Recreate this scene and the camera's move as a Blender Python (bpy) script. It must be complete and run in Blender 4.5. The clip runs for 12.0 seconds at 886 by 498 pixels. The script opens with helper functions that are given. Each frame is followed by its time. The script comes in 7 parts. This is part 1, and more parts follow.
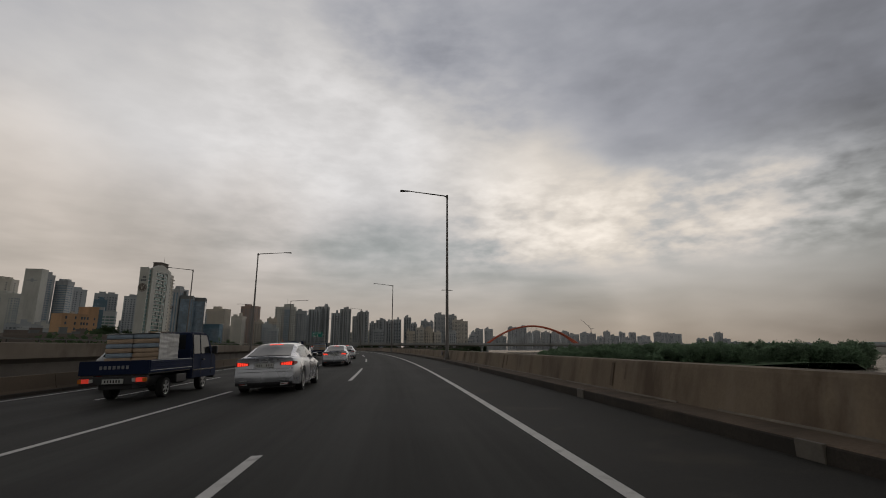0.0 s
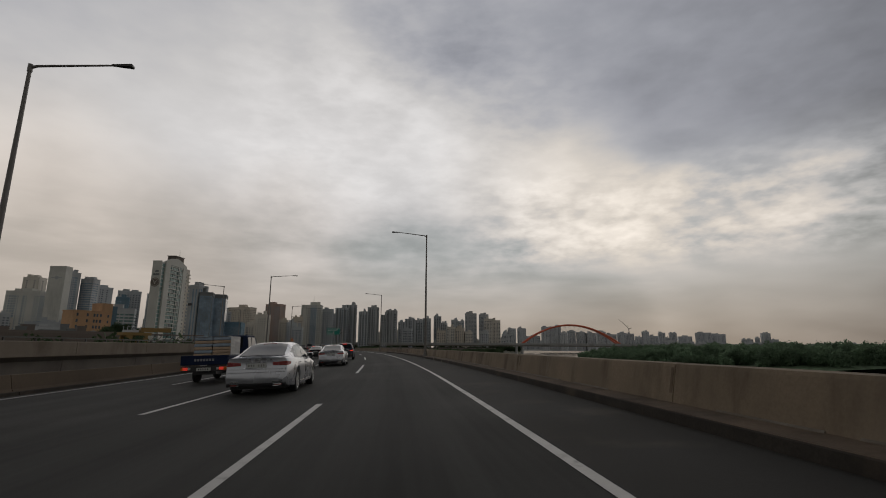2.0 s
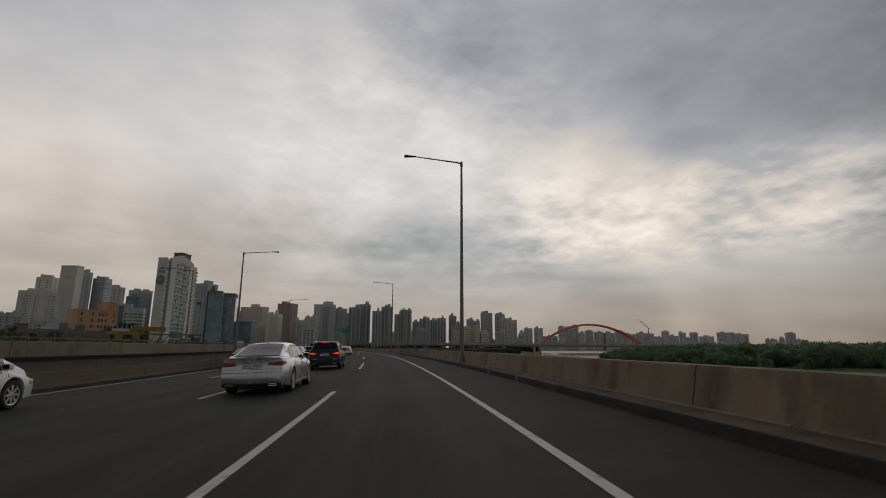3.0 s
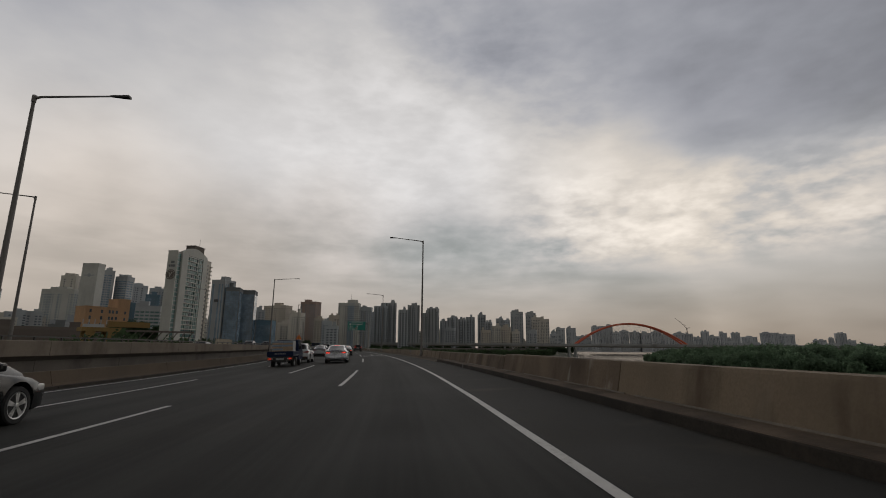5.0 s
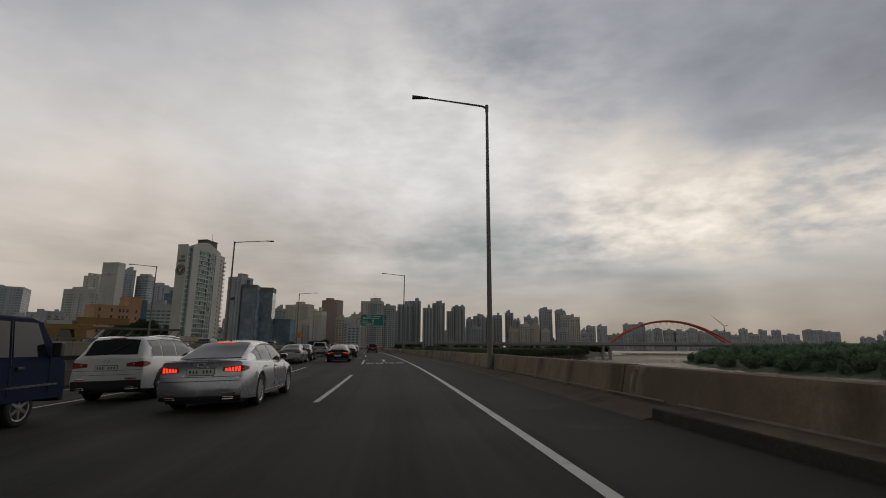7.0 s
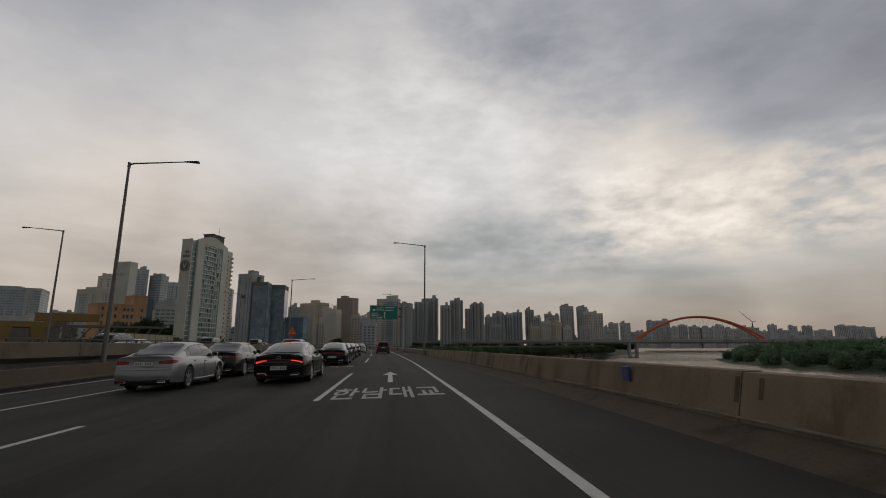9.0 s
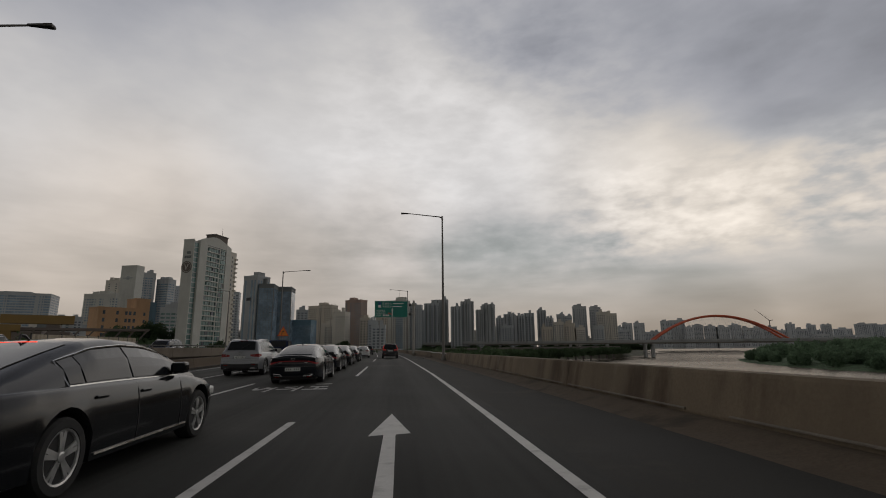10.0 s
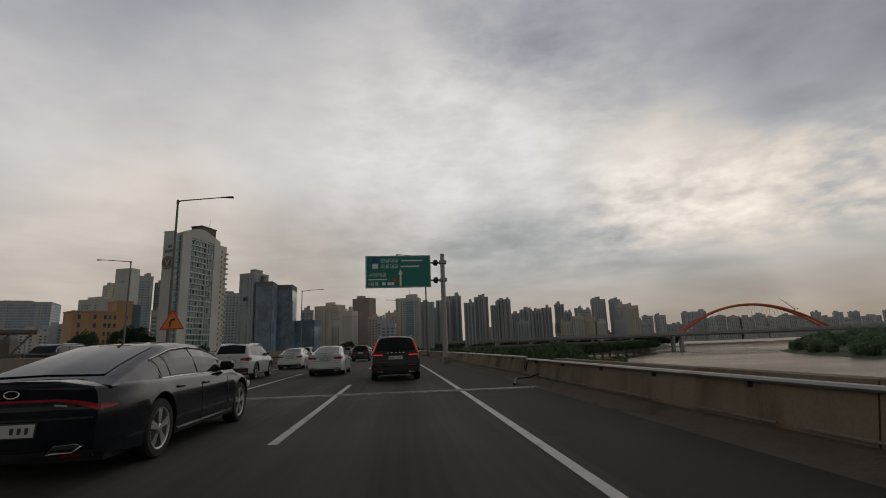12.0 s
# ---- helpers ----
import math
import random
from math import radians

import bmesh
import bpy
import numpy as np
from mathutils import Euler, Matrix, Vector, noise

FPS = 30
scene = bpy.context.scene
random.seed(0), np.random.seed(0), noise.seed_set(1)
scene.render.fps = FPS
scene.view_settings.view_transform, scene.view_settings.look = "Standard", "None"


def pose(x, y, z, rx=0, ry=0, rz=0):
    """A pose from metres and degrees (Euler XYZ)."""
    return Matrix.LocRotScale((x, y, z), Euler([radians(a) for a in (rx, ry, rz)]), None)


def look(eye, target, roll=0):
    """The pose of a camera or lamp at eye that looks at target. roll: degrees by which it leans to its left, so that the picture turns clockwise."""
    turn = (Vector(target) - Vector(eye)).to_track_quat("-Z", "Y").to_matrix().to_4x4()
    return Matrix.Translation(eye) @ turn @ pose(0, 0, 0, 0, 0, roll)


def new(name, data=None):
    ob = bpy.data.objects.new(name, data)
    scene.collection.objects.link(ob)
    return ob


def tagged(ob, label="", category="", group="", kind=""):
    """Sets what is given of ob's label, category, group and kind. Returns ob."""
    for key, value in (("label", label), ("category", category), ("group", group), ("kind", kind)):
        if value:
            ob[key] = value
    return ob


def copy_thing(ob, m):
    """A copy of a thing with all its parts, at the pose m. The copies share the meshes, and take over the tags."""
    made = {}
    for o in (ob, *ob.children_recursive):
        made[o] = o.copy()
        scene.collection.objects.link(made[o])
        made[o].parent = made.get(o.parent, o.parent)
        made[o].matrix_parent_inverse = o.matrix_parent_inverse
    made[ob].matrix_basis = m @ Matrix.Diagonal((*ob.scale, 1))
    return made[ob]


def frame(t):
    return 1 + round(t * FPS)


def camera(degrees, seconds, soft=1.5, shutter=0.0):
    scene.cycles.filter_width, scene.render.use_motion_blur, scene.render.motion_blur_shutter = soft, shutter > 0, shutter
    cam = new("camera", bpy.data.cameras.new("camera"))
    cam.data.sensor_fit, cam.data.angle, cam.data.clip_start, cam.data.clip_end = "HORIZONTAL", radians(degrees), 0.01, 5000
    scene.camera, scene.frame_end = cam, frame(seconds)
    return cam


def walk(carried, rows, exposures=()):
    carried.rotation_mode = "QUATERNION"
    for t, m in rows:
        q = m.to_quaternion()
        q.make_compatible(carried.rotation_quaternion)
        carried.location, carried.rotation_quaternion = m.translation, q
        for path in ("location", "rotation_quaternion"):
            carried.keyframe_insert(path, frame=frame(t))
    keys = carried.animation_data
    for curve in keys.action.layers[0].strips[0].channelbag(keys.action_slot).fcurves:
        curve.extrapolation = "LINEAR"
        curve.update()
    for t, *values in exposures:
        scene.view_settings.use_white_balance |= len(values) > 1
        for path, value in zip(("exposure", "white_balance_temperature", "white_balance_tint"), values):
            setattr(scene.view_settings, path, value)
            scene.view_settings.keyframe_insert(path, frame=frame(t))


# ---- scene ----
# The road's axis: heading in degrees at each 15 m, from the start of the drive.
HEADING = (6.23, 7.40, 8.58, 9.84, 11.04, 12.45, 13.66, 14.77, 16.01, 17.62, 18.67, 20.21, 21.21, 21.56, 21.72)
S0, S1 = -60, 620


def heading(s):
    if s < 0:
        return 6.23 + 0.07 * s
    if s > 210:
        return 21.72 + 0.035 * (s - 210)
    return float(np.interp(s, np.arange(15) * 15.0, HEADING))


AXIS = {}
px = py = 0.0
for i in range(0, S1 * 4):
    AXIS[i] = (px, py)
    a = radians(heading(i / 4 + 0.125))
    px, py = px - 0.25 * math.sin(a), py + 0.25 * math.cos(a)
px = py = 0.0
for i in range(0, S0 * 4, -1):
    AXIS[i] = (px, py)
    a = radians(heading(i / 4 - 0.125))
    px, py = px + 0.25 * math.sin(a), py - 0.25 * math.cos(a)


def bank(s):
    """The road's cross fall, rising to the right."""
    return float(np.interp(s, (0, 150, 205), (0.035, 0.033, -0.004)))


def at(s, l, z=0.0, flat=False):
    """The point s metres along the road's axis, l to its right, z above its surface."""
    i = math.floor(s * 4)
    f = s * 4 - i
    i = min(max(i, S0 * 4 + 2), S1 * 4 - 2)
    (ax, ay), (bx, by) = AXIS[i], AXIS[i + 1]
    h = radians(heading(s))
    return Vector((ax + (bx - ax) * f + l * math.cos(h), ay + (by - ay) * f + l * math.sin(h),
                   z + (0 if flat else bank(s) * max(-14.0, min(l, 8.0)))))


def on_road(s, l, turn=0.0, z=0.0):
    """The pose of a thing that stands on the road and faces along it."""
    p = at(s, l, z)
    return pose(p.x, p.y, p.z, 0, -math.degrees(math.atan(bank(s))), heading(s) + turn)


cam = camera(85.2, 12.0, soft=1.0)
EYE = 1.2
# seconds, metres along the road, yaw, pitch, roll
PATH = [
    (0.0, 0.00, 1.32, 11.52, -0.13),
    (0.5, 10.39, 2.12, 11.53, -0.14),
    (1.0, 20.94, 2.95, 11.49, -0.04),
    (1.5, 31.59, 3.79, 11.45, -0.10),
    (2.0, 42.20, 4.73, 11.51, -0.32),
    (2.5, 52.63, 5.43, 11.59, -0.33),
    (3.0, 62.78, 6.39, 11.53, -0.32),
    (3.5, 72.63, 7.32, 11.56, -0.34),
    (4.0, 82.17, 8.13, 11.56, -0.38),
    (4.5, 91.38, 8.84, 11.58, -0.41),
    (5.0, 100.23, 9.49, 11.54, -0.46),
    (5.5, 108.67, 10.13, 11.69, -0.47),
    (6.0, 116.62, 10.74, 11.72, -0.36),
    (6.5, 123.96, 11.55, 11.54, -0.32),
    (7.0, 130.63, 12.33, 11.46, -0.28),
    (7.5, 136.70, 12.83, 11.47, -0.20),
    (8.0, 142.42, 13.14, 11.49, -0.10),
    (8.5, 148.09, 13.51, 11.40, 0.03),
    (9.0, 154.00, 14.32, 11.29, 0.09),
    (9.5, 160.40, 14.93, 11.38, 0.21),
    (10.0, 167.49, 15.48, 11.53, 0.56),
    (10.5, 175.45, 16.09, 11.46, 0.96),
    (11.0, 184.40, 16.43, 11.40, 1.26),
    (11.5, 194.42, 16.64, 11.36, 1.57),
    (12.0, 205.59, 16.80, 11.45, 2.08),
]
rows = []
for t, s, yaw, pitch, roll in PATH:
    p = at(s, 0)
    rows.append((t, pose(p.x, p.y, EYE, 90 + pitch, roll, yaw)))
walk(cam, rows)

# ---- sky and sun ----
sky_world = bpy.data.worlds.new("overcast_sky")
scene.world = sky_world
sky_world.use_nodes = True
N, LK = sky_world.node_tree.nodes, sky_world.node_tree.links
N.clear()


def math_node(tree, op, a, b=None, c=None, clamp=False):
    n = tree.nodes.new("ShaderNodeMath")
    n.operation, n.use_clamp = op, clamp
    for i, v in enumerate((a, b, c)):
        if v is None:
            continue
        if isinstance(v, (int, float)):
            n.inputs[i].default_value = v
        else:
            tree.links.new(v, n.inputs[i])
    return n.outputs[0]


def mix_color(tree, fac, a, b, blend="MIX"):
    n = tree.nodes.new("ShaderNodeMix")
    n.data_type, n.blend_type = "RGBA", blend
    for sock, v in ((n.inputs[0], fac), (n.inputs[6], a), (n.inputs[7], b)):
        if isinstance(v, (int, float)):
            sock.default_value = v
        elif isinstance(v, tuple):
            sock.default_value = (*v, 1) if len(v) == 3 else v
        else:
            tree.links.new(v, sock)
    return n.outputs[2]


def smooth(tree, v, lo, hi, to0=0.0, to1=1.0):
    n = tree.nodes.new("ShaderNodeMapRange")
    n.interpolation_type = "SMOOTHSTEP"
    tree.links.new(v, n.inputs[0])
    for i, x in enumerate((lo, hi, to0, to1)):
        n.inputs[i + 1].default_value = x
    return n.outputs[0]


def toward(az, el):
    """The direction az degrees to the right of the world's y axis, el above the horizon."""
    a, e = radians(az), radians(el)
    return (math.sin(a) * math.cos(e), math.cos(a) * math.cos(e), math.sin(e))


SUN_AZ, SUN_EL = 26.0, 14.0
tree = sky_world.node_tree
coord = N.new("ShaderNodeTexCoord").outputs["Generated"]
sep = N.new("ShaderNodeSeparateXYZ")
LK.new(coord, sep.inputs[0])
up = math_node(tree, "MAXIMUM", sep.outputs[2], 0.0)
lift = math_node(tree, "ADD", up, 0.28)
flat = N.new("ShaderNodeCombineXYZ")
LK.new(math_node(tree, "DIVIDE", sep.outputs[0], lift), flat.inputs[0])
LK.new(math_node(tree, "DIVIDE", sep.outputs[1], lift), flat.inputs[1])


def cloud(scale, detail, rough, shift, stretch=(1, 1, 1), distortion=0.0):
    m = N.new("ShaderNodeMapping")
    m.inputs["Location"].default_value = shift
    m.inputs["Scale"].default_value = stretch
    m.inputs["Rotation"].default_value = (0, 0, radians(12))
    LK.new(flat.outputs[0], m.inputs[0])
    n = N.new("ShaderNodeTexNoise")
    n.inputs["Scale"].default_value, n.inputs["Detail"].default_value = scale, detail
    n.inputs["Roughness"].default_value, n.inputs["Distortion"].default_value = rough, distortion
    LK.new(m.outputs[0], n.inputs["Vector"])
    return n.outputs[0]


# the clouds' outlines are soft and uneven: the direction is stirred by noise before each mass is drawn
stir = N.new("ShaderNodeTexNoise")
stir.inputs["Scale"].default_value, stir.inputs["Detail"].default_value, stir.inputs["Roughness"].default_value = 3.2, 1.8, 0.4
LK.new(coord, stir.inputs["Vector"])
centred = N.new("ShaderNodeVectorMath")
centred.operation = "SUBTRACT"
LK.new(stir.outputs["Color"], centred.inputs[0])
centred.inputs[1].default_value = (0.5, 0.5, 0.5)
stirred = N.new("ShaderNodeVectorMath")
stirred.operation = "MULTIPLY_ADD"
LK.new(centred.outputs[0], stirred.inputs[0])
stirred.inputs[1].default_value = (0.24, 0.24, 0.12)
LK.new(coord, stirred.inputs[2])
ragged = N.new("ShaderNodeVectorMath")
ragged.operation = "NORMALIZE"
LK.new(stirred.outputs[0], ragged.inputs[0])


def lobe(az, el, inner, outer, even=False):
    """1 in the part of the sky round that direction, fading to 0 at outer degrees."""
    d = N.new("ShaderNodeVectorMath")
    d.operation = "DOT_PRODUCT"
    LK.new(coord if even else ragged.outputs[0], d.inputs[0])
    d.inputs[1].default_value = toward(az, el)
    return smooth(tree, d.outputs["Value"], math.cos(radians(outer)), math.cos(radians(inner)))


def fleck(scale, flatness, detail, shift, lo, hi):
    """Small cloud flecks, longer than they are high."""
    m = N.new("ShaderNodeMapping")
    m.inputs["Location"].default_value = shift
    m.inputs["Scale"].default_value = (1, 1, flatness)
    LK.new(coord, m.inputs[0])
    n = N.new("ShaderNodeTexNoise")
    n.inputs["Scale"].default_value, n.inputs["Detail"].default_value, n.inputs["Roughness"].default_value = scale, detail, 0.52
    LK.new(m.outputs[0], n.inputs["Vector"])
    return math_node(tree, "SUBTRACT", smooth(tree, n.outputs[0], lo, hi), 0.5)


big = cloud(0.9, 3, 0.5, (3.1, 1.7, 0), (1, 1.1, 1), 0.2)
mid = cloud(2.0, 3, 0.42, (7.3, 2.2, 0), (1, 1.1, 1), 0.1)
light = math_node(tree, "MULTIPLY_ADD", smooth(tree, big, 0.3, 0.7), 0.05, 0.44)
light = math_node(tree, "MULTIPLY_ADD", math_node(tree, "SUBTRACT", smooth(tree, mid, 0.3, 0.7), 0.5), 0.06, light)
# light and dark cloud masses: azimuth, elevation, core and rim in degrees, gain
for az, el, core, rim, gain in ((-22, 26, 3, 17, 0.15), (-34, 22, 2, 13, 0.06), (-12, 24, 2, 14, 0.10), (0, 20, 2, 12, 0.13), (12, 17, 2, 11, 0.16), (18, 15, 0, 10, 0.13), (28, 14, 0, 10, 0.17), (37, 12.5, 0, 11, 0.14), (5, 14, 2, 9, 0.05), (10, 22, 2, 12, 0.05), (22, 12, 1, 9, 0.05), 
                                (-41, 8, 1, 8, 0.05), (-57, 12, 2, 12, 0.06), (-52, 28, 4, 20, 0.11), (45, 12, 1, 8, 0.04)):
    light = math_node(tree, "MULTIPLY_ADD", lobe(az, el, core, rim), gain, light)
for az, el, core, rim, gain in ((14, 27, 2, 10, -0.03), (34, 28, 8, 25, -0.14), (42, 19, 3, 10, -0.03), (-8, 38, 2, 11, -0.06), (-31, 11.5, 2, 10, -0.06), (-44, 13, 2, 8, -0.03), (-10, 10, 2, 8, -0.025),
                                (8, 34, 3, 13, -0.035), (20, 28, 3, 12, -0.02), (32, 0, 6, 13, -0.10), (20, 0, 4, 10, -0.05), (46, 0, 6, 14, -0.10), (12, 2, 3, 8, -0.06), (8, 5, 2, 8, -0.03)):
    light = math_node(tree, "MULTIPLY_ADD", lobe(az, el, core, rim), gain, light)
for az, el, core, rim, gain in ((54, 20, 8, 26, -0.10), (50, 10, 4, 16, -0.06), (44, 4, 4, 17, -0.05)):
    light = math_node(tree, "MULTIPLY_ADD", lobe(az, el, core, rim, True), gain, light)
# small puffs, strongest in the belt where the low sun shines through
belt = math_node(tree, "MULTIPLY", smooth(tree, sep.outputs[2], 0.13, 0.2), smooth(tree, sep.outputs[2], 0.37, 0.26))
belt = math_node(tree, "MULTIPLY", belt, lobe(24, 13, 12, 28, True))
thin = math_node(tree, "ADD", belt, math_node(tree, "MULTIPLY", lobe(-10, 20, 6, 26, True), 0.28), clamp=True)
amount = math_node(tree, "MULTIPLY", math_node(tree, "MULTIPLY_ADD", thin, 0.2, 0.02), smooth(tree, sep.outputs[2], 0.09, 0.19, 0.25, 1.0))
light = math_node(tree, "MULTIPLY_ADD", fleck(9.0, 2.3, 4, (4.1, 0.3, 2.0), 0.3, 0.72), amount, light)
light = math_node(tree, "MULTIPLY_ADD", fleck(24.0, 2.4, 3, (1.7, 8.3, 5.0), 0.32, 0.7), math_node(tree, "MULTIPLY", amount, 0.62), light)
# broken sheets of cloud over the rest of the sky
light = math_node(tree, "MULTIPLY_ADD", fleck(5.5, 1.9, 4.5, (6.4, 2.9, 1.1), 0.34, 0.66), math_node(tree, "MULTIPLY", smooth(tree, sep.outputs[2], 0.1, 0.22), 0.05), light)
# long flat bands of cloud low over the city
bands = math_node(tree, "MULTIPLY", math_node(tree, "MULTIPLY", smooth(tree, sep.outputs[2], 0.32, 0.16), smooth(tree, sep.outputs[2], 0.03, 0.14)), math_node(tree, "MULTIPLY_ADD", lobe(36, 5, 6, 20), -0.06, 0.075))
light = math_node(tree, "MULTIPLY_ADD", fleck(4.5, 6.5, 4, (2.2, 5.1, 0.6), 0.32, 0.68), bands, light)
light = math_node(tree, "MAXIMUM", light, 0.15)
# unseen sky overhead and behind, away from the low sun, dimmed for darker ground
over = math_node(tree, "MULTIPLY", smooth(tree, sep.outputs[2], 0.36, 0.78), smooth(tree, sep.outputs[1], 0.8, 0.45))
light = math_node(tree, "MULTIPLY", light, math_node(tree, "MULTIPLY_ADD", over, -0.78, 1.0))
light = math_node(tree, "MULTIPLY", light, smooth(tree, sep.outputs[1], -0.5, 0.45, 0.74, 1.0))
tone = mix_color(tree, smooth(tree, sep.outputs[2], 0.18, 0.42), (0.945, 1.0, 0.985), (0.955, 0.98, 1.095))
tone = mix_color(tree, smooth(tree, light, 0.28, 0.6), tone, (1.02, 0.994, 0.985))
low = smooth(tree, sep.outputs[2], 0.2, 0.01)
tone = mix_color(tree, low, tone, (1.11, 0.96, 0.82))
lit = math_node(tree, "MULTIPLY", lobe(27, 10, 2, 36, True), smooth(tree, light, 0.42, 0.66))
tone = mix_color(tree, smooth(tree, sep.outputs[1], 0.2, -0.4), tone, (1.035, 1.0, 0.945))
tone = mix_color(tree, lit, tone, (1.08, 0.986, 0.88))
tone = mix_color(tree, math_node(tree, "MULTIPLY", lobe(40, 3, 5, 22, True), 0.35), tone, (1.05, 0.975, 0.915))
tone = mix_color(tree, math_node(tree, "MULTIPLY", lobe(-46, 4, 4, 24), 0.8), tone, (1.1, 0.96, 0.83))
tone = mix_color(tree, math_node(tree, "MULTIPLY", lobe(-26, 6, 2, 17), 0.55), tone, (1.085, 0.965, 0.865))
light = math_node(tree, "MULTIPLY", light, smooth(tree, sep.outputs[2], 0.0, 0.14, 0.74, 1.0))
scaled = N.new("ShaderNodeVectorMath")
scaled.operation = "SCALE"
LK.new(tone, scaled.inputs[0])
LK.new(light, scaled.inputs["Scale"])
clear = N.new("ShaderNodeTexSky")
clear.sky_type, clear.sun_disc = "NISHITA", False
clear.sun_elevation, clear.sun_rotation = radians(SUN_EL), radians(SUN_AZ)
sky_back, cloud_back = N.new("ShaderNodeBackground"), N.new("ShaderNodeBackground")
LK.new(clear.outputs[0], sky_back.inputs[0])
sky_back.inputs[1].default_value = 0.05
LK.new(scaled.outputs[0], cloud_back.inputs[0])
cloud_back.inputs[1].default_value = 1.0
both = N.new("ShaderNodeMixShader")
both.inputs[0].default_value = 0.985
LK.new(sky_back.outputs[0], both.inputs[1])
LK.new(cloud_back.outputs[0], both.inputs[2])
LK.new(both.outputs[0], N.new("ShaderNodeOutputWorld").inputs[0])

sun = new("sun", bpy.data.lights.new("sun", "SUN"))
sun.data.energy, sun.data.angle, sun.data.color = 0.42, radians(90), (1.0, 0.93, 0.84)
sun.matrix_basis = look((0, 0, 0), [-c for c in toward(SUN_AZ, SUN_EL + 8)])

# ---- materials ----
def surface(name, color, rough=0.7, metal=0.0, vary=0.12, scale=1.0, grain=12.0, bump=0.0, dirt=None, dirt_amount=0.0,
            dirt_scale=0.35, streak=1.0, coat=0.0, spec=0.5, random_tint=0.0, local=False, bloom=None):
    """A painted, cast or grown surface: two scales of variation, fine relief, and dirt with a shape of its own."""
    m = bpy.data.materials.new(name)
    m.use_nodes = True
    t = m.node_tree
    b = t.nodes["Principled BSDF"]
    if local:
        where = t.nodes.new("ShaderNodeTexCoord").outputs["Object"]
    else:
        where = t.nodes.new("ShaderNodeNewGeometry").outputs["Position"]
    stretch = t.nodes.new("ShaderNodeMapping")
    stretch.inputs["Scale"].default_value = (1, 1, 1 / streak)
    t.links.new(where, stretch.inputs[0])

    def noise_at(sc, detail, vec):
        n = t.nodes.new("ShaderNodeTexNoise")
        n.inputs["Scale"].default_value, n.inputs["Detail"].default_value = sc, detail
        n.inputs["Roughness"].default_value = 0.6
        t.links.new(vec, n.inputs["Vector"])
        return n.outputs[0]

    coarse, small = noise_at(scale, 4, where), noise_at(grain, 3, where)
    dark = tuple(c * (1 - vary) for c in color)
    lite = tuple(min(1, c * (1 + vary)) for c in color)
    col = mix_color(t, smooth(t, coarse, 0.3, 0.7), dark, lite)
    col = mix_color(t, smooth(t, small, 0.3, 0.75, 0, 0.5), col, tuple(c * (1 - 1.3 * vary) for c in color))
    if dirt:
        spots = noise_at(dirt_scale, 6, stretch.outputs[0])
        col = mix_color(t, smooth(t, spots, 0.62 - 0.3 * dirt_amount, 0.78 - 0.2 * dirt_amount, 0, 0.85), col, dirt)
    if bloom:
        pale, patch = noise_at(1.1, 6, stretch.outputs[0]), noise_at(0.16, 2, where)
        spread = math_node(t, "MULTIPLY", smooth(t, pale, 0.54, 0.68), smooth(t, patch, 0.46, 0.56, 0.15, 0.85))
        col = mix_color(t, spread, col, bloom)
    if random_tint:
        r = t.nodes.new("ShaderNodeObjectInfo").outputs["Random"]
        shade = math_node(t, "MULTIPLY_ADD", r, 2 * random_tint, 1 - random_tint)
        n = t.nodes.new("ShaderNodeVectorMath")
        n.operation = "SCALE"
        t.links.new(col, n.inputs[0])
        t.links.new(shade, n.inputs["Scale"])
        col = n.outputs[0]
    t.links.new(col, b.inputs["Base Color"])
    b.inputs["Metallic"].default_value = metal
    t.links.new(smooth(t, coarse, 0.2, 0.8, max(0.02, rough - 0.08), min(1, rough + 0.08)), b.inputs["Roughness"])
    b.inputs["Coat Weight"].default_value = coat
    b.inputs["Coat Roughness"].default_value = 0.06
    b.inputs["Specular IOR Level"].default_value = spec
    if bump:
        n = t.nodes.new("ShaderNodeBump")
        n.inputs["Strength"].default_value, n.inputs["Distance"].default_value = 0.6, bump
        t.links.new(small, n.inputs["Height"])
        t.links.new(n.outputs[0], b.inputs["Normal"])
    return m


def glowing(name, color, strength):
    m = bpy.data.materials.new(name)
    m.use_nodes = True
    b = m.node_tree.nodes["Principled BSDF"]
    b.inputs["Base Color"].default_value = (*color, 1)
    b.inputs["Emission Color"].default_value = (*color, 1)
    b.inputs["Emission Strength"].default_value = strength
    b.inputs["Roughness"].default_value = 0.45
    return m


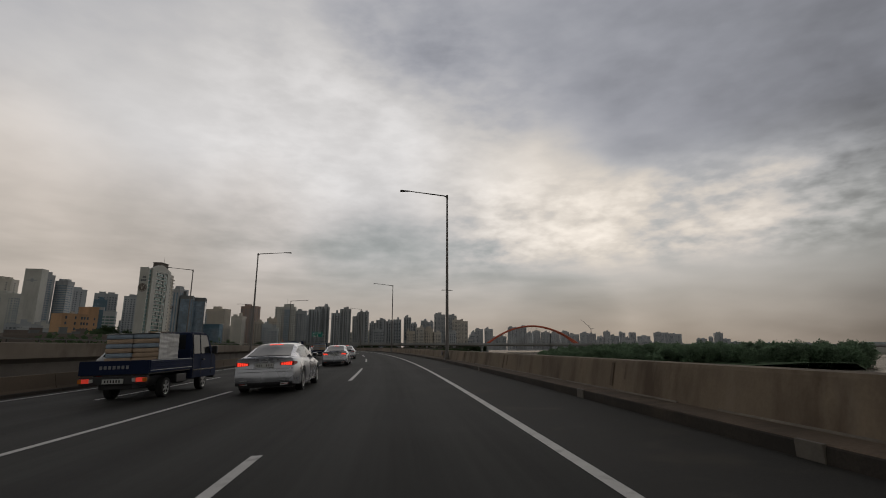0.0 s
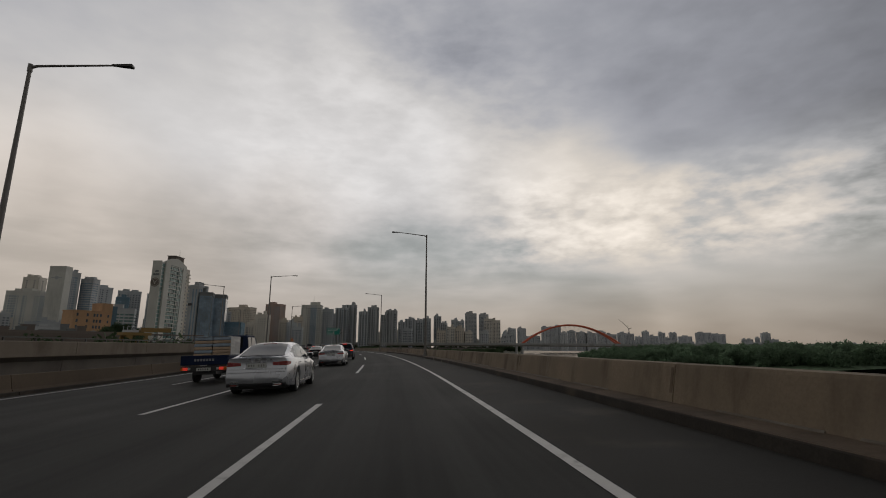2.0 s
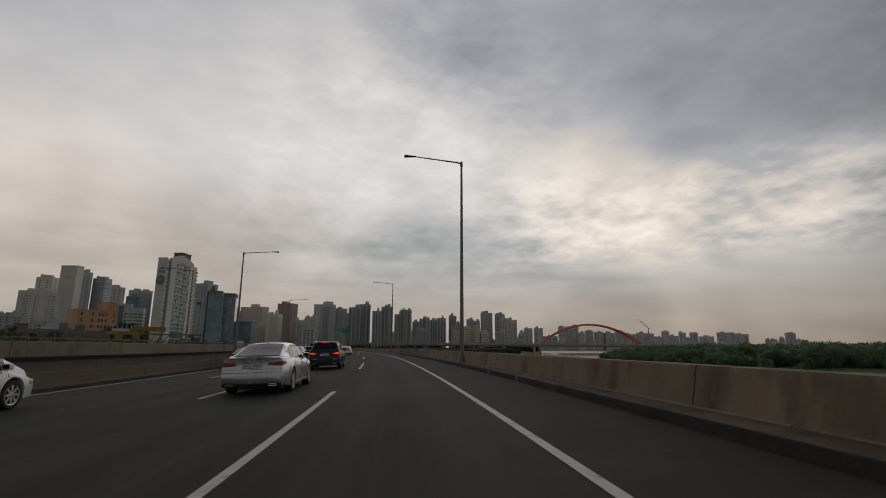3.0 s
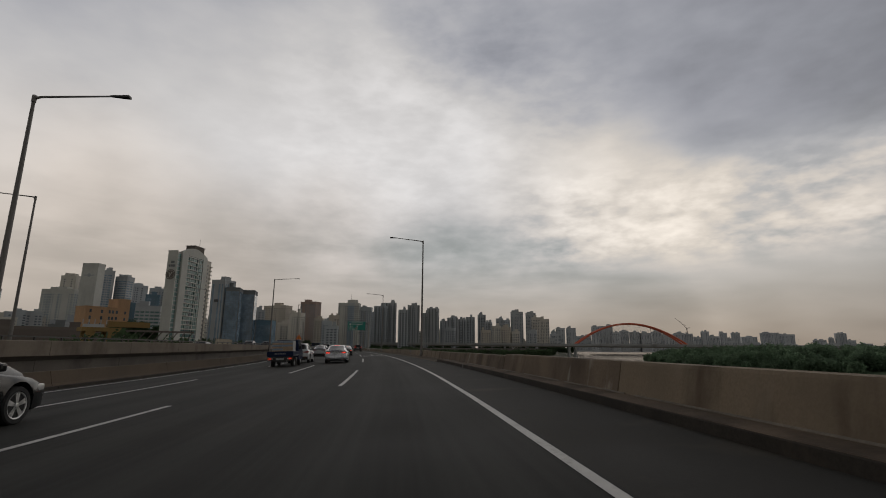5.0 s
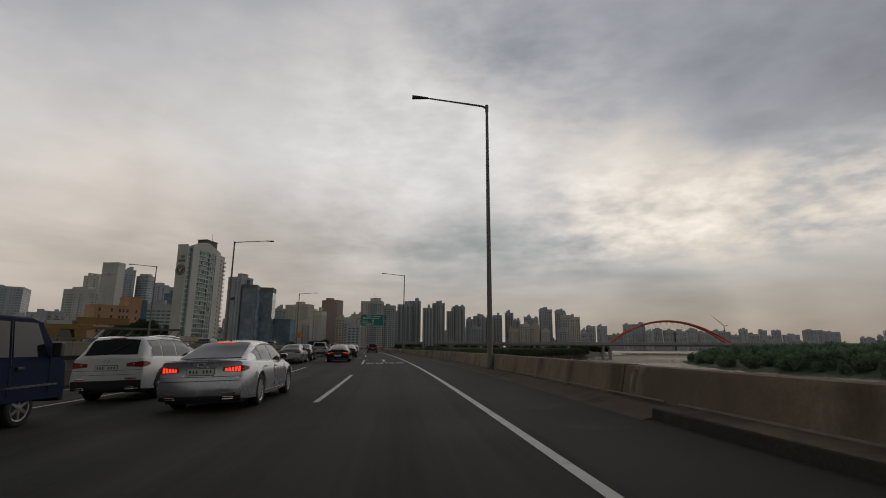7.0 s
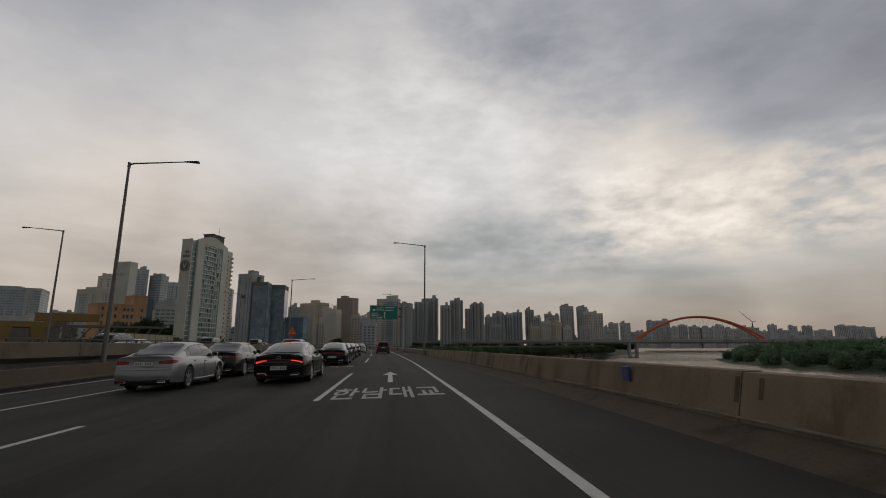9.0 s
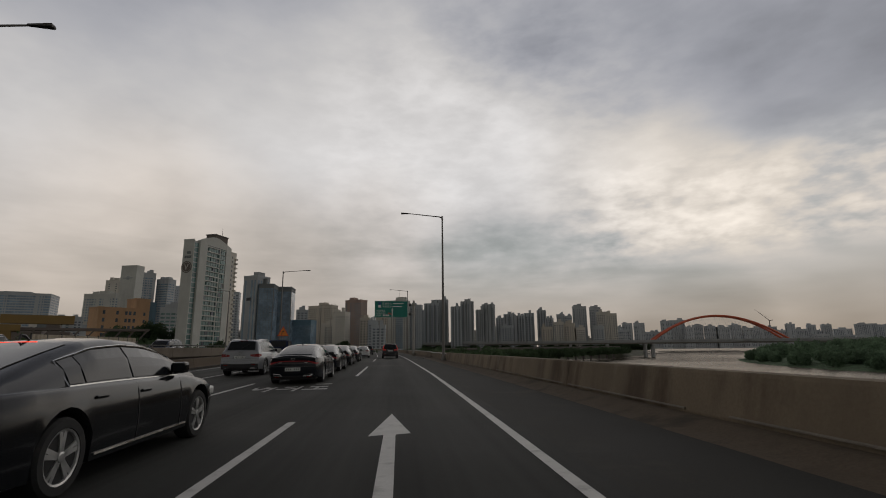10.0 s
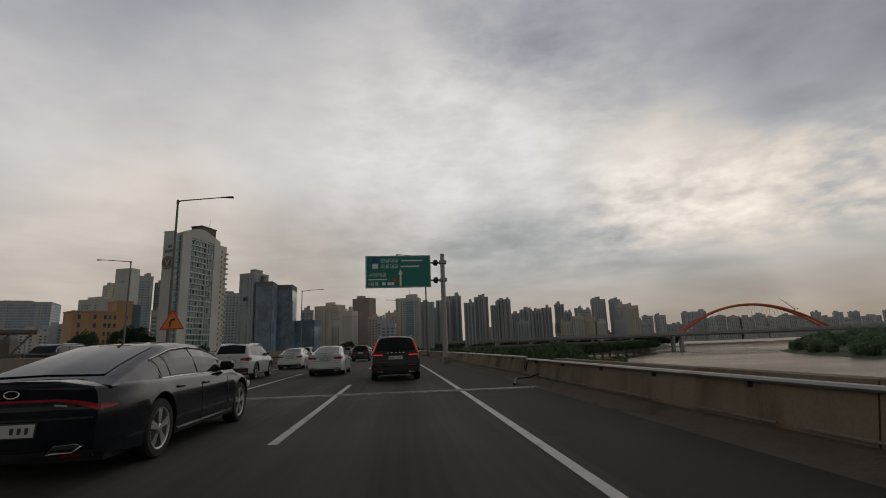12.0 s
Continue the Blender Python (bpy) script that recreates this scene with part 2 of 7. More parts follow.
def asphalt_material():
    """Old asphalt: paler wheel tracks and a dark oil line along each lane, long streaks, patches and stone grain."""
    m = surface("asphalt", (0.0285, 0.0287, 0.0264), 0.84, spec=0.2, vary=0.22, scale=0.28, grain=60, bump=0.004, dirt=(0.037, 0.036, 0.032),
                dirt_amount=0.45, dirt_scale=0.13)
    t = m.node_tree
    b = t.nodes["Principled BSDF"]
    lane = t.nodes.new("ShaderNodeAttribute")
    lane.attribute_name = "along_road"
    q = t.nodes.new("ShaderNodeSeparateXYZ")
    t.links.new(lane.outputs["Vector"], q.inputs[0])

    def streak_noise(across, along, detail):
        st = t.nodes.new("ShaderNodeMapping")
        st.inputs["Scale"].default_value = (across, along, 1)
        t.links.new(lane.outputs["Vector"], st.inputs[0])
        n = t.nodes.new("ShaderNodeTexNoise")
        n.inputs["Scale"].default_value, n.inputs["Detail"].default_value = 1.0, detail
        t.links.new(st.outputs[0], n.inputs["Vector"])
        return n.outputs[0]

    # distance from the middle of the lane, in metres
    turn = math_node(t, "FRACT", math_node(t, "MULTIPLY_ADD", q.outputs[0], 1 / 3.4, 0.476 + 10))
    off = math_node(t, "ABSOLUTE", math_node(t, "MULTIPLY", math_node(t, "SUBTRACT", turn, 0.5), 3.4))
    track = smooth(t, math_node(t, "ABSOLUTE", math_node(t, "SUBTRACT", off, 0.78)), 0.5, 0.1)
    oil = smooth(t, off, 0.42, 0.0)
    wander = streak_noise(0.9, 0.035, 4)
    fine = streak_noise(7.0, 0.12, 3)
    shade = math_node(t, "MULTIPLY_ADD", math_node(t, "MULTIPLY", track, wander), 0.5, 0.86)
    shade = math_node(t, "MULTIPLY_ADD", math_node(t, "MULTIPLY", oil, wander), -0.34, shade)
    shade = math_node(t, "MULTIPLY_ADD", math_node(t, "SUBTRACT", fine, 0.5), 0.75, shade)
    shade = math_node(t, "MULTIPLY_ADD", math_node(t, "SUBTRACT", streak_noise(0.5, 0.012, 3), 0.5), 0.7, shade)
    # factor rises from 1.0 to 1.65 between 160 and 222 m along
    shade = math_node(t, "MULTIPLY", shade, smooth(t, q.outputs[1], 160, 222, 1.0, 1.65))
    n = t.nodes.new("ShaderNodeVectorMath")
    n.operation = "SCALE"
    t.links.new(b.inputs["Base Color"].links[0].from_socket, n.inputs[0])
    t.links.new(shade, n.inputs["Scale"])
    t.links.new(n.outputs[0], b.inputs["Base Color"])
    return m


ASPHALT = asphalt_material()
PAINT_WORN = surface("worn_lettering_paint", (0.36, 0.35, 0.335), 0.65, vary=0.15, scale=1.6, grain=40, dirt=(0.14, 0.135, 0.13), dirt_amount=0.4, dirt_scale=2.2)
SHOULDER = surface("shoulder_asphalt", (0.0285, 0.027, 0.0237), 0.88, spec=0.25, vary=0.25, scale=0.5, grain=50, bump=0.005, dirt=(0.05, 0.043, 0.034),
                   dirt_amount=0.3, dirt_scale=0.6)
PAINT_WHITE = surface("road_paint", (0.50, 0.49, 0.47), 0.6, vary=0.14, scale=2.0, grain=45, dirt=(0.22, 0.21, 0.2), dirt_amount=0.3, dirt_scale=3.0)
WALL_CONCRETE = surface("weathered_concrete", (0.215, 0.168, 0.118), 0.92, vary=0.17, scale=0.55, grain=22, bump=0.006, spec=0.25,
                        dirt=(0.085, 0.062, 0.045), dirt_amount=0.55, dirt_scale=0.8, streak=3.5, random_tint=0.09, bloom=(0.235, 0.19, 0.14))
WALL_STAINED = surface("damp_stained_concrete", (0.165, 0.125, 0.09), 0.92, vary=0.25, scale=0.55, grain=22, bump=0.006, spec=0.25,
                       dirt=(0.075, 0.057, 0.043), dirt_amount=0.55, dirt_scale=0.7, streak=2.5, random_tint=0.1, bloom=(0.34, 0.31, 0.265))
MORTAR = surface("pale_mortar", (0.18, 0.152, 0.12), 0.9, vary=0.25, scale=2, grain=30, dirt=(0.12, 0.095, 0.07), dirt_amount=0.45, dirt_scale=1.5)
STREAK_DIRT = surface("rain_streak_dirt", (0.125, 0.095, 0.068), 0.92, vary=0.3, scale=1.2, grain=25, bump=0.004, spec=0.25, dirt=(0.17, 0.13, 0.092), dirt_amount=0.6, dirt_scale=2.2, streak=4)
DRIFT_DIRT = surface("brown_drifted_dirt", (0.12, 0.092, 0.067), 0.95, vary=0.3, scale=0.9, grain=22, bump=0.01, spec=0.2, dirt=(0.05, 0.042, 0.034), dirt_amount=0.5, dirt_scale=0.9)
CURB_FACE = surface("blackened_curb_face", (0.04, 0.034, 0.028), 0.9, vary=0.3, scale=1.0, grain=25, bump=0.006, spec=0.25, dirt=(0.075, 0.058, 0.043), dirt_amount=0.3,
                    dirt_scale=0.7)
MEDIAN_CONCRETE = surface("smooth_brown_concrete", (0.112, 0.086, 0.063), 0.92, vary=0.14, scale=0.3, grain=16, bump=0.004, spec=0.25, dirt=(0.085, 0.067, 0.05), dirt_amount=0.5,
                          dirt_scale=0.25, random_tint=0.06)
PARAPET_CONCRETE = surface("grey_brown_parapet_concrete", (0.175, 0.148, 0.118), 0.92, vary=0.16, scale=0.4, grain=16, bump=0.004, spec=0.25, dirt=(0.1, 0.082, 0.064), dirt_amount=0.45,
                           dirt_scale=0.5, streak=1.5, random_tint=0.06)
CURB_CONCRETE = surface("curb_concrete", (0.135, 0.10, 0.072), 0.92, vary=0.25, scale=1.2, grain=25, bump=0.008, spec=0.25, dirt=(0.06, 0.045, 0.033),
                        dirt_amount=0.55, dirt_scale=0.8)
CONCRETE = surface("pale_concrete", (0.22, 0.20, 0.175), 0.85, vary=0.14, scale=0.4, grain=20, bump=0.004, dirt=(0.2, 0.185, 0.165),
                   dirt_amount=0.45, dirt_scale=0.5, streak=4.0, random_tint=0.06, spec=0.25)
PATCH = surface("patched_concrete", (0.135, 0.12, 0.1), 0.9, vary=0.2, scale=3, grain=25, bump=0.006, dirt=(0.07, 0.06, 0.05), dirt_amount=0.4, dirt_scale=2.5)
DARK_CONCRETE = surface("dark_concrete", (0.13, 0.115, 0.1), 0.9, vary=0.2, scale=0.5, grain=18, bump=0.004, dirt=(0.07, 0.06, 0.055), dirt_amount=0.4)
STEEL = surface("galvanised_steel", (0.30, 0.29, 0.27), 0.5, 0.7, vary=0.1, scale=2, grain=30, dirt=(0.2, 0.16, 0.12), dirt_amount=0.2)
POLE_PAINT = surface("grey_pole_paint", (0.16, 0.15, 0.14), 0.55, 0.2, vary=0.12, scale=1.5, grain=30, dirt=(0.09, 0.075, 0.06), dirt_amount=0.3, streak=4)
FENCE_PAINT = surface("cream_fence_paint", (0.36, 0.31, 0.23), 0.7, vary=0.12, scale=0.8, grain=14, dirt=(0.22, 0.18, 0.13), dirt_amount=0.4, dirt_scale=1.0, streak=4)
DARK_STEEL = surface("dark_steel", (0.05, 0.048, 0.045), 0.5, 0.4, vary=0.15, scale=3, grain=40)
RED_STEEL = surface("orange_red_bridge_paint", (0.55, 0.11, 0.05), 0.55, vary=0.1, scale=0.08, grain=1.2, dirt=(0.36, 0.09, 0.05), dirt_amount=0.3)
SIGN_GREEN = surface("sign_green", (0.0, 0.175, 0.135), 0.45, vary=0.06, scale=0.8, grain=8)
SIGN_WHITE = surface("sign_white", (0.75, 0.76, 0.74), 0.45, vary=0.04, scale=1, grain=10)
SIGN_BLUE = surface("sign_blue", (0.02, 0.055, 0.2), 0.45, vary=0.06, scale=2, grain=10)
SIGN_ORANGE = surface("sign_orange", (0.72, 0.22, 0.02), 0.45, vary=0.05, scale=2, grain=10)
SIGN_RED = surface("sign_red", (0.55, 0.03, 0.02), 0.45, vary=0.05, scale=2, grain=10)
BLACK = surface("black_plastic", (0.018, 0.018, 0.02), 0.45, vary=0.1, scale=4, grain=40)


def leaves(name, color, through_light):
    """Leaf sprays, that let some of the light behind them through."""
    m = surface(name, color, 0.75, vary=0.35, scale=0.07, grain=0.9, spec=0.15)
    t = m.node_tree
    b = t.nodes["Principled BSDF"]
    glow, mix = t.nodes.new("ShaderNodeBsdfTranslucent"), t.nodes.new("ShaderNodeMixShader")
    t.links.new(b.inputs["Base Color"].links[0].from_socket, glow.inputs["Color"])
    mix.inputs[0].default_value = through_light
    t.links.new(b.outputs[0], mix.inputs[1])
    t.links.new(glow.outputs[0], mix.inputs[2])
    t.links.new(mix.outputs[0], t.nodes["Material Output"].inputs[0])
    return m


LEAF = leaves("river_foliage", (0.165, 0.24, 0.15), 0.5)
UNDERGROWTH = surface("dense_undergrowth", (0.1, 0.145, 0.085), 0.9, vary=0.4, scale=0.25, grain=1.6, bump=0.3, spec=0.1)
LEAF_DARK = leaves("dark_foliage", (0.065, 0.10, 0.05), 0.35)
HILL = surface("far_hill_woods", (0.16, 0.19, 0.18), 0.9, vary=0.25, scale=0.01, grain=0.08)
BRIDGE_CONCRETE = surface("bridge_concrete", (0.34, 0.345, 0.34), 0.85, vary=0.1, scale=0.05, grain=0.6, dirt=(0.24, 0.24, 0.23), dirt_amount=0.35, dirt_scale=0.06, streak=3)
BARK = surface("bark", (0.1, 0.075, 0.055), 0.9, vary=0.25, scale=1.5, grain=12)
LAND = surface("bank_ground", (0.085, 0.09, 0.055), 0.95, vary=0.3, scale=0.03, grain=0.6, dirt=(0.14, 0.125, 0.1), dirt_amount=0.35, dirt_scale=0.012)


def water_material():
    """Silty river water: a dull body under a rippled, partly mirroring surface."""
    m = bpy.data.materials.new("river_water")
    m.use_nodes = True
    t = m.node_tree
    t.nodes.clear()
    where = t.nodes.new("ShaderNodeNewGeometry").outputs["Position"]
    st = t.nodes.new("ShaderNodeMapping")
    st.inputs["Scale"].default_value = (0.5, 1.0, 1)
    t.links.new(where, st.inputs[0])
    w = t.nodes.new("ShaderNodeTexNoise")
    w.inputs["Scale"].default_value, w.inputs["Detail"].default_value, w.inputs["Roughness"].default_value = 0.3, 6, 0.65
    t.links.new(st.outputs[0], w.inputs["Vector"])
    n = t.nodes.new("ShaderNodeBump")
    n.inputs["Strength"].default_value, n.inputs["Distance"].default_value = 0.5, 0.6
    t.links.new(w.outputs[0], n.inputs["Height"])
    body, gloss, mix = t.nodes.new("ShaderNodeBsdfDiffuse"), t.nodes.new("ShaderNodeBsdfGlossy"), t.nodes.new("ShaderNodeMixShader")
    slow = t.nodes.new("ShaderNodeTexNoise")
    slow.inputs["Scale"].default_value, slow.inputs["Detail"].default_value = 0.012, 4
    t.links.new(st.outputs[0], slow.inputs["Vector"])
    t.links.new(mix_color(t, smooth(t, slow.outputs[0], 0.35, 0.65), (0.085, 0.073, 0.058), (0.115, 0.10, 0.08)), body.inputs["Color"])
    gloss.inputs["Color"].default_value, gloss.inputs["Roughness"].default_value = (0.82, 0.76, 0.70, 1), 0.22
    t.links.new(n.outputs[0], gloss.inputs["Normal"])
    t.links.new(smooth(t, slow.outputs[0], 0.3, 0.7, 0.24, 0.38), mix.inputs[0])
    t.links.new(body.outputs[0], mix.inputs[1])
    t.links.new(gloss.outputs[0], mix.inputs[2])
    t.links.new(mix.outputs[0], t.nodes.new("ShaderNodeOutputMaterial").inputs[0])
    return m


WATER_MAT = water_material()


# ---- mesh helpers ----
def mesh_object(name, bm, material, smooth_faces=False):
    me = bpy.data.meshes.new(name)
    bm.normal_update()
    bm.to_mesh(me)
    bm.free()
    for one in material if isinstance(material, (list, tuple)) else (material,):
        me.materials.append(one)
    if smooth_faces:
        me.polygons.foreach_set("use_smooth", [True] * len(me.polygons))
        me.set_sharp_from_angle(angle=radians(42))
    return new(name, me)


def part(name, bm, material, parent, label="", smooth_faces=False):
    ob = mesh_object(name, bm, material, smooth_faces)
    ob.parent = parent
    if label:
        ob["label"] = label
    return ob


def raw_part(name, verts, faces, material, parent=None, label="", smooth_faces=False):
    me = bpy.data.meshes.new(name)
    me.from_pydata([tuple(v) for v in verts], [], faces)
    me.materials.append(material)
    if smooth_faces:
        me.polygons.foreach_set("use_smooth", [True] * len(me.polygons))
    ob = new(name, me)
    ob.parent = parent
    if label:
        ob["label"] = label
    return ob


def thing(name, m, label, category, group="", kind=""):
    """An Empty at a thing's base, that parents its parts."""
    ob = new(name)
    ob.empty_display_size = 0.2
    ob.matrix_basis = m
    return tagged(ob, label, category, group, kind)


def box(bm, x0, x1, y0, y1, z0, z1, bevel=0.0, m=None):
    r = bmesh.ops.create_cube(bm, size=1)
    vs = r["verts"]
    bmesh.ops.scale(bm, vec=(x1 - x0, y1 - y0, z1 - z0), verts=vs)
    bmesh.ops.translate(bm, vec=((x0 + x1) / 2, (y0 + y1) / 2, (z0 + z1) / 2), verts=vs)
    if m is not None:
        bmesh.ops.transform(bm, matrix=m, verts=vs)
    if bevel:
        es = {e for v in vs for e in v.link_edges}
        bmesh.ops.bevel(bm, geom=list(es), offset=bevel, segments=2, affect="EDGES", profile=0.6)
    return bm


def lerp_table(table):
    a = sorted(table)
    return lambda q: float(np.interp(q, [p[0] for p in a], [p[1] for p in a]))


def boxed(*args, **kw):
    return box(bmesh.new(), *args, **kw)


def tube(points, radii, sides=10, caps=True, bm=None):
    """A round bar through the points, with a radius at each."""
    bm = bm or bmesh.new()
    points = [Vector(p) for p in points]
    rings = []
    for i, p in enumerate(points):
        d = (points[min(i + 1, len(points) - 1)] - points[max(i - 1, 0)]).normalized()
        a = d.orthogonal().normalized() if i == 0 else (ref - ref.dot(d) * d).normalized()
        ref = a
        b = d.cross(a)
        r = radii[i] if isinstance(radii, (list, tuple)) else radii
        rings.append([bm.verts.new(p + r * (math.cos(k * math.tau / sides) * a + math.sin(k * math.tau / sides) * b)) for k in range(sides)])
    for r0, r1 in zip(rings, rings[1:]):
        for k in range(sides):
            bm.faces.new((r0[k], r0[(k + 1) % sides], r1[(k + 1) % sides], r1[k]))
    if caps:
        bm.faces.new(rings[0][::-1])
        bm.faces.new(rings[-1])
    return bm


def sweep(s_from, s_to, step, profile, closed=True, flat=False):
    """Verts and faces of a profile of (l, z) drawn along the road."""
    count = max(1, round((s_to - s_from) / step))
    verts, faces, n = [], [], len(profile)
    for i in range(count + 1):
        s = s_from + (s_to - s_from) * i / count
        verts += [at(s, l, z, flat) for l, z in profile]
    for i in range(count):
        for k in range(n if closed else n - 1):
            a, b = i * n + k, i * n + (k + 1) % n
            faces.append((a, a + n, b + n, b))
    if closed:
        faces.append(tuple(range(n)))
        faces.append(tuple(range(count * n, count * n + n))[::-1])
    return verts, faces

# ---- ground, river and road ----
WATER_Z = -15.0
LINES = (1.80, -1.65, -5.08, -8.45, -11.5)


def shore(y):
    """The x of the near bank of the river."""
    return float(np.interp(y, (-400, -60, 100, 230, 420, 600, 760, 900, 1200, 2200), (20, 12, -4, -34, -90, -110, -98, 15, 80, 120)))


def far_shore(y):
    return float(np.interp(y, (-400, 400, 900, 1500, 4000), (1500, 1350, 1200, 1050, 700)))


def ground_z(x, y):
    a = shore(y)
    near = np.interp(x, (a - 30, a, a + 12), (-6.0, -7.0, -17.0))
    b = far_shore(y)
    far = np.interp(x, (b, b + 60, b + 2500), (-17.0, -8.0, 30.0))
    return float(max(near, far))


xs = sorted(set([-4500, -3000, -2000, -1500, -1000, -700, -500, -400, -300, -250] + list(range(-220, 140, 8)) + [200, 300, 450, 600, 800, 1000, 1100, 1200, 1300, 1400, 1600, 2000, 3000, 4500]))
ys = sorted(set([-3000, -1500, -800, -400, -200] + list(range(-120, 1000, 20)) + [1100, 1200, 1300, 1500, 1700, 2000, 2400, 3000, 3800, 4600]))
gv = [(x, y, ground_z(x, y)) for y in ys for x in xs]
gf = [(j * len(xs) + i, j * len(xs) + i + 1, (j + 1) * len(xs) + i + 1, (j + 1) * len(xs) + i) for j in range(len(ys) - 1) for i in range(len(xs) - 1)]
ground = raw_part("ground", gv, gf, LAND)
tagged(ground, "grassy river banks and city ground", "ground", kind="structure")
water = raw_part("water", [(-400, -900, WATER_Z), (4400, -900, WATER_Z), (4400, 4600, WATER_Z), (-400, 4600, WATER_Z)], [(0, 1, 2, 3)], WATER_MAT)
tagged(water, "calm grey-brown river water with fine ripples", "river", kind="structure")

# The deck of the elevated road: carriageway and hard shoulder.
v, f = sweep(-50, 600, 2.0, [(1.9, 0.0), (-12.4, 0.0), (-12.4, -1.2), (1.9, -1.2)])
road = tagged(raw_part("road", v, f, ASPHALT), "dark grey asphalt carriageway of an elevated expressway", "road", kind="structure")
lanes = road.data.attributes.new("along_road", "FLOAT_VECTOR", "POINT")
for i, item in enumerate(lanes.data):
    item.vector = ((1.9, -12.4, -12.4, 1.9)[i % 4], -50 + 2.0 * (i // 4), 0)
v, f = sweep(-50, 600, 2.0, [(5.3, 0.0), (1.9, 0.0), (1.9, -1.2), (5.3, -1.2)])
shoulder = tagged(raw_part("shoulder", v, f, SHOULDER), "dark dusty asphalt hard shoulder", "road", kind="structure")

lane_marking = thing("lane_marking", Matrix(), "white painted lane lines on asphalt", "road marking", kind="structure")


def drift(s):
    """How far the painted lines wander from the axis."""
    return float(np.interp(s, (0, 40, 100, 140, 172, 190, 212, 260), (0.03, -0.03, -0.05, -0.16, -0.17, -0.03, -0.06, -0.1)))


def edge_drift(s):
    """How far the edge line beside the parapet strays from the other lines."""
    return float(np.interp(s, (100, 112, 122, 140, 154, 188, 206, 260), (0.0, 0.07, 0.075, 0.0, -0.09, -0.09, -0.08, -0.06)))


def stripe(name, s0, s1, l, width, parent=lane_marking, stray=None):
    n = max(1, round((s1 - s0) / 2.0))
    v, f = [], []
    for i in range(n + 1):
        s = s0 + (s1 - s0) * i / n
        m = l + drift(s) + (stray(s) if stray else 0.0)
        v += [at(s, m + width / 2, 0.006), at(s, m - width / 2, 0.006)]
    f = [(2 * i, 2 * i + 2, 2 * i + 3, 2 * i + 1) for i in range(n)]
    return raw_part(name, v, f, PAINT_WHITE, parent)


stripe("edge_line", -50, 600, LINES[0] + 0.01, 0.135, stray=edge_drift)
stripe("edge_line", -50, 600, LINES[4], 0.15)
# Dashes about 10 m long every 24 m; the painted spacing wanders a little along the road.
for l, lead in ((LINES[1], 0.0), (LINES[2], 10.05), (LINES[3], -4.0)):
    for k in range(-3, 17):
        s = 24.0 * k + lead + float(np.interp(k, (-3, -1, 2, 4, 5, 6, 7, 8, 16), (20.1, 19.5, 18.6, 20.7, 22.3, 21.6, 21.7, 20.5, 23.0)))
        stripe("dash", s, s + 10.7, l, 0.135)

# ---- right-hand parapet ----
wall_right = thing("wall_right", Matrix(), "stained brown concrete parapet beside the road", "parapet", kind="structure")


def wall_shift(s):
    """How far the parapet wanders from its line beside the road."""
    return float(np.interp(s, (0, 110, 135, 158, 182, 205), (0.0, 0.0, -0.08, -0.2, -0.1, -0.03)))


def wall_top(s):
    return float(np.interp(s, (0, 118, 128, 142, 152, 180, 204, 221, 226), (0.79, 0.80, 0.71, 0.72, 0.735, 0.77, 0.77, 0.75, 0.67)))


def shifted(s0, s1, step, profile):
    """A profile drawn along the parapet's own line."""
    count = max(1, round((s1 - s0) / step))
    verts, faces, n = [], [], len(profile)
    for i in range(count + 1):
        q = s0 + (s1 - s0) * i / count
        verts += [at(q, l + wall_shift(q), z) for l, z in profile]
    for i in range(count):
        for k in range(n):
            a, b = i * n + k, i * n + (k + 1) % n
            faces.append((a, a + n, b + n, b))
    faces += [tuple(range(n)), tuple(range(count * n, count * n + n))[::-1]]
    return verts, faces


raw_part("curb", *shifted(-50, 138, 2.0, [(4.0, 0.168), (4.02, 0.178), (4.25, 0.186), (4.9, 0.19), (4.9, -0.4), (4.0, -0.4)]), CURB_CONCRETE, wall_right, "dirt-stained concrete kerb at the foot of the parapet")
raw_part("curb", *shifted(138, 420, 2.0, [(3.8, 0.0), (4.0, 0.035), (4.2, 0.1), (4.3, 0.13), (4.9, 0.15), (4.9, -0.4), (3.8, -0.4)]), DRIFT_DIRT, wall_right, "low kerb buried in brown drifted dirt")
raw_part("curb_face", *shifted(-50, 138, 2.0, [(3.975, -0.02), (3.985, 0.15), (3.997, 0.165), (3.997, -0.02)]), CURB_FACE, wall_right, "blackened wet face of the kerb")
s = -50.0
random.seed(4)
while s < 420:
    top = wall_top(s + 5)
    lean = random.uniform(-0.012, 0.012)
    prof = [(4.46 + lean, 0.17), (4.57 + lean, top - 0.05), (4.59 + lean, top), (4.86, top), (4.88, top - 0.04), (4.92, -1.4), (4.5, -1.4)]
    raw_part("panel", *shifted(s, s + 9.965, 2.0, prof), WALL_STAINED if 108 < s < 135 else WALL_CONCRETE, wall_right)
    s += 10.0
raw_part("pipe_rail", *sweep(223, 420, 2.0, [(4.52, 0.69), (4.50, 0.725), (4.52, 0.76), (4.56, 0.775), (4.6, 0.76), (4.61, 0.725), (4.59, 0.69)]), STEEL, wall_right,
         "pale steel pipe along the top of the parapet")
raw_part("pipe_rail", *sweep(208.6, 222.6, 1.0, [(4.46, 0.64), (4.44, 0.67), (4.46, 0.70), (4.49, 0.712), (4.52, 0.70), (4.53, 0.67), (4.51, 0.64)]), STEEL, wall_right,
         "pale steel pipe along the top of the parapet")
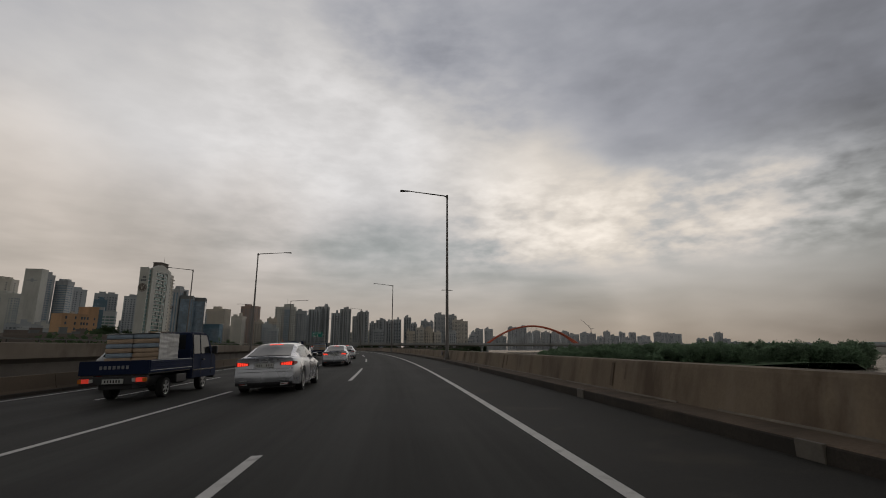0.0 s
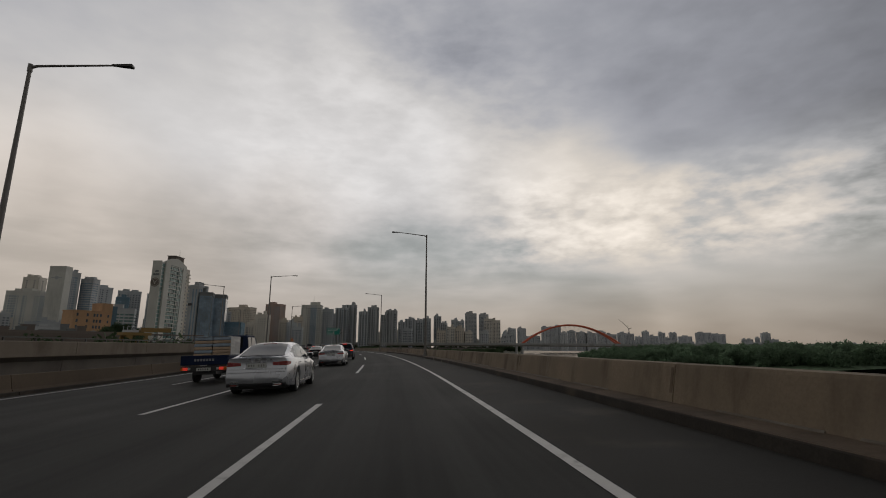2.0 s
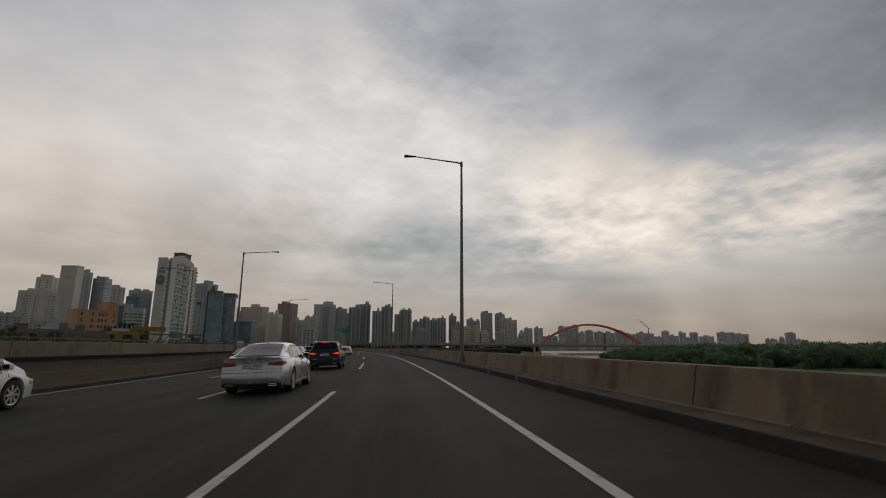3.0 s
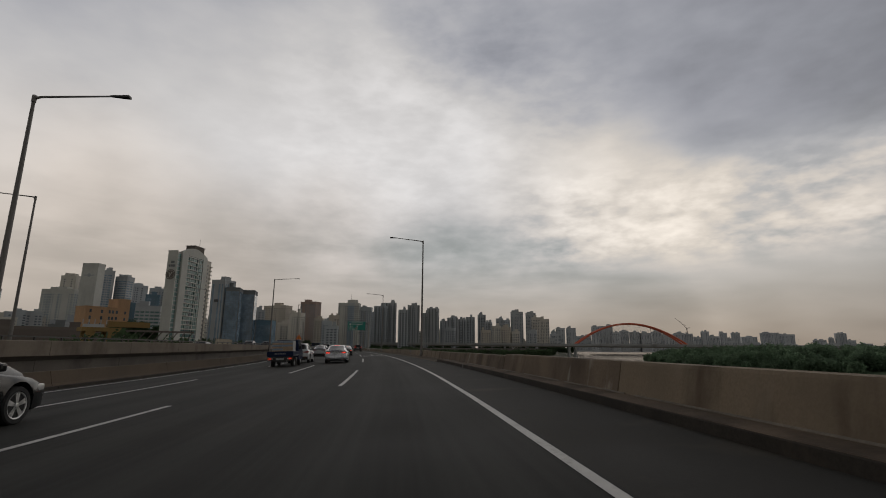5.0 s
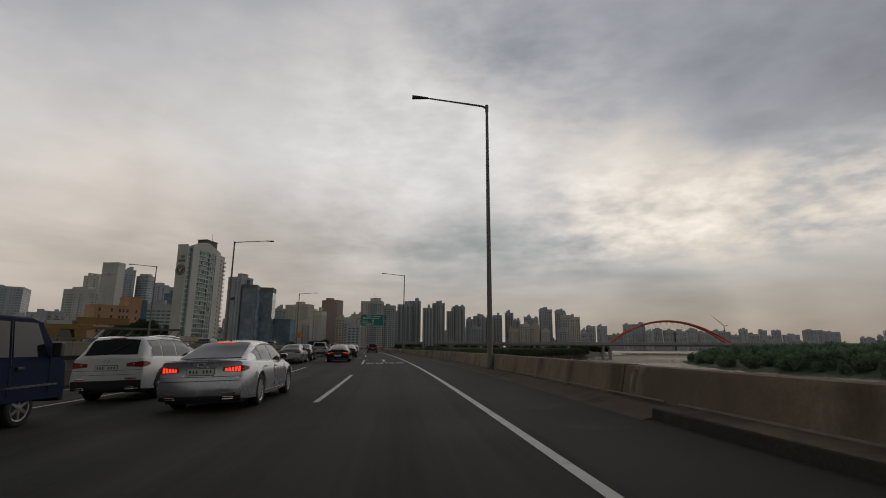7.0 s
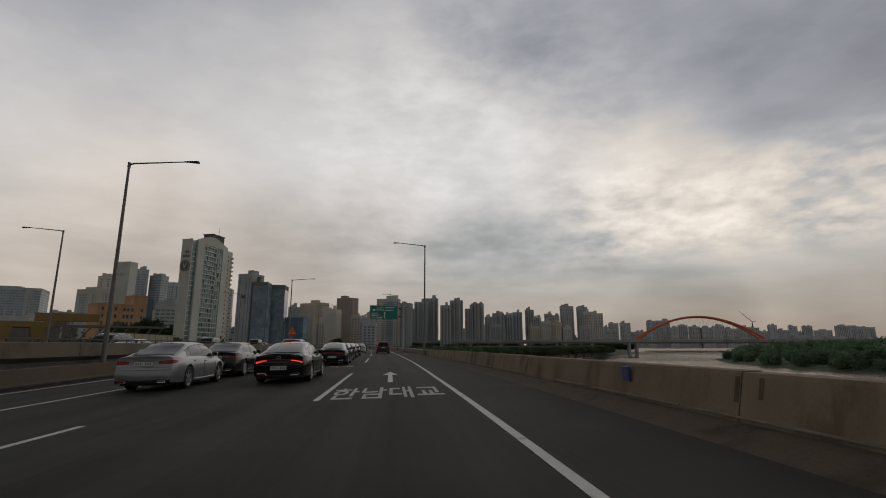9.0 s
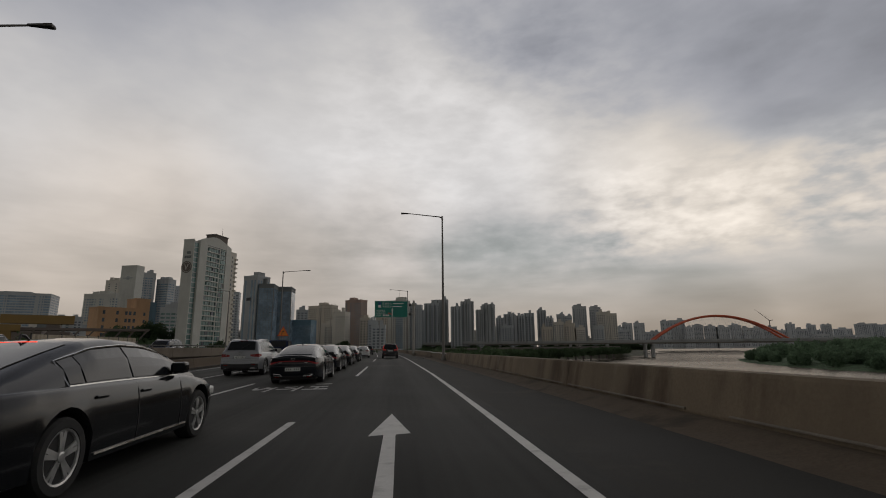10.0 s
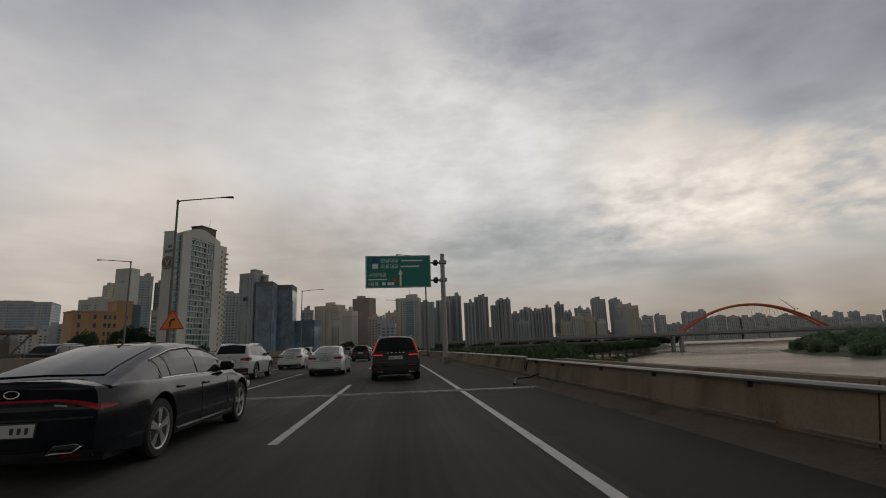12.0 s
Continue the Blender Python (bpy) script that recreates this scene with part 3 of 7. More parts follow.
for s in (209.2, 211.7, 214.1, 216.4, 219.0, 221.6):
    ob = part("bracket", boxed(-0.02, 0.1, -0.03, 0.03, -0.06, 0.02), DARK_STEEL, wall_right)
    ob.matrix_basis = on_road(s, 4.47, z=0.625)
for k in range(38):
    s = 225 + k * 5.0
    ob = part("bracket", boxed(-0.02, 0.1, -0.03, 0.03, -0.09, 0.02), DARK_STEEL, wall_right)
    ob.matrix_basis = on_road(s, 4.52, z=0.7)
for s in (3.4, 4.6, 10.5, 22.6, 78.5, 83.0, 127.0):
    ob = part("drain_patch", boxed(-0.03, 0.02, -0.17, 0.17, -0.17, 0.012, bevel=0.01), PATCH, wall_right, "pale patched drain mouth in the kerb")
    ob.matrix_basis = on_road(s, 3.985 + wall_shift(s), z=0.17)

# Pale mortar that has squeezed out where the parapet meets the kerb, in broken runs.
s = -48.0
while s < 300:
    run = random.uniform(1.5, 7.0)
    raw_part("mortar_line", *shifted(s, s + run, 1.0, [(4.43, 0.186), (4.436, 0.2), (4.455, 0.212), (4.47, 0.186)]), MORTAR, wall_right)
    s += run + random.choice((0.4, 1.0, 3.5))
# Dark runs of old rain at the panel joints.
s = -40.0
while s < 300:
    for off in (0.02, -0.3 - random.random() * 0.3):
        if random.random() < 0.75:
            wide, low = random.uniform(0.05, 0.13), random.uniform(0.22, 0.45)
            top = wall_top(s + off + 0.05) - 0.06
            f0, f1 = (low - 0.17) / (top - 0.17), 1.0
            raw_part("rain_streak", *shifted(s + off, s + off + wide, wide, [(4.4525 + 0.11 * f0, low), (4.4525 + 0.11 * f1, top), (4.5 + 0.11 * f1, top), (4.5 + 0.11 * f0, low)]), STREAK_DIRT, wall_right) if s < 190 else None
    s += 10.0

# A small reflector post on top of the parapet.
post = thing("reflector_post", on_road(29.5, 4.7, 0, 0.79), "small white reflector on a short post", "reflector")
part("stem", boxed(-0.02, 0.02, -0.02, 0.02, 0, 0.1), DARK_STEEL, post)
part("lens", boxed(-0.04, 0.04, -0.02, 0.02, 0.08, 0.15, bevel=0.01), CONCRETE, post)

# Kilometre plates on the parapet.
for s in (40.0, 163.0):
    plate = thing("wall_plate", on_road(s, 4.5 + wall_shift(s), 0, 0.43), "small square blue plate fixed to the parapet", "sign", "wall plates")
    part("plate", boxed(-0.03, 0.0, -0.13, 0.13, 0.0, 0.27, bevel=0.008), SIGN_BLUE, plate)
    part("symbol_bar", boxed(-0.034, -0.03, -0.005, 0.03, 0.05, 0.22), MORTAR, plate, "plain white bar")
    part("symbol_bar", boxed(-0.034, -0.03, -0.07, -0.045, 0.09, 0.16), MORTAR, plate)

# A slack black hose over the gap between the rails, and a bent drain pipe over the kerb below it.
hose = thing("hose", on_road(222.8, 4.44, 0, 0.0), "black hose hanging slack between two pipe rails", "hose")
part("loop", tube([(0.03, -0.5, 0.67), (0.0, -0.3, 0.6), (-0.02, -0.06, 0.33), (-0.02, 0.0, 0.29), (-0.02, 0.06, 0.33), (0.0, 0.22, 0.6), (0.05, 0.4, 0.7)], 0.026, 8), DARK_STEEL, hose)
pipe = thing("drain_pipe", on_road(221.0, 4.2, 0, 0.0), "dark bent drain pipe over the kerb at the joint", "pipe")
part("cross_pipe", tube([(0.24, 0.25, 0.24), (0.02, 0.2, 0.2), (0.0, 0.2, 0.17), (-0.58, -0.22, 0.17), (-0.64, -0.3, 0.15), (-0.8, -0.75, 0.03)], [0.028, 0.028, 0.028, 0.028, 0.03, 0.036], 8), DARK_STEEL, pipe)
part("mouth", tube([(-0.76, -0.72, 0.045), (-0.84, -0.84, 0.045)], [0.045, 0.045], 8), DARK_STEEL, pipe)

# Expansion joint across the road.
joint = thing("expansion_joint", Matrix(), "steel-toothed expansion joint across the carriageway", "expansion joint", kind="structure")
raw_part("strip", *sweep(219.1, 219.7, 0.6, [(4.0, 0.004), (-12.3, 0.004)], closed=False), CONCRETE, joint)
for k in range(54):
    ob = part("tooth", boxed(-0.12, 0.12, -0.2, 0.2, 0.0, 0.008), DARK_STEEL, joint)
    ob.matrix_basis = on_road(219.4, 3.8 - k * 0.3, z=0.005)
# ---- left-hand barrier, and the other carriageway behind it ----
wall_left = thing("wall_left", Matrix(), "brown stained concrete median barrier along the left lane", "barrier", kind="structure")
s = -50.0
while s < 330:
    prof = [(-12.3, 0.0), (-12.42, 0.2), (-12.52, 0.65), (-12.8, 0.65), (-12.95, 0.0), (-12.95, -1.0), (-12.25, -1.0)]
    raw_part("panel", *sweep(s, s + 9.97, 2.0, prof), MEDIAN_CONCRETE, wall_left)
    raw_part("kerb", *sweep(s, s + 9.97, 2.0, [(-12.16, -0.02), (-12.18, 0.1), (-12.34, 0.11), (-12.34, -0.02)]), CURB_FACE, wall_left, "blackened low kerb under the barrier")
    s += 10.0
v, f = sweep(-50, 420, 4.0, [(-16.98, 0.35), (-31.0, 0.35), (-31.0, -0.15), (-16.98, -0.15)], flat=True)
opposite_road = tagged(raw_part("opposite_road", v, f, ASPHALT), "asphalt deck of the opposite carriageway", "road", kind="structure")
# Dark concrete puts the shade under the deck into the wall's colour.
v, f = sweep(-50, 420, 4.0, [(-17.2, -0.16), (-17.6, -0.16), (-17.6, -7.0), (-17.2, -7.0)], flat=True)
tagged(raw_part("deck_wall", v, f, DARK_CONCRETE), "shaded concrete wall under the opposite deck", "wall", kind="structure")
v, f = sweep(-50, 330, 4.0, [(-12.95, -0.05), (-17.2, -0.05), (-17.2, -0.4), (-12.95, -0.4)])
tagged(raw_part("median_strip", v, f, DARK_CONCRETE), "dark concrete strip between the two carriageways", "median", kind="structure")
parapet = thing("parapet_left", Matrix(), "brown stained concrete parapet with a steel rail on short posts", "parapet", kind="structure")
s = -50.0
while s < 420:
    raw_part("panel", *sweep(s, s + 7.97, 2.0, [(-16.3, 0.64), (-16.26, 0.66), (-16.26, 1.33), (-16.31, 1.37), (-16.55, 1.37), (-16.58, 0.64)], flat=True), PARAPET_CONCRETE, parapet)
    # The shade of the recess is put into the haunch's dark colour.
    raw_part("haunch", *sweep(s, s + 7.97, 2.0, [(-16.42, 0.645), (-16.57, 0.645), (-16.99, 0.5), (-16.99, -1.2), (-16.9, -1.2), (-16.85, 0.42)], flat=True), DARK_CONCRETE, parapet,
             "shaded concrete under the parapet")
    for k in range(4):
        p = at(s + 1 + k * 2.0, -16.42, 1.36, True)
        bm = boxed(-0.03, 0.03, -0.05, 0.05, 0, 0.17)
        ob = part("post", bm, DARK_STEEL, parapet)
        ob.matrix_basis = pose(p.x, p.y, p.z, 0, 0, heading(s))
    s += 8.0
raw_part("rail", *sweep(-50, 422, 4.0, [(-16.37, 1.5), (-16.37, 1.57), (-16.47, 1.57), (-16.47, 1.5)], flat=True), DARK_STEEL, parapet, "dark steel hand rail")

# Ribbed panel fence along the far edge of the opposite deck, and its low kerb.
fence = thing("panel_fence", Matrix(), "pale ribbed steel panel fence on posts", "fence", kind="structure")
for k in range(9):
    s = 214.0 + k * 2.0
    p = at(s, -30.7, 0.35, True)
    v, f = [], []
    for j in range(17):
        y, x = -0.98 + j * 0.1225, (0.03 if j % 4 in (1, 2) else -0.03)
        v += [(x, y, 0.12), (x, y, 2.3)]
    f = [(2 * j, 2 * j + 2, 2 * j + 3, 2 * j + 1) for j in range(16)]
    ob = raw_part("panel", v, f, FENCE_PAINT, fence)
    ob.matrix_basis = pose(p.x, p.y, p.z, 0, 0, heading(s))
    ob = part("post", boxed(-0.05, 0.05, -0.05, 0.05, 0.0, 2.4), DARK_STEEL, fence)
    ob.matrix_basis = pose(p.x, p.y, p.z, 0, 0, heading(s)) @ Matrix.Translation((-0.06, -1.0, 0))
edge = thing("parapet_far", Matrix(), "low dark concrete edge of the opposite deck", "parapet", kind="structure")
s = -50.0
while s < 400:
    raw_part("panel", *sweep(s, s + 11.96, 4.0, [(-30.8, 0.35), (-30.75, 1.15), (-31.0, 1.15), (-31.0, 0.35)], flat=True), DARK_CONCRETE, edge)
    s += 12.0

# ---- street lamps ----
def street_lamp(height=12.3, reach=2.9, pedestal=False):
    """A tapered steel mast with one gently rising arm, to the left of local y."""
    lamp = thing("street_lamp", Matrix(), "tall tapered grey steel street lamp with one arm", "street lamp", "street lamps")
    part("mast", tube([(0, 0, 0.25), (0, 0, 4), (0, 0, 8), (0, 0, height)], [0.125, 0.105, 0.085, 0.062], 12), POLE_PAINT, lamp, smooth_faces=True)
    part("arm", tube([(0, 0, height - 0.05), (-0.25, 0, height + 0.04), (-reach, 0, height + 0.28)], [0.06, 0.05, 0.035], 8), POLE_PAINT, lamp, smooth_faces=True)
    part("collar", tube([(0, 0, height - 0.22), (0, 0, height + 0.1)], [0.085, 0.08], 10), POLE_PAINT, lamp)
    head = bmesh.new()
    box(head, -reach - 0.72, -reach + 0.05, -0.15, 0.15, height + 0.22, height + 0.35, bevel=0.045)
    for vert in head.verts:
        if vert.co.x > -reach - 0.3:
            vert.co.y *= 0.35
            vert.co.z = height + 0.29 + (vert.co.z - height - 0.29) * 0.55
        elif vert.co.x < -reach - 0.65:
            vert.co.y *= 0.8
    part("lamp_head", head, DARK_STEEL, lamp, "dark flat lamp head")
    part("base_plate", tube([(0, 0, 0.0), (0, 0, 0.06)], [0.26, 0.26], 4), POLE_PAINT, lamp)
    part("foot", tube([(0, 0, 0.05), (0, 0, 0.26), (0, 0, 0.5)], [0.2, 0.17, 0.13], 12), POLE_PAINT, lamp)
    part("hatch", boxed(-0.055, 0.055, -0.128, -0.112, 0.7, 1.05, bevel=0.008), POLE_PAINT, lamp)
    return lamp


first_lamp = street_lamp()
S_RIGHT = (-21.0, 35.3, 91.2, 151.8, 208.4, 265.5, 323.0, 380.0)
S_LEFT = (4.0, 62.1, 121.9, 183.6, 242.0, 300.0, 358.0)
L_LEFT = (-15.3, -15.3, -16.2, -15.9, -16.05, -16.05, -16.05)


def plant_lamp(ob, s, l, z, turn):
    p = at(s, l, z, flat=True)
    return pose(p.x, p.y, p.z, 0, 0, heading(s) + turn)


first_lamp.matrix_basis = plant_lamp(first_lamp, S_RIGHT[0], 4.2, 0.27, 0)
for s in S_RIGHT[1:]:
    mast = copy_thing(first_lamp, plant_lamp(first_lamp, s, 4.2, bank(s) * 4.2 + 0.16, 0))
    if s == S_RIGHT[1]:
        part("cross_bar", boxed(-0.42, 0.42, -0.025, 0.025, 5.02, 5.06), DARK_STEEL, mast, "dark aerial bar on the mast")
TOP_LEFT = (12.5, 12.5, 11.95, 11.95, 12.55, 12.5, 12.5)
for s, l, high in zip(S_LEFT, L_LEFT, TOP_LEFT):
    z = bank(s) * -14 - 0.05
    copy_thing(first_lamp, plant_lamp(first_lamp, s, l, z, 180) @ Matrix.Diagonal((1.1, 1.1, (high - z) / 12.3, 1)))
for s, l in ((13.0, -26.4), (74.8, -26.4), (139.2, -26.6), (203.5, -31.2), (264.0, -29.8), (325.0, -29.8)):
    copy_thing(first_lamp, plant_lamp(first_lamp, s, l, 0.35, 0) @ Matrix.Diagonal((1, 1, 0.95, 1)))


# ---- lettering ----
def letters(name, body, size, material, parent, m, depth=0.004, label="", stretch=1.0, bold=0.0):
    """Words in Blender's own font, as a mesh under a thing."""
    c = bpy.data.curves.new(name, "FONT")
    c.body, c.size, c.align_x, c.extrude, c.fill_mode = body, size, "LEFT", depth, "FRONT"
    c.space_character, c.offset = 1.0, bold
    tmp = new(name, c)
    bpy.context.view_layer.update()
    me = bpy.data.meshes.new_from_object(tmp)
    bpy.data.objects.remove(tmp)
    me.materials.clear()
    me.materials.append(material)
    me.transform(Matrix.Diagonal((1, stretch, 1, 1)))
    ob = new(name, me)
    ob.parent, ob.matrix_basis = parent, m
    if label:
        ob["label"] = label
    return ob


# Words and an arrow painted on the road.
marking = thing("road_lettering", on_road(165.75, -1.66, 0, 0.004), "large white Korean letters painted on the asphalt", "road marking", "road letterings", "structure")
letters("letters", "한남대교", 0.785, PAINT_WORN, marking, pose(0, 0.25, 0), 0.003, stretch=4.0, bold=0.012)
marking = thing("road_lettering", on_road(182.75, -4.58, 0, 0.004), "large white Korean letters painted on the asphalt", "road marking", "road letterings", "structure")
letters("letters", "여의도", 0.9, PAINT_WORN, marking, pose(0, 0.25, 0), 0.003, stretch=3.6, bold=0.014)
arrow = thing("road_arrow", on_road(170.6, -0.13, 0, 0.004), "white straight-ahead arrow painted on the asphalt", "road marking", kind="structure")
raw_part("arrow", [(-0.085, 0, 0), (0.085, 0, 0), (0.085, 4.1, 0), (0.3, 4.15, 0), (0, 6.3, 0), (-0.3, 4.05, 0), (-0.085, 4.1, 0)], [(0, 1, 2, 3, 4, 5, 6)], PAINT_WHITE, arrow)

p = at(188.6, -3.5)
arrow = thing("road_arrow", pose(p.x, p.y, p.z + 0.006, 0, -math.degrees(math.atan(bank(191))), heading(191)), "long white merge arrow painted on the asphalt", "road marking", kind="structure")
raw_part("arrow_shaft", [(-0.06, 0, 0), (0.06, 0, 0), (0.07, 4.5, 0), (-0.05, 4.5, 0)], [(0, 1, 2, 3)], PAINT_WHITE, arrow)
raw_part("arrow_head", [(0.07, 4.5, 0), (-0.18, 5.7, 0), (-0.55, 4.35, 0), (-0.17, 3.5, 0), (-0.06, 4.2, 0)], [(0, 1, 2, 3, 4)], PAINT_WHITE, arrow)
bars = thing("road_lettering", on_road(201.4, -8.0, 0, 0.006), "worn white lettering painted on the asphalt, seen as bars", "road marking", "road letterings", "structure")
for x0, x1, y0, y1 in ((0.1, 0.2, 0, 4.2), (0.35, 0.45, 0.6, 3.8), (0.1, 0.62, 4.25, 4.45), (0.75, 0.85, 0.2, 4.4), (1.0, 1.1, 0, 3.0), (1.0, 1.5, 3.1, 3.35), (1.4, 1.5, 0.3, 3.1), (1.75, 1.85, 0, 4.4), (2.0, 2.55, 1.2, 1.45), (2.25, 2.35, 1.4, 3.2), (2.0, 2.6, 0.1, 0.35)):
    raw_part("letter_bar", [(x0, y0, 0), (x1, y0, 0), (x1, y1, 0), (x0, y1, 0)], [(0, 1, 2, 3)], PAINT_WORN, bars)

# ---- green direction sign on its post ----
p = at(243.0, 0)
sign = thing("direction_sign", pose(p.x, p.y, 0, 0, 0, heading(243) + 1), "green Korean road direction sign held out from a steel post", "road sign")
part("post", tube([(3.75, 0, 0.0), (3.75, 0, 8.35)], [0.21, 0.17], 14), STEEL, sign, "thick pale steel post", smooth_faces=True)
part("post_cap", tube([(3.75, 0, 8.35), (3.75, 0, 8.43)], [0.19, 0.12], 14), STEEL, sign)
part("base_block", boxed(3.5, 4.2, -0.4, 0.4, -0.3, 0.45, bevel=0.05), CONCRETE, sign)
panel = part("panel", boxed(-2.28, 2.80, -0.03, 0.03, 5.8, 8.34, bevel=0.02), SIGN_GREEN, sign, "dark green sheet panel")
border = bmesh.new()
for b in ((-2.23, 2.75, 8.27, 8.29), (-2.23, 2.75, 5.85, 5.87), (-2.23, -2.21, 5.85, 8.29), (2.73, 2.75, 5.85, 8.29)):
    box(border, b[0], b[1], -0.036, -0.031, b[2], b[3])
part("border", border, SIGN_WHITE, panel, "thin white border line")
for z in (6.35, 7.75):
    arm = part("arm", tube([(1.9, 0.12, z), (3.75, 0.12, z)], [0.07, 0.07], 10), STEEL, sign)
    part("flange", tube([(3.0, 0.12, z), (3.08, 0.12, z), (3.32, 0.12, z), (3.4, 0.12, z)], [0.1, 0.24, 0.24, 0.1], 12), DARK_STEEL, arm)
    part("clamp", boxed(3.5, 4.05, -0.26, 0.26, z - 0.13, z + 0.13, bevel=0.03), STEEL, arm)
for body, x, z, size in (("한남대교", -1.12, 7.80, 0.38), ("마포대교", -1.12, 7.34, 0.38), ("서강대교", -2.06, 6.68, 0.38), ("1차로", -2.1, 5.98, 0.36)):
    letters("letters", body, size, SIGN_WHITE, panel, pose(x, -0.033, z, 90), 0.003)
for x0, x1, z0, z1 in ((0.5, 2.15, 7.88, 7.98), (0.45, 1.9, 7.42, 7.52), (-2.06, -0.6, 6.42, 6.5), (-1.0, -0.75, 6.0, 6.24), (-0.6, -0.35, 6.0, 6.24), (-0.3, -0.08, 6.0, 6.24)):
    part("text_bar", boxed(x0, x1, -0.036, -0.032, z0, z1), SIGN_WHITE, panel)
for z, m in ((7.80, SIGN_BLUE), (7.34, SIGN_WHITE)):
    part("route_badge", boxed(-1.75, -1.32, -0.037, -0.032, z - 0.02, z + 0.36, bevel=0.002), m, panel)
raw_part("route_arrow", [(0.35, -0.04, 5.95), (0.49, -0.04, 5.95), (0.49, -0.04, 6.85), (0.6, -0.04, 6.85), (0.42, -0.04, 7.25), (0.24, -0.04, 6.85), (0.35, -0.04, 6.85)],
         [(0, 1, 2, 3, 4, 5, 6)], SIGN_WHITE, panel)
raw_part("branch_arrow", [(0.35, -0.042, 6.2), (0.35, -0.042, 6.32), (-0.05, -0.042, 6.5), (-0.05, -0.042, 6.58), (-0.3, -0.042, 6.46), (-0.05, -0.042, 6.3), (-0.05, -0.042, 6.38)],
         [(0, 1, 2, 3, 4, 5, 6)], SIGN_RED, panel)

# ---- triangular warning sign on a post ----
p = at(241.0, -15.4, 0, True)
warn = thing("warning_sign", pose(p.x, p.y, -0.2, 0, 0, heading(241)), "orange triangular warning sign with a bend arrow on a post", "road sign")
part("post", tube([(0, 0.05, 0), (0, 0.05, 4.3)], [0.05, 0.05], 8), STEEL, warn)
for name, r, y, m in (("rim", 0.95, 0.0, SIGN_RED), ("face", 0.78, -0.012, SIGN_ORANGE)):
    bm = bmesh.new()
    pts = [(r * math.sin(a), y, 3.7 + r * math.cos(a)) for a in (0, math.tau / 3, 2 * math.tau / 3)]
    f0 = [bm.verts.new(q) for q in pts]
    f1 = [bm.verts.new((q[0], q[1] + 0.012, q[2])) for q in pts]
    bm.faces.new(f0)
    bm.faces.new(f1[::-1])
    for i in range(3):
        bm.faces.new((f0[i], f1[i], f1[(i + 1) % 3], f0[(i + 1) % 3]))
    part(name, bm, m, warn)
part("bend_arrow", tube([(-0.14, -0.03, 3.4), (-0.14, -0.03, 3.75), (-0.05, -0.03, 3.9), (0.16, -0.03, 3.92)], [0.06, 0.06, 0.06, 0.09], 6), BLACK, warn)

# ---- city ----
GLASS_GREEN = surface("teal_window_glass", (0.12, 0.205, 0.195), 0.14, vary=0.3, scale=0.25, grain=0.8, spec=0.6)
GLASS_DARK = surface("dark_curtain_glass", (0.2, 0.275, 0.35), 0.1, vary=0.35, scale=0.1, grain=0.35, spec=0.6)
GLASS_BLUE = surface("blue_curtain_glass", (0.17, 0.245, 0.31), 0.1, vary=0.3, scale=0.12, grain=0.4, spec=0.6)
PANE = surface("apartment_window", (0.105, 0.125, 0.15), 0.2, vary=0.4, scale=0.2, grain=0.5)


def facade(name, color, vary=0.1):
    color = (color[0] * 0.93, color[1] * 0.93, color[2] * 0.92)
    return surface(name, color, 0.85, vary=vary, scale=0.06, grain=0.7, dirt=tuple(c * 0.72 for c in color), dirt_amount=0.35, dirt_scale=0.07, streak=4, random_tint=0.08)


F_WHITE = facade("white_facade", (0.56, 0.555, 0.52))
# This grey is blued, with some distance haze put into the paint.
F_GREY = facade("grey_facade", (0.405, 0.43, 0.455))
F_BEIGE = facade("beige_facade", (0.53, 0.475, 0.405))
F_BROWN = facade("brown_facade", (0.36, 0.265, 0.225))
F_SLATE = facade("slate_facade", (0.39, 0.405, 0.42))
F_ORANGE = facade("orange_facade", (0.57, 0.35, 0.2))
F_BLUE = facade("blue_facade", (0.12, 0.2, 0.26))
# Lightened and blued: the haze of distance is put into this colour.
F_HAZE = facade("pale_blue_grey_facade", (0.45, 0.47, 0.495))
F_CREAM = facade("cream_facade", (0.575, 0.54, 0.485))
F_SLATE_DARK = facade("dark_slate_cladding", (0.17, 0.18, 0.185))
F_UMBER = facade("umber_facade", (0.15, 0.125, 0.11))
# Cool tint stands in for haze in front of the towers.
F_COOL = facade("cool_grey_facade", (0.41, 0.425, 0.44))
LAND_Z = -6.3


def quad_boxes(boxes):
    """Verts and faces of many upright boxes given as x0, x1, y0, y1, z0, z1."""
    v, f = [], []
    for x0, x1, y0, y1, z0, z1 in boxes:
        n = len(v)
        v += [(x0, y0, z0), (x1, y0, z0), (x1, y1, z0), (x0, y1, z0), (x0, y0, z1), (x1, y0, z1), (x1, y1, z1), (x0, y1, z1)]
        f += [(n, n + 3, n + 2, n + 1), (n + 4, n + 5, n + 6, n + 7), (n, n + 1, n + 5, n + 4), (n + 1, n + 2, n + 6, n + 5), (n + 2, n + 3, n + 7, n + 6), (n + 3, n, n + 4, n + 7)]
    return v, f


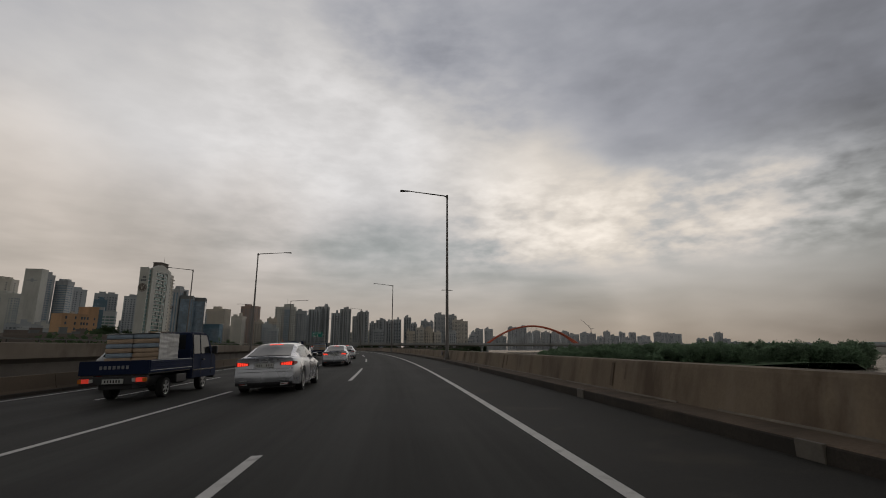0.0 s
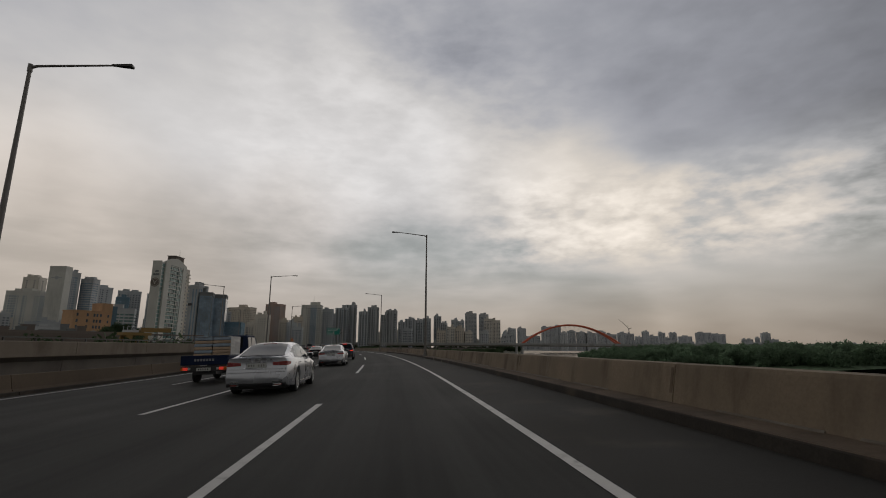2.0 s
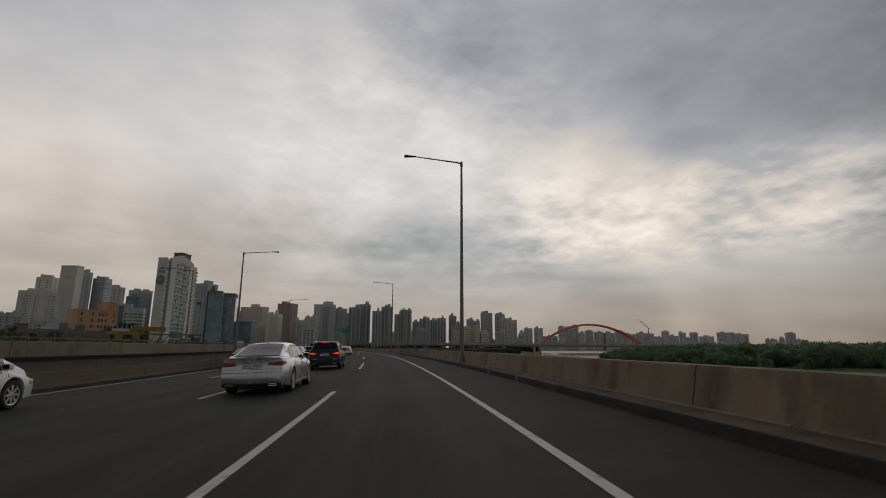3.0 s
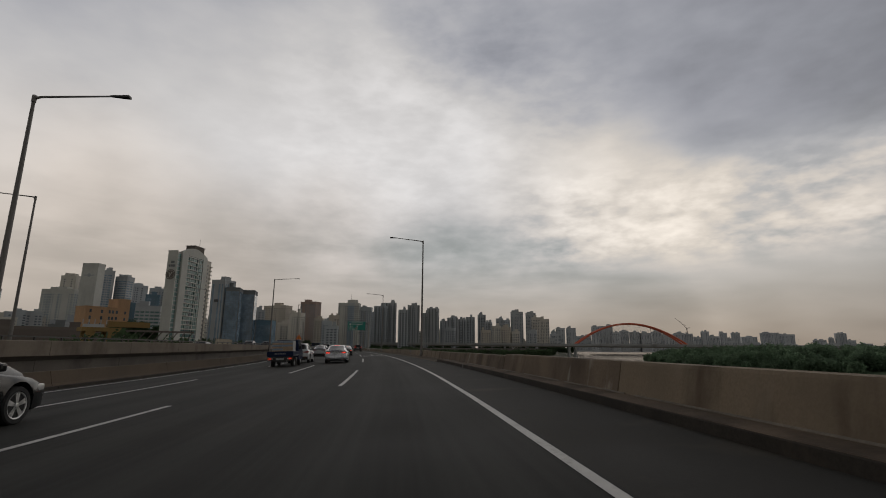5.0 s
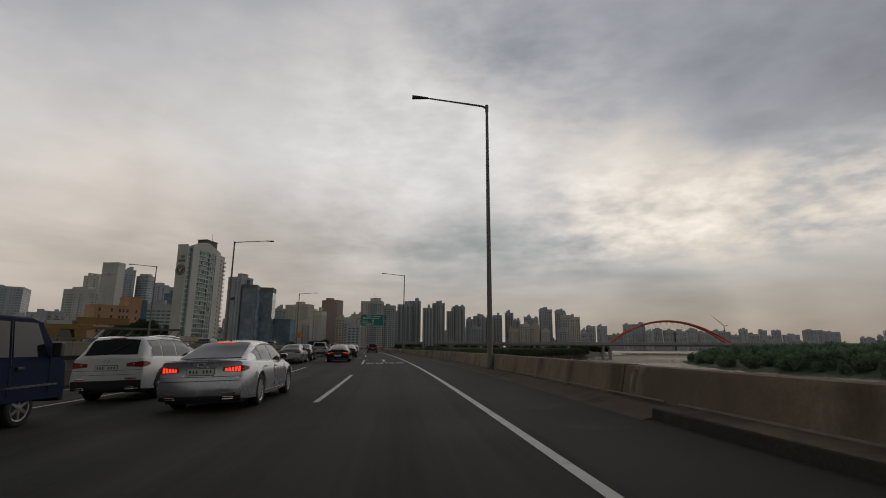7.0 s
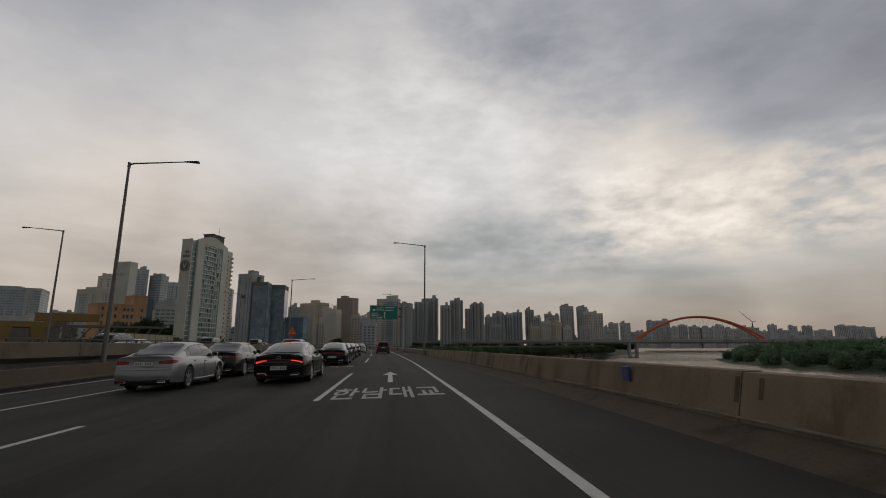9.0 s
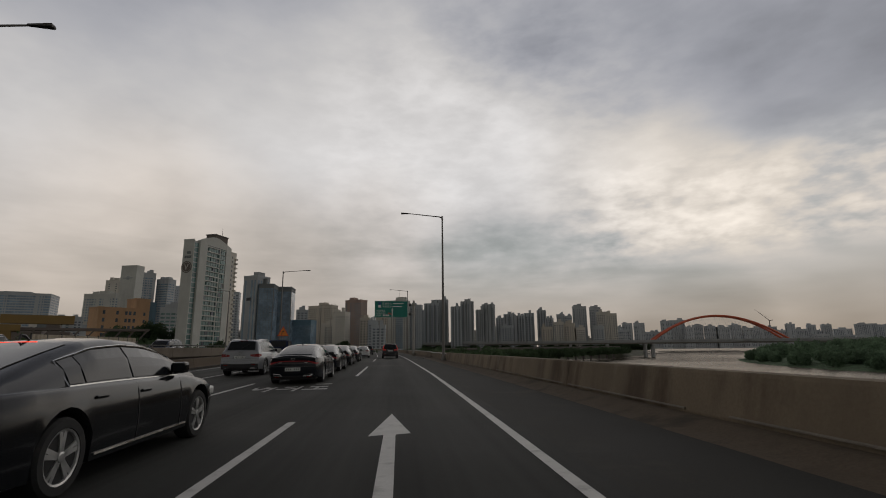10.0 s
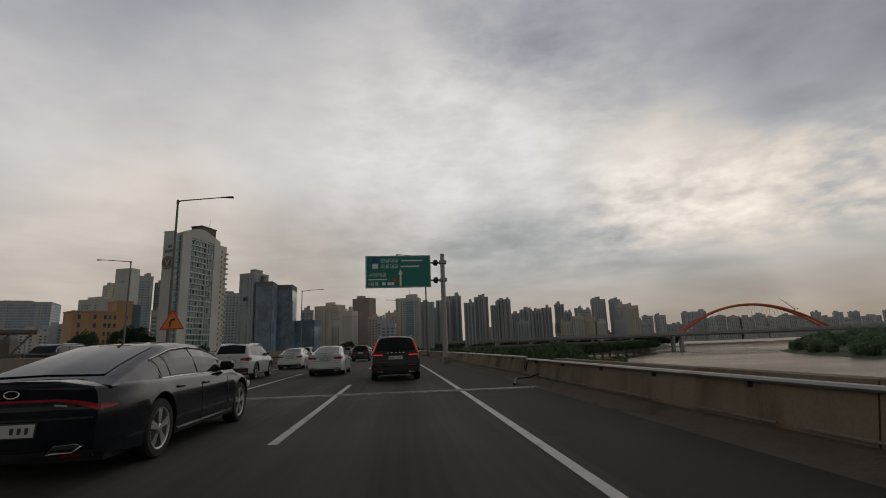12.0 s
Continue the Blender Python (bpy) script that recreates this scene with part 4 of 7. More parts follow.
def panes(w, d, h, col, row, fill_x, fill_z, z0=4.0, top=2.0, deep=0.12):
    """Boxes of window panes, set into the front and the two side faces of a block."""
    out = []
    rnd = random.Random(int(w * 31 + h * 17 + d * 7))
    rows = max(1, int((h - z0 - top) / row))
    for axis, width in (("f", w), ("l", d), ("r", d)):
        n = max(1, int((width - 1.0) / col))
        step = (width - 1.0) / n
        kinds = [rnd.choices((0.0, 0.45, 1.0, 1.25), (1, 2, 5, 2))[0] if fill_x < 0.9 and n > 3 else 1.0 for i in range(n)]
        for j in range(rows):
            a = z0 + j * row + row * (1 - fill_z) / 2
            b = a + row * fill_z
            for i in range(n):
                wide = min(0.96, fill_x * kinds[i])
                if not wide:
                    continue
                u = -width / 2 + 0.5 + i * step + step * (1 - wide) / 2
                e = u + step * wide
                if axis == "f":
                    out.append((u, e, -d / 2 - 0.05, -d / 2 + deep, a, b))
                elif axis == "l":
                    out.append((-w / 2 - 0.05, -w / 2 + deep, u, e, a, b))
                else:
                    out.append((w / 2 - deep, w / 2 + 0.05, u, e, a, b))
    return out


def block(x, y, w, h, turn=None, d=None, wall=F_GREY, glass=PANE, col=3.4, row=3.0, fill=(0.55, 0.5), name="apartment_building", label="grey concrete apartment tower with rows of windows",
          category="building", group="city buildings", roof_boxes=2, fins=0, seed=0, crown=True, base=LAND_Z):
    """A city block: wall, parapet, plant rooms on the roof, windows, and where it has them upright fins and balcony bands."""
    rnd = random.Random(seed + int(x * 7 + y))
    az = math.degrees(math.atan2(x + 25, y - 100))
    turn = -az + rnd.uniform(-16, 16) if turn is None else turn
    d = d or w * rnd.uniform(0.55, 0.8)
    ob = thing(name, pose(x, y, base, 0, 0, turn), label, category, group)
    v, f = quad_boxes([(-w / 2, w / 2, -d / 2, d / 2, 0, h)])
    raw_part("wall", v, f, wall, ob)
    rim = 0.35
    v, f = quad_boxes([(-w / 2 - 0.1, w / 2 + 0.1, -d / 2 - 0.1, -d / 2 + rim, h, h + 1.1), (-w / 2 - 0.1, w / 2 + 0.1, d / 2 - rim, d / 2 + 0.1, h, h + 1.1),
                       (-w / 2 - 0.1, -w / 2 + rim, -d / 2 + rim, d / 2 - rim, h, h + 1.1), (w / 2 - rim, w / 2 + 0.1, -d / 2 + rim, d / 2 - rim, h, h + 1.1)])
    raw_part("roof", v, f, wall, ob)
    if crown:
        for k in range(roof_boxes):
            bw, bd, bh = w * rnd.uniform(0.16, 0.34), d * rnd.uniform(0.3, 0.6), rnd.uniform(2.8, 6.0)
            bx, by = rnd.uniform(-0.3, 0.3) * w, rnd.uniform(-0.15, 0.15) * d
            v, f = quad_boxes([(bx - bw / 2, bx + bw / 2, by - bd / 2, by + bd / 2, h, h + bh), (bx - bw / 2 - 0.2, bx + bw / 2 + 0.2, by - bd / 2 - 0.2, by + bd / 2 + 0.2, h + bh, h + bh + 0.4)])
            raw_part("plant_room", v, f, wall, ob)
    v, f = quad_boxes(panes(w, d, h, col, row, fill[0], fill[1]))
    tagged(raw_part("glazing", v, f, glass, ob), kind="stuff")
    if fins:
        boxes = []
        for k in range(fins):
            u = -w / 2 + w * k / (fins - 1)
            boxes.append((u - 0.45, u + 0.45, -d / 2 - 0.7, -d / 2 + 0.1, 0, h + 0.6))
        v, f = quad_boxes(boxes)
        tagged(raw_part("fin_relief", v, f, wall, ob), kind="stuff")
        # Proud dark strips put the shade of recessed bays into colour.
        boxes = []
        for k in range(fins - 1):
            u = -w / 2 + w * (k + 0.5) / (fins - 1) + rnd.uniform(-0.2, 0.2) * w / (fins - 1)
            boxes.append((u - w * 0.035, u + w * 0.035, -d / 2 - 0.14, -d / 2 + 0.1, 0, h + 0.3))
        boxes.append((w / 2 - 0.1, w / 2 + 0.14, -d * 0.12, d * 0.12, 0, h + 0.3))
        v, f = quad_boxes(boxes)
        tagged(raw_part("shaft_strip", v, f, F_SLATE_DARK, ob), kind="stuff")
    return ob


# The tall pale tower with the round emblem: its origin is the corner nearest the road, x runs along the glazed front, y into the block.
TW = thing("office_tower", pose(-257.6, 396.6, LAND_Z, 0, 0, 93.2), "tall white residential tower with teal window bays and a round emblem", "building", "city buildings")
H_T = 72.6
v, f = quad_boxes([(0, 15.0, 0.55, 7.4, 0, H_T - 0.2), (-0.12, 0.6, 0.4, 7.5, H_T - 0.2, H_T + 0.7)])
raw_part("end_wall", v, f, F_WHITE, TW, "blank white end wall")
v, f = quad_boxes([(0, 0.4, 0.0, 0.55, 0, H_T)])
raw_part("corner_wall", v, f, F_WHITE, TW)
v, f = quad_boxes([(0.4, 4.0, 0.3, 0.56, 0, H_T - 1.0)])
raw_part("stair_core", v, f, F_SLATE, TW)
for k in range(23):
    v, f = quad_boxes([(0.55, 3.9, 0.12, 0.31, 1.6 + k * 3.05, 4.0 + k * 3.05)])
    raw_part("stair_pane", v, f, GLASS_GREEN, TW)
# gable front: white piers and a curved top over the glazed bays
gable = lerp_table(((4.0, H_T + 0.6), (8.0, H_T + 2.4), (14.0, H_T + 4.6), (18.0, H_T + 5.2), (22.0, H_T + 4.8), (27.0, H_T + 3.2), (33.5, H_T + 0.8)))
for x0, x1 in ((4.0, 10.4), (28.6, 33.5)):
    v, f = [], []
    for k in range(5):
        x = x0 + (x1 - x0) * k / 4
        v += [(x, -1.1, 0), (x, -1.1, gable(x)), (x, 1.0, gable(x)), (x, 1.0, 0)]
    f = [(4 * k + q, 4 * k + (q + 1) % 4, 4 * k + 4 + (q + 1) % 4, 4 * k + 4 + q) for k in range(4) for q in range(4)] + [(0, 3, 2, 1), (16, 17, 18, 19)]
    raw_part("pier_wall", v, f, F_WHITE, TW)
v, f = [], []
for k in range(9):
    x = 10.4 + 18.2 * k / 8
    v += [(x, -1.0, H_T - 1.2), (x, -1.0, gable(x)), (x, 1.0, gable(x)), (x, 1.0, H_T - 1.2)]
f = [(4 * k + q, 4 * k + (q + 1) % 4, 4 * k + 4 + (q + 1) % 4, 4 * k + 4 + q) for k in range(8) for q in range(4)] + [(0, 3, 2, 1), (32, 33, 34, 35)]
raw_part("curved_roof", v, f, F_WHITE, TW, "gently curved white roof edge")
v, f = quad_boxes([(10.4, 28.6, 0.4, 3.0, 0, H_T + 2.0), (15.0, 33.4, 1.0, 13.0, 0, H_T + 1.0), (4.0, 15.0, 1.0, 7.3, 0, H_T + 0.4)])
raw_part("bay_wall", v, f, F_SLATE, TW)
for k in range(23):
    z = 3.6 + k * 3.05
    wide = 28.6 if k % 6 == 5 else 22.4
    v, f = quad_boxes([(10.4, wide, -1.05, 0.5, z - 0.34, z + 0.34)])
    raw_part("balcony_slab", v, f, F_WHITE, TW)
    v, f = quad_boxes([(22.4, 28.6, -0.98, 0.5, z - 0.3, z - 0.02)])
    raw_part("floor_edge", v, f, F_WHITE, TW)
    for q in range(8):
        x = 10.6 + q * 2.24
        deep = -0.5 if q < 5 else -0.85
        v, f = quad_boxes([(x, x + (1.95 if (k * 5 + q * 3) % 7 else 1.1), deep, 0.45, z + 0.45 if q < 5 else z - 0.2, z + 2.55)])
        raw_part("pane", v, f, GLASS_GREEN if (k * 3 + q * 5) % 11 else PANE, TW)
v, f = quad_boxes([(22.4, 22.9, -1.08, 0.5, 0, H_T - 1.2)])
raw_part("divider", v, f, F_WHITE, TW, "white upright between the glazed bays")
v, f = quad_boxes([(33.5, 41.6, 0.6, 12.0, 0, H_T - 0.6)])
raw_part("wing_wall", v, f, F_CREAM, TW)
for k in range(22):
    z = 3.0 + k * 3.05
    v, f = quad_boxes([(39.8, 42.0, -0.5, 3.0, z, z + 1.0)])
    raw_part("wing_balcony", v, f, F_CREAM, TW)
    for x in (34.4, 37.0):
        v, f = quad_boxes([(x, x + 0.9, 0.5, 0.9, z + 0.6, z + 2.0)])
        raw_part("wing_pane", v, f, PANE, TW)
v, f = quad_boxes([(21.0, 33.0, 2.0, 9.0, H_T - 2, H_T + 8.0), (20.6, 33.5, 1.6, 9.4, H_T + 8.0, H_T + 8.5)])
raw_part("roof_tank", v, f, F_UMBER, TW)
part("mast", tube([(31, 5, H_T + 8), (31, 5, H_T + 15)], [0.14, 0.06], 6), DARK_STEEL, TW)
part("emblem", tube([(0.02, 3.9, H_T - 16.5), (-0.3, 3.9, H_T - 16.5)], [3.55, 3.55], 32), F_UMBER, TW, "round dark emblem")
ring_v, ring_f = [], []
for k in range(32):
    a = k * math.tau / 32
    ring_v += [(-0.34, 3.9 + 3.0 * math.cos(a), H_T - 16.5 + 3.0 * math.sin(a)), (-0.34, 3.9 + 2.75 * math.cos(a), H_T - 16.5 + 2.75 * math.sin(a))]
ring_f = [(2 * k, 2 * k + 1, (2 * k + 3) % 64, (2 * k + 2) % 64) for k in range(32)]
raw_part("emblem_ring", ring_v, ring_f, F_CREAM, TW)
for lean, y, z in ((-18, 4.5, 0.0), (24, 3.4, 0.2)):
    part("emblem_bar", boxed(-0.4, -0.3, -0.22, 0.22, -1.7, 1.7, m=pose(0, y, H_T - 16.5 + z, lean)), F_CREAM, TW)
for y0, y1, z in ((1.9, 4.6, 7.6), (1.3, 2.8, 10.2), (3.0, 4.4, 10.2), (4.6, 6.0, 10.2)):
    part("text_bar", boxed(-0.12, 0.02, y0, y1, H_T - z - 0.9, H_T - z + 0.7), F_SLATE_DARK, TW)


def facing(xl, yl, xr, yr, top, d, wall, glass, *grid, **kw):
    """A block given by the two ends of its front and the height of its roof."""
    a = math.atan2(yr - yl, xr - xl)
    x, y = (xl + xr) / 2 - math.sin(a) * d / 2, (yl + yr) / 2 + math.cos(a) * d / 2
    return block(x, y, math.hypot(xr - xl, yr - yl), top - LAND_Z, math.degrees(a), d, wall, glass, *grid, **kw)


# Steel and dark glass office pair beside it.
ob = facing(-306.6, 506.4, -292.7, 505.4, 60.7, 16, F_SLATE, GLASS_BLUE, 2.6, 6.0, (0.42, 1.0), "office_building", "slate-blue office tower with a plain emblem", roof_boxes=1)
part("emblem", boxed(-2.8, 1.8, -8.3, -8.0, 47, 49.6, bevel=0.1), BLACK, ob, "dark plain emblem on the wall")
facing(-291.0, 505.5, -279.7, 510.5, 53.5, 18, F_SLATE_DARK, GLASS_DARK, 1.9, 1.9, (0.94, 0.94), "office_building", "dark curtain-glass office block", roof_boxes=1, crown=True)
facing(-293.3, 532.1, -280.5, 537.5, 54.1, 20, F_SLATE_DARK, GLASS_DARK, 2.1, 1.9, (0.95, 0.95), "office_building", "dark curtain-glass office block", roof_boxes=1, crown=False)
block(-284, 560, 25, 32, 12, 16, F_BLUE, GLASS_BLUE, 2.4, 2.4, (0.95, 0.92), "office_building", "low blue glass office block", roof_boxes=0)

# Hillside blocks and the pale slab on the far left.
block(-602, 560, 24, 36, None, None, F_CREAM, label="pale low apartment block on the slope")
block(-633, 600, 22, 45, None, None, F_GREY)
block(-586, 585, 18, 38, None, None, F_CREAM, label="pale low apartment block on the slope")
block(-560, 500, 26, 26, None, None, F_COOL, label="low cool grey city block with windows")
block(-520, 470, 30, 20, None, None, F_UMBER, label="low dark brown city block with windows")
facing(-626.5, 620.1, -585.2, 627.4, 69.6, 16, F_WHITE, GLASS_BLUE, 3.2, 3.2, (0.6, 0.5), label="white apartment slab with blue windows")
facing(-670.4, 682.5, -648.4, 685.9, 96.7, 16, F_CREAM, PANE, 9, 3.2, (0.2, 0.4), label="cream tower with a slanted top")
slab = facing(-559.3, 608.8, -539.0, 611.4, 99.6, 12, F_WHITE, PANE, 60, 60, (0.01, 0.01), label="blank white slab tower with a plain emblem", roof_boxes=0)
part("emblem", tube([(0, -6.0, 92), (0, -6.3, 92)], [2.6, 2.2], 6), F_SLATE, slab, "dark plain emblem high on the wall")
part("emblem_bar", boxed(-6.5, 6.5, -6.3, -6.0, 91.2, 92.4), F_SLATE, slab)
facing(-574.2, 648.3, -564.0, 663.4, 98.4, 14, F_SLATE, GLASS_BLUE, 2.6, 3.2, (0.8, 0.5), label="grey apartment tower with blue glazing")
facing(-569.2, 670.4, -551.8, 671.8, 91.8, 14, F_SLATE, GLASS_BLUE, 2.6, 3.2, (0.8, 0.5), label="grey apartment tower with blue glazing")
facing(-562.7, 684.9, -553.0, 712.0, 83.5, 14, F_GREY, PANE, 3.0, 3.1, (0.6, 0.5))
block(-447, 600, 14, 64, 34, 12, F_BLUE, GLASS_BLUE, 3.0, 3.0, (0.7, 0.6), label="narrow blue-clad office block")
block(-470, 640, 26, 76, 36, 14, F_GREY, PANE, 3.0, 3.0, (0.5, 0.5))
block(-430, 640, 24, 72, 30, 14, F_GREY, PANE, 3.0, 3.0, (0.5, 0.5))
block(-384, 520, 26, 44, 30, 14, F_SLATE, GLASS_GREEN, 3.6, 3.3, (0.8, 0.5), label="grey office block with green glazing")
block(-1018, 790, 130, 108, 42, 60, F_SLATE, GLASS_DARK, 4.2, 4.6, (0.85, 0.6), name="office_building", label="large pale grey office block with strip windows", roof_boxes=3)
block(-200, 247, 50, 12.6, 50, 16, F_UMBER, PANE, 4.0, 4.0, (0.7, 0.3), label="long low brown depot with a dark roof", roof_boxes=0)
block(-352, 330, 22, 20, 48, 14, F_UMBER, PANE, 3.2, 3.0, (0.6, 0.5), label="low umber city block with windows")
block(-420, 480, 28, 24, 44, 14, F_COOL, PANE, 3.2, 3.0, (0.6, 0.5), label="low cool grey city block with windows")
block(-470, 520, 30, 30, 44, 14, F_GREY, PANE, 3.2, 3.0, (0.6, 0.5), label="low grey city block with windows")
block(-300, 300, 26, 11, 50, 12, F_BLUE, PANE, 3.6, 3.2, (0.7, 0.5), label="low blue shed-like block", roof_boxes=0)
block(-262, 262, 34, 9, 55, 12, F_GREY, PANE, 3.6, 3.2, (0.7, 0.5), label="low grey depot block with windows", roof_boxes=0)

for x, y, w, top, wall in ((-215, 239, 26, 3.6, F_UMBER), (-229, 258, 22, 5.2, F_SLATE_DARK), (-240, 277, 26, 6.0, F_UMBER), (-222, 280, 18, 4.4, F_SLATE_DARK), (-246, 306, 24, 7.5, F_UMBER), (-262, 318, 20, 9.0, F_SLATE_DARK)):
    block(x, y, w, top - LAND_Z, 48, 12, wall, PANE, 3.6, 3.2, (0.7, 0.5), label="low dark workshop building behind the expressway", roof_boxes=1)

# Orange block with its stair tower and a white tent in front.
OR = thing("orange_building", pose(-329.5, 414.0, LAND_Z, 0, 0, 72) @ Matrix.Diagonal((0.96, 1, 1.08, 1)), "orange-painted building with small square windows and a stair tower", "building", "city buildings")
v, f = quad_boxes([(-15, 10, -7, 7, 0, 31.5), (-15.3, 10.3, -7.3, 7.3, 31.5, 32.3)])
raw_part("wall", v, f, F_ORANGE, OR)
v, f = quad_boxes([(8, 17, -6, 7.5, 0, 38), (7.7, 17.3, -6.3, 7.8, 38, 38.7)])
raw_part("stair_tower", v, f, F_ORANGE, OR)
for j in range(6):
    for u in (-12.5, -4.5, 1.0, 3.4, 6.2, 13.2):
        v, f = quad_boxes([(u, u + 1.5, -7.06, -6.8, 6 + j * 4.4, 8.2 + j * 4.4)]) if u < 8 else quad_boxes([(u, u + 1.3, -6.06, -5.8, 6 + j * 4.4, 8.0 + j * 4.4)])
        raw_part("pane", v, f, PANE, OR)
v, f = quad_boxes([(17.3, 22.5, -4, 6, 0, 37)])
raw_part("blue_panel", v, f, F_BLUE, OR, "blue-clad side wing")
TENT = thing("marquee", pose(-293, 380, LAND_Z, 0, 0, 38), "white domed marquee tent", "tent")
bm = bmesh.new()
bmesh.ops.create_uvsphere(bm, u_segments=16, v_segments=10, radius=1)
bmesh.ops.scale(bm, vec=(10.5, 9.0, 18.0), verts=bm.verts)
bmesh.ops.delete(bm, geom=[q for q in bm.verts if q.co.z < -0.6], context="VERTS")
part("canvas", bm, F_HAZE, TENT, smooth_faces=True)
part("mast", tube([(0, 0, 17.8), (0, 0, 19.5)], [0.15, 0.05], 6), STEEL, TENT)
GANTRY = thing("gantry_crane", pose(-144, 233, LAND_Z, 0, 0, 56), "yellow steel gantry crane with splayed legs beside a dark truss", "crane")
F_YELLOW = facade("yellow_paint", (0.25, 0.16, 0.055))


def strut(x0, z0, x1, z1, y, w0, w1, deep):
    """A tapered flat leg from top to foot."""
    v, f = [], []
    for x, z, w in ((x0, z0, w0), (x1, z1, w1)):
        v += [(x - w, y - deep, z), (x + w, y - deep, z), (x + w, y + deep, z), (x - w, y + deep, z)]
    return v, [(0, 1, 5, 4), (1, 2, 6, 5), (2, 3, 7, 6), (3, 0, 4, 7), (0, 3, 2, 1), (4, 5, 6, 7)]


for y in (-3.0, 3.0):
    for x0, x1 in ((-7.5, -9.5), (-2.5, -0.5)):
        raw_part("leg", *strut(x0, 12.2, x1, -0.2, y, 1.3, 0.55, 0.5), F_YELLOW, GANTRY)
raw_part("sill_beam", *quad_boxes([(-10.0, 0.2, -3.6, 3.6, 11.4, 12.6)]), F_YELLOW, GANTRY, "yellow beam across the legs")
raw_part("main_beam", *quad_boxes([(-3.0, 8.5, -1.2, 1.2, 12.9, 14.6)]), F_YELLOW, GANTRY, "yellow box girder")
raw_part("cab", *quad_boxes([(-9.0, -4.0, -1.4, 1.4, 12.6, 13.6)]), F_HAZE, GANTRY, "pale machine cover")
for z in (8.2, 11.6):
    raw_part("truss_chord", *quad_boxes([(0.0, 22.0, -2.2, 2.2, z, z + 0.5)]), F_UMBER, GANTRY)
for k in range(9):
    part("truss_brace", tube([(k * 2.4, -2.3, 8.4), (k * 2.4 + 2.4, -2.3, 11.8)], 0.16, 6), F_UMBER, GANTRY)
for k in range(5):
    raw_part("rail_post", *quad_boxes([(-9.6 + k * 1.5, -9.4 + k * 1.5, -1.3, -1.1, 13.6, 15.0)]), F_HAZE, GANTRY)
for x in (6.0, 14.0, 21.0):
    raw_part("truss_leg", *quad_boxes([(x - 0.4, x + 0.4, -2.0, 2.0, -0.2, 8.2)]), F_UMBER, GANTRY)

# The blocks along the road ahead.
facing(-414.9, 790.6, -374.9, 783.6, 60.9, 16, F_BEIGE, PANE, 3.0, 2.9, (0.4, 0.42), label="beige apartment tower with small windows")
block(-369, 700, 14, 54, None, None, F_GREY)
facing(-313.3, 675.3, -297.1, 674.5, 42.0, 12, F_CREAM, PANE, 3.0, 2.9, (0.4, 0.42), label="cream apartment block with small windows")
br = facing(-321.6, 722.6, -297.9, 719.0, 60.0, 14, F_BROWN, GLASS_BLUE, 3.0, 3.0, (0.5, 0.45), label="red-brown tower with a glazed side")
block(-283, 700, 12, 42, None, None, F_BEIGE)
block(-264, 680, 12, 38, None, None, F_GREY)
block(-240, 640, 14, 30, None, None, F_GREY, label="low grey city block with windows")
block(-287, 760, 15, 50, None, None, F_BEIGE)
bt = block(-287.5, 822, 32, 73, 10, 18, F_WHITE, PANE, 3.0, 3.0, (0.62, 0.45), label="white tower with a blue glazed middle and a roof mast", roof_boxes=3)
v, f = quad_boxes([(-1.0, 9.0, -9.6, -8.9, 0, 73.6)])
raw_part("glazed_bay", v, f, F_SLATE, bt, "blue glazed middle bay")
v, f = quad_boxes([(-0.6 + k * 2.4, 1.4 + k * 2.4, -9.7, -9.4, 4 + j * 3.0, 6.2 + j * 3.0) for k in range(4) for j in range(22)])
tagged(raw_part("bay_glazing", v, f, GLASS_BLUE, bt), kind="stuff")
part("mast", tube([(2, 0, 73), (2, 0, 88)], [0.35, 0.1], 6), DARK_STEEL, bt)
block(-268, 842, 20, 68, 10, 16, F_GREY, PANE, 3.0, 3.0, (0.7, 0.5))
block(-273, 905, 13, 62, None, None, F_GREY)
random.seed(21)
APT = dict(col=3.9, row=2.9, fill=(0.66, 0.56), fins=4)
for x, y, w, h in ((-254, 880, 20, 73), (-243.5, 900, 20, 80), (-212, 870, 15, 66), (-198, 880, 19, 74), (-178.5, 880, 11, 61), (-167, 890, 18, 69.5)):
    block(x, y, w, h, random.uniform(2, 14), 14, F_COOL if random.random() < 0.65 else F_GREY, PANE, roof_boxes=2, label="tall grey apartment tower with vertical fins", **APT)
for x, y, w, h in ((-160.5, 960, 12, 53), (-146, 970, 19, 59), (-129, 980, 14, 57), (-116, 985, 15, 61), (-96.5, 1000, 14, 66), (-83.5, 1000, 12, 53)):
    block(x, y, w, h, random.uniform(-6, 10), 14, F_HAZE if random.random() < 0.35 else F_GREY, PANE, roof_boxes=2, label="tall grey apartment tower with vertical fins", **APT)
for x, y, w, h, m in ((-68, 980, 16, 45, F_CREAM), (-51, 985, 16, 43, F_BEIGE), (-35, 990, 14, 36, F_CREAM), (-68, 1100, 14, 65, F_GREY), (-54, 1105, 12, 62, F_GREY), (-33.6, 1120, 25, 80, F_SLATE), (-5, 1120, 20, 77.5, F_SLATE),
                      (4.5, 1080, 17, 66, F_CREAM), (21, 1085, 18, 63, F_CREAM), (50, 1300, 12, 46, F_GREY), (66, 1300, 21, 54, F_HAZE), (92.5, 1320, 22, 55, F_HAZE), (125, 1350, 36, 36, F_GREY)):
    block(x, y, w, h, random.uniform(-8, 8), 14, m, PANE, 3.1, 2.9, (0.5, 0.5), roof_boxes=2)

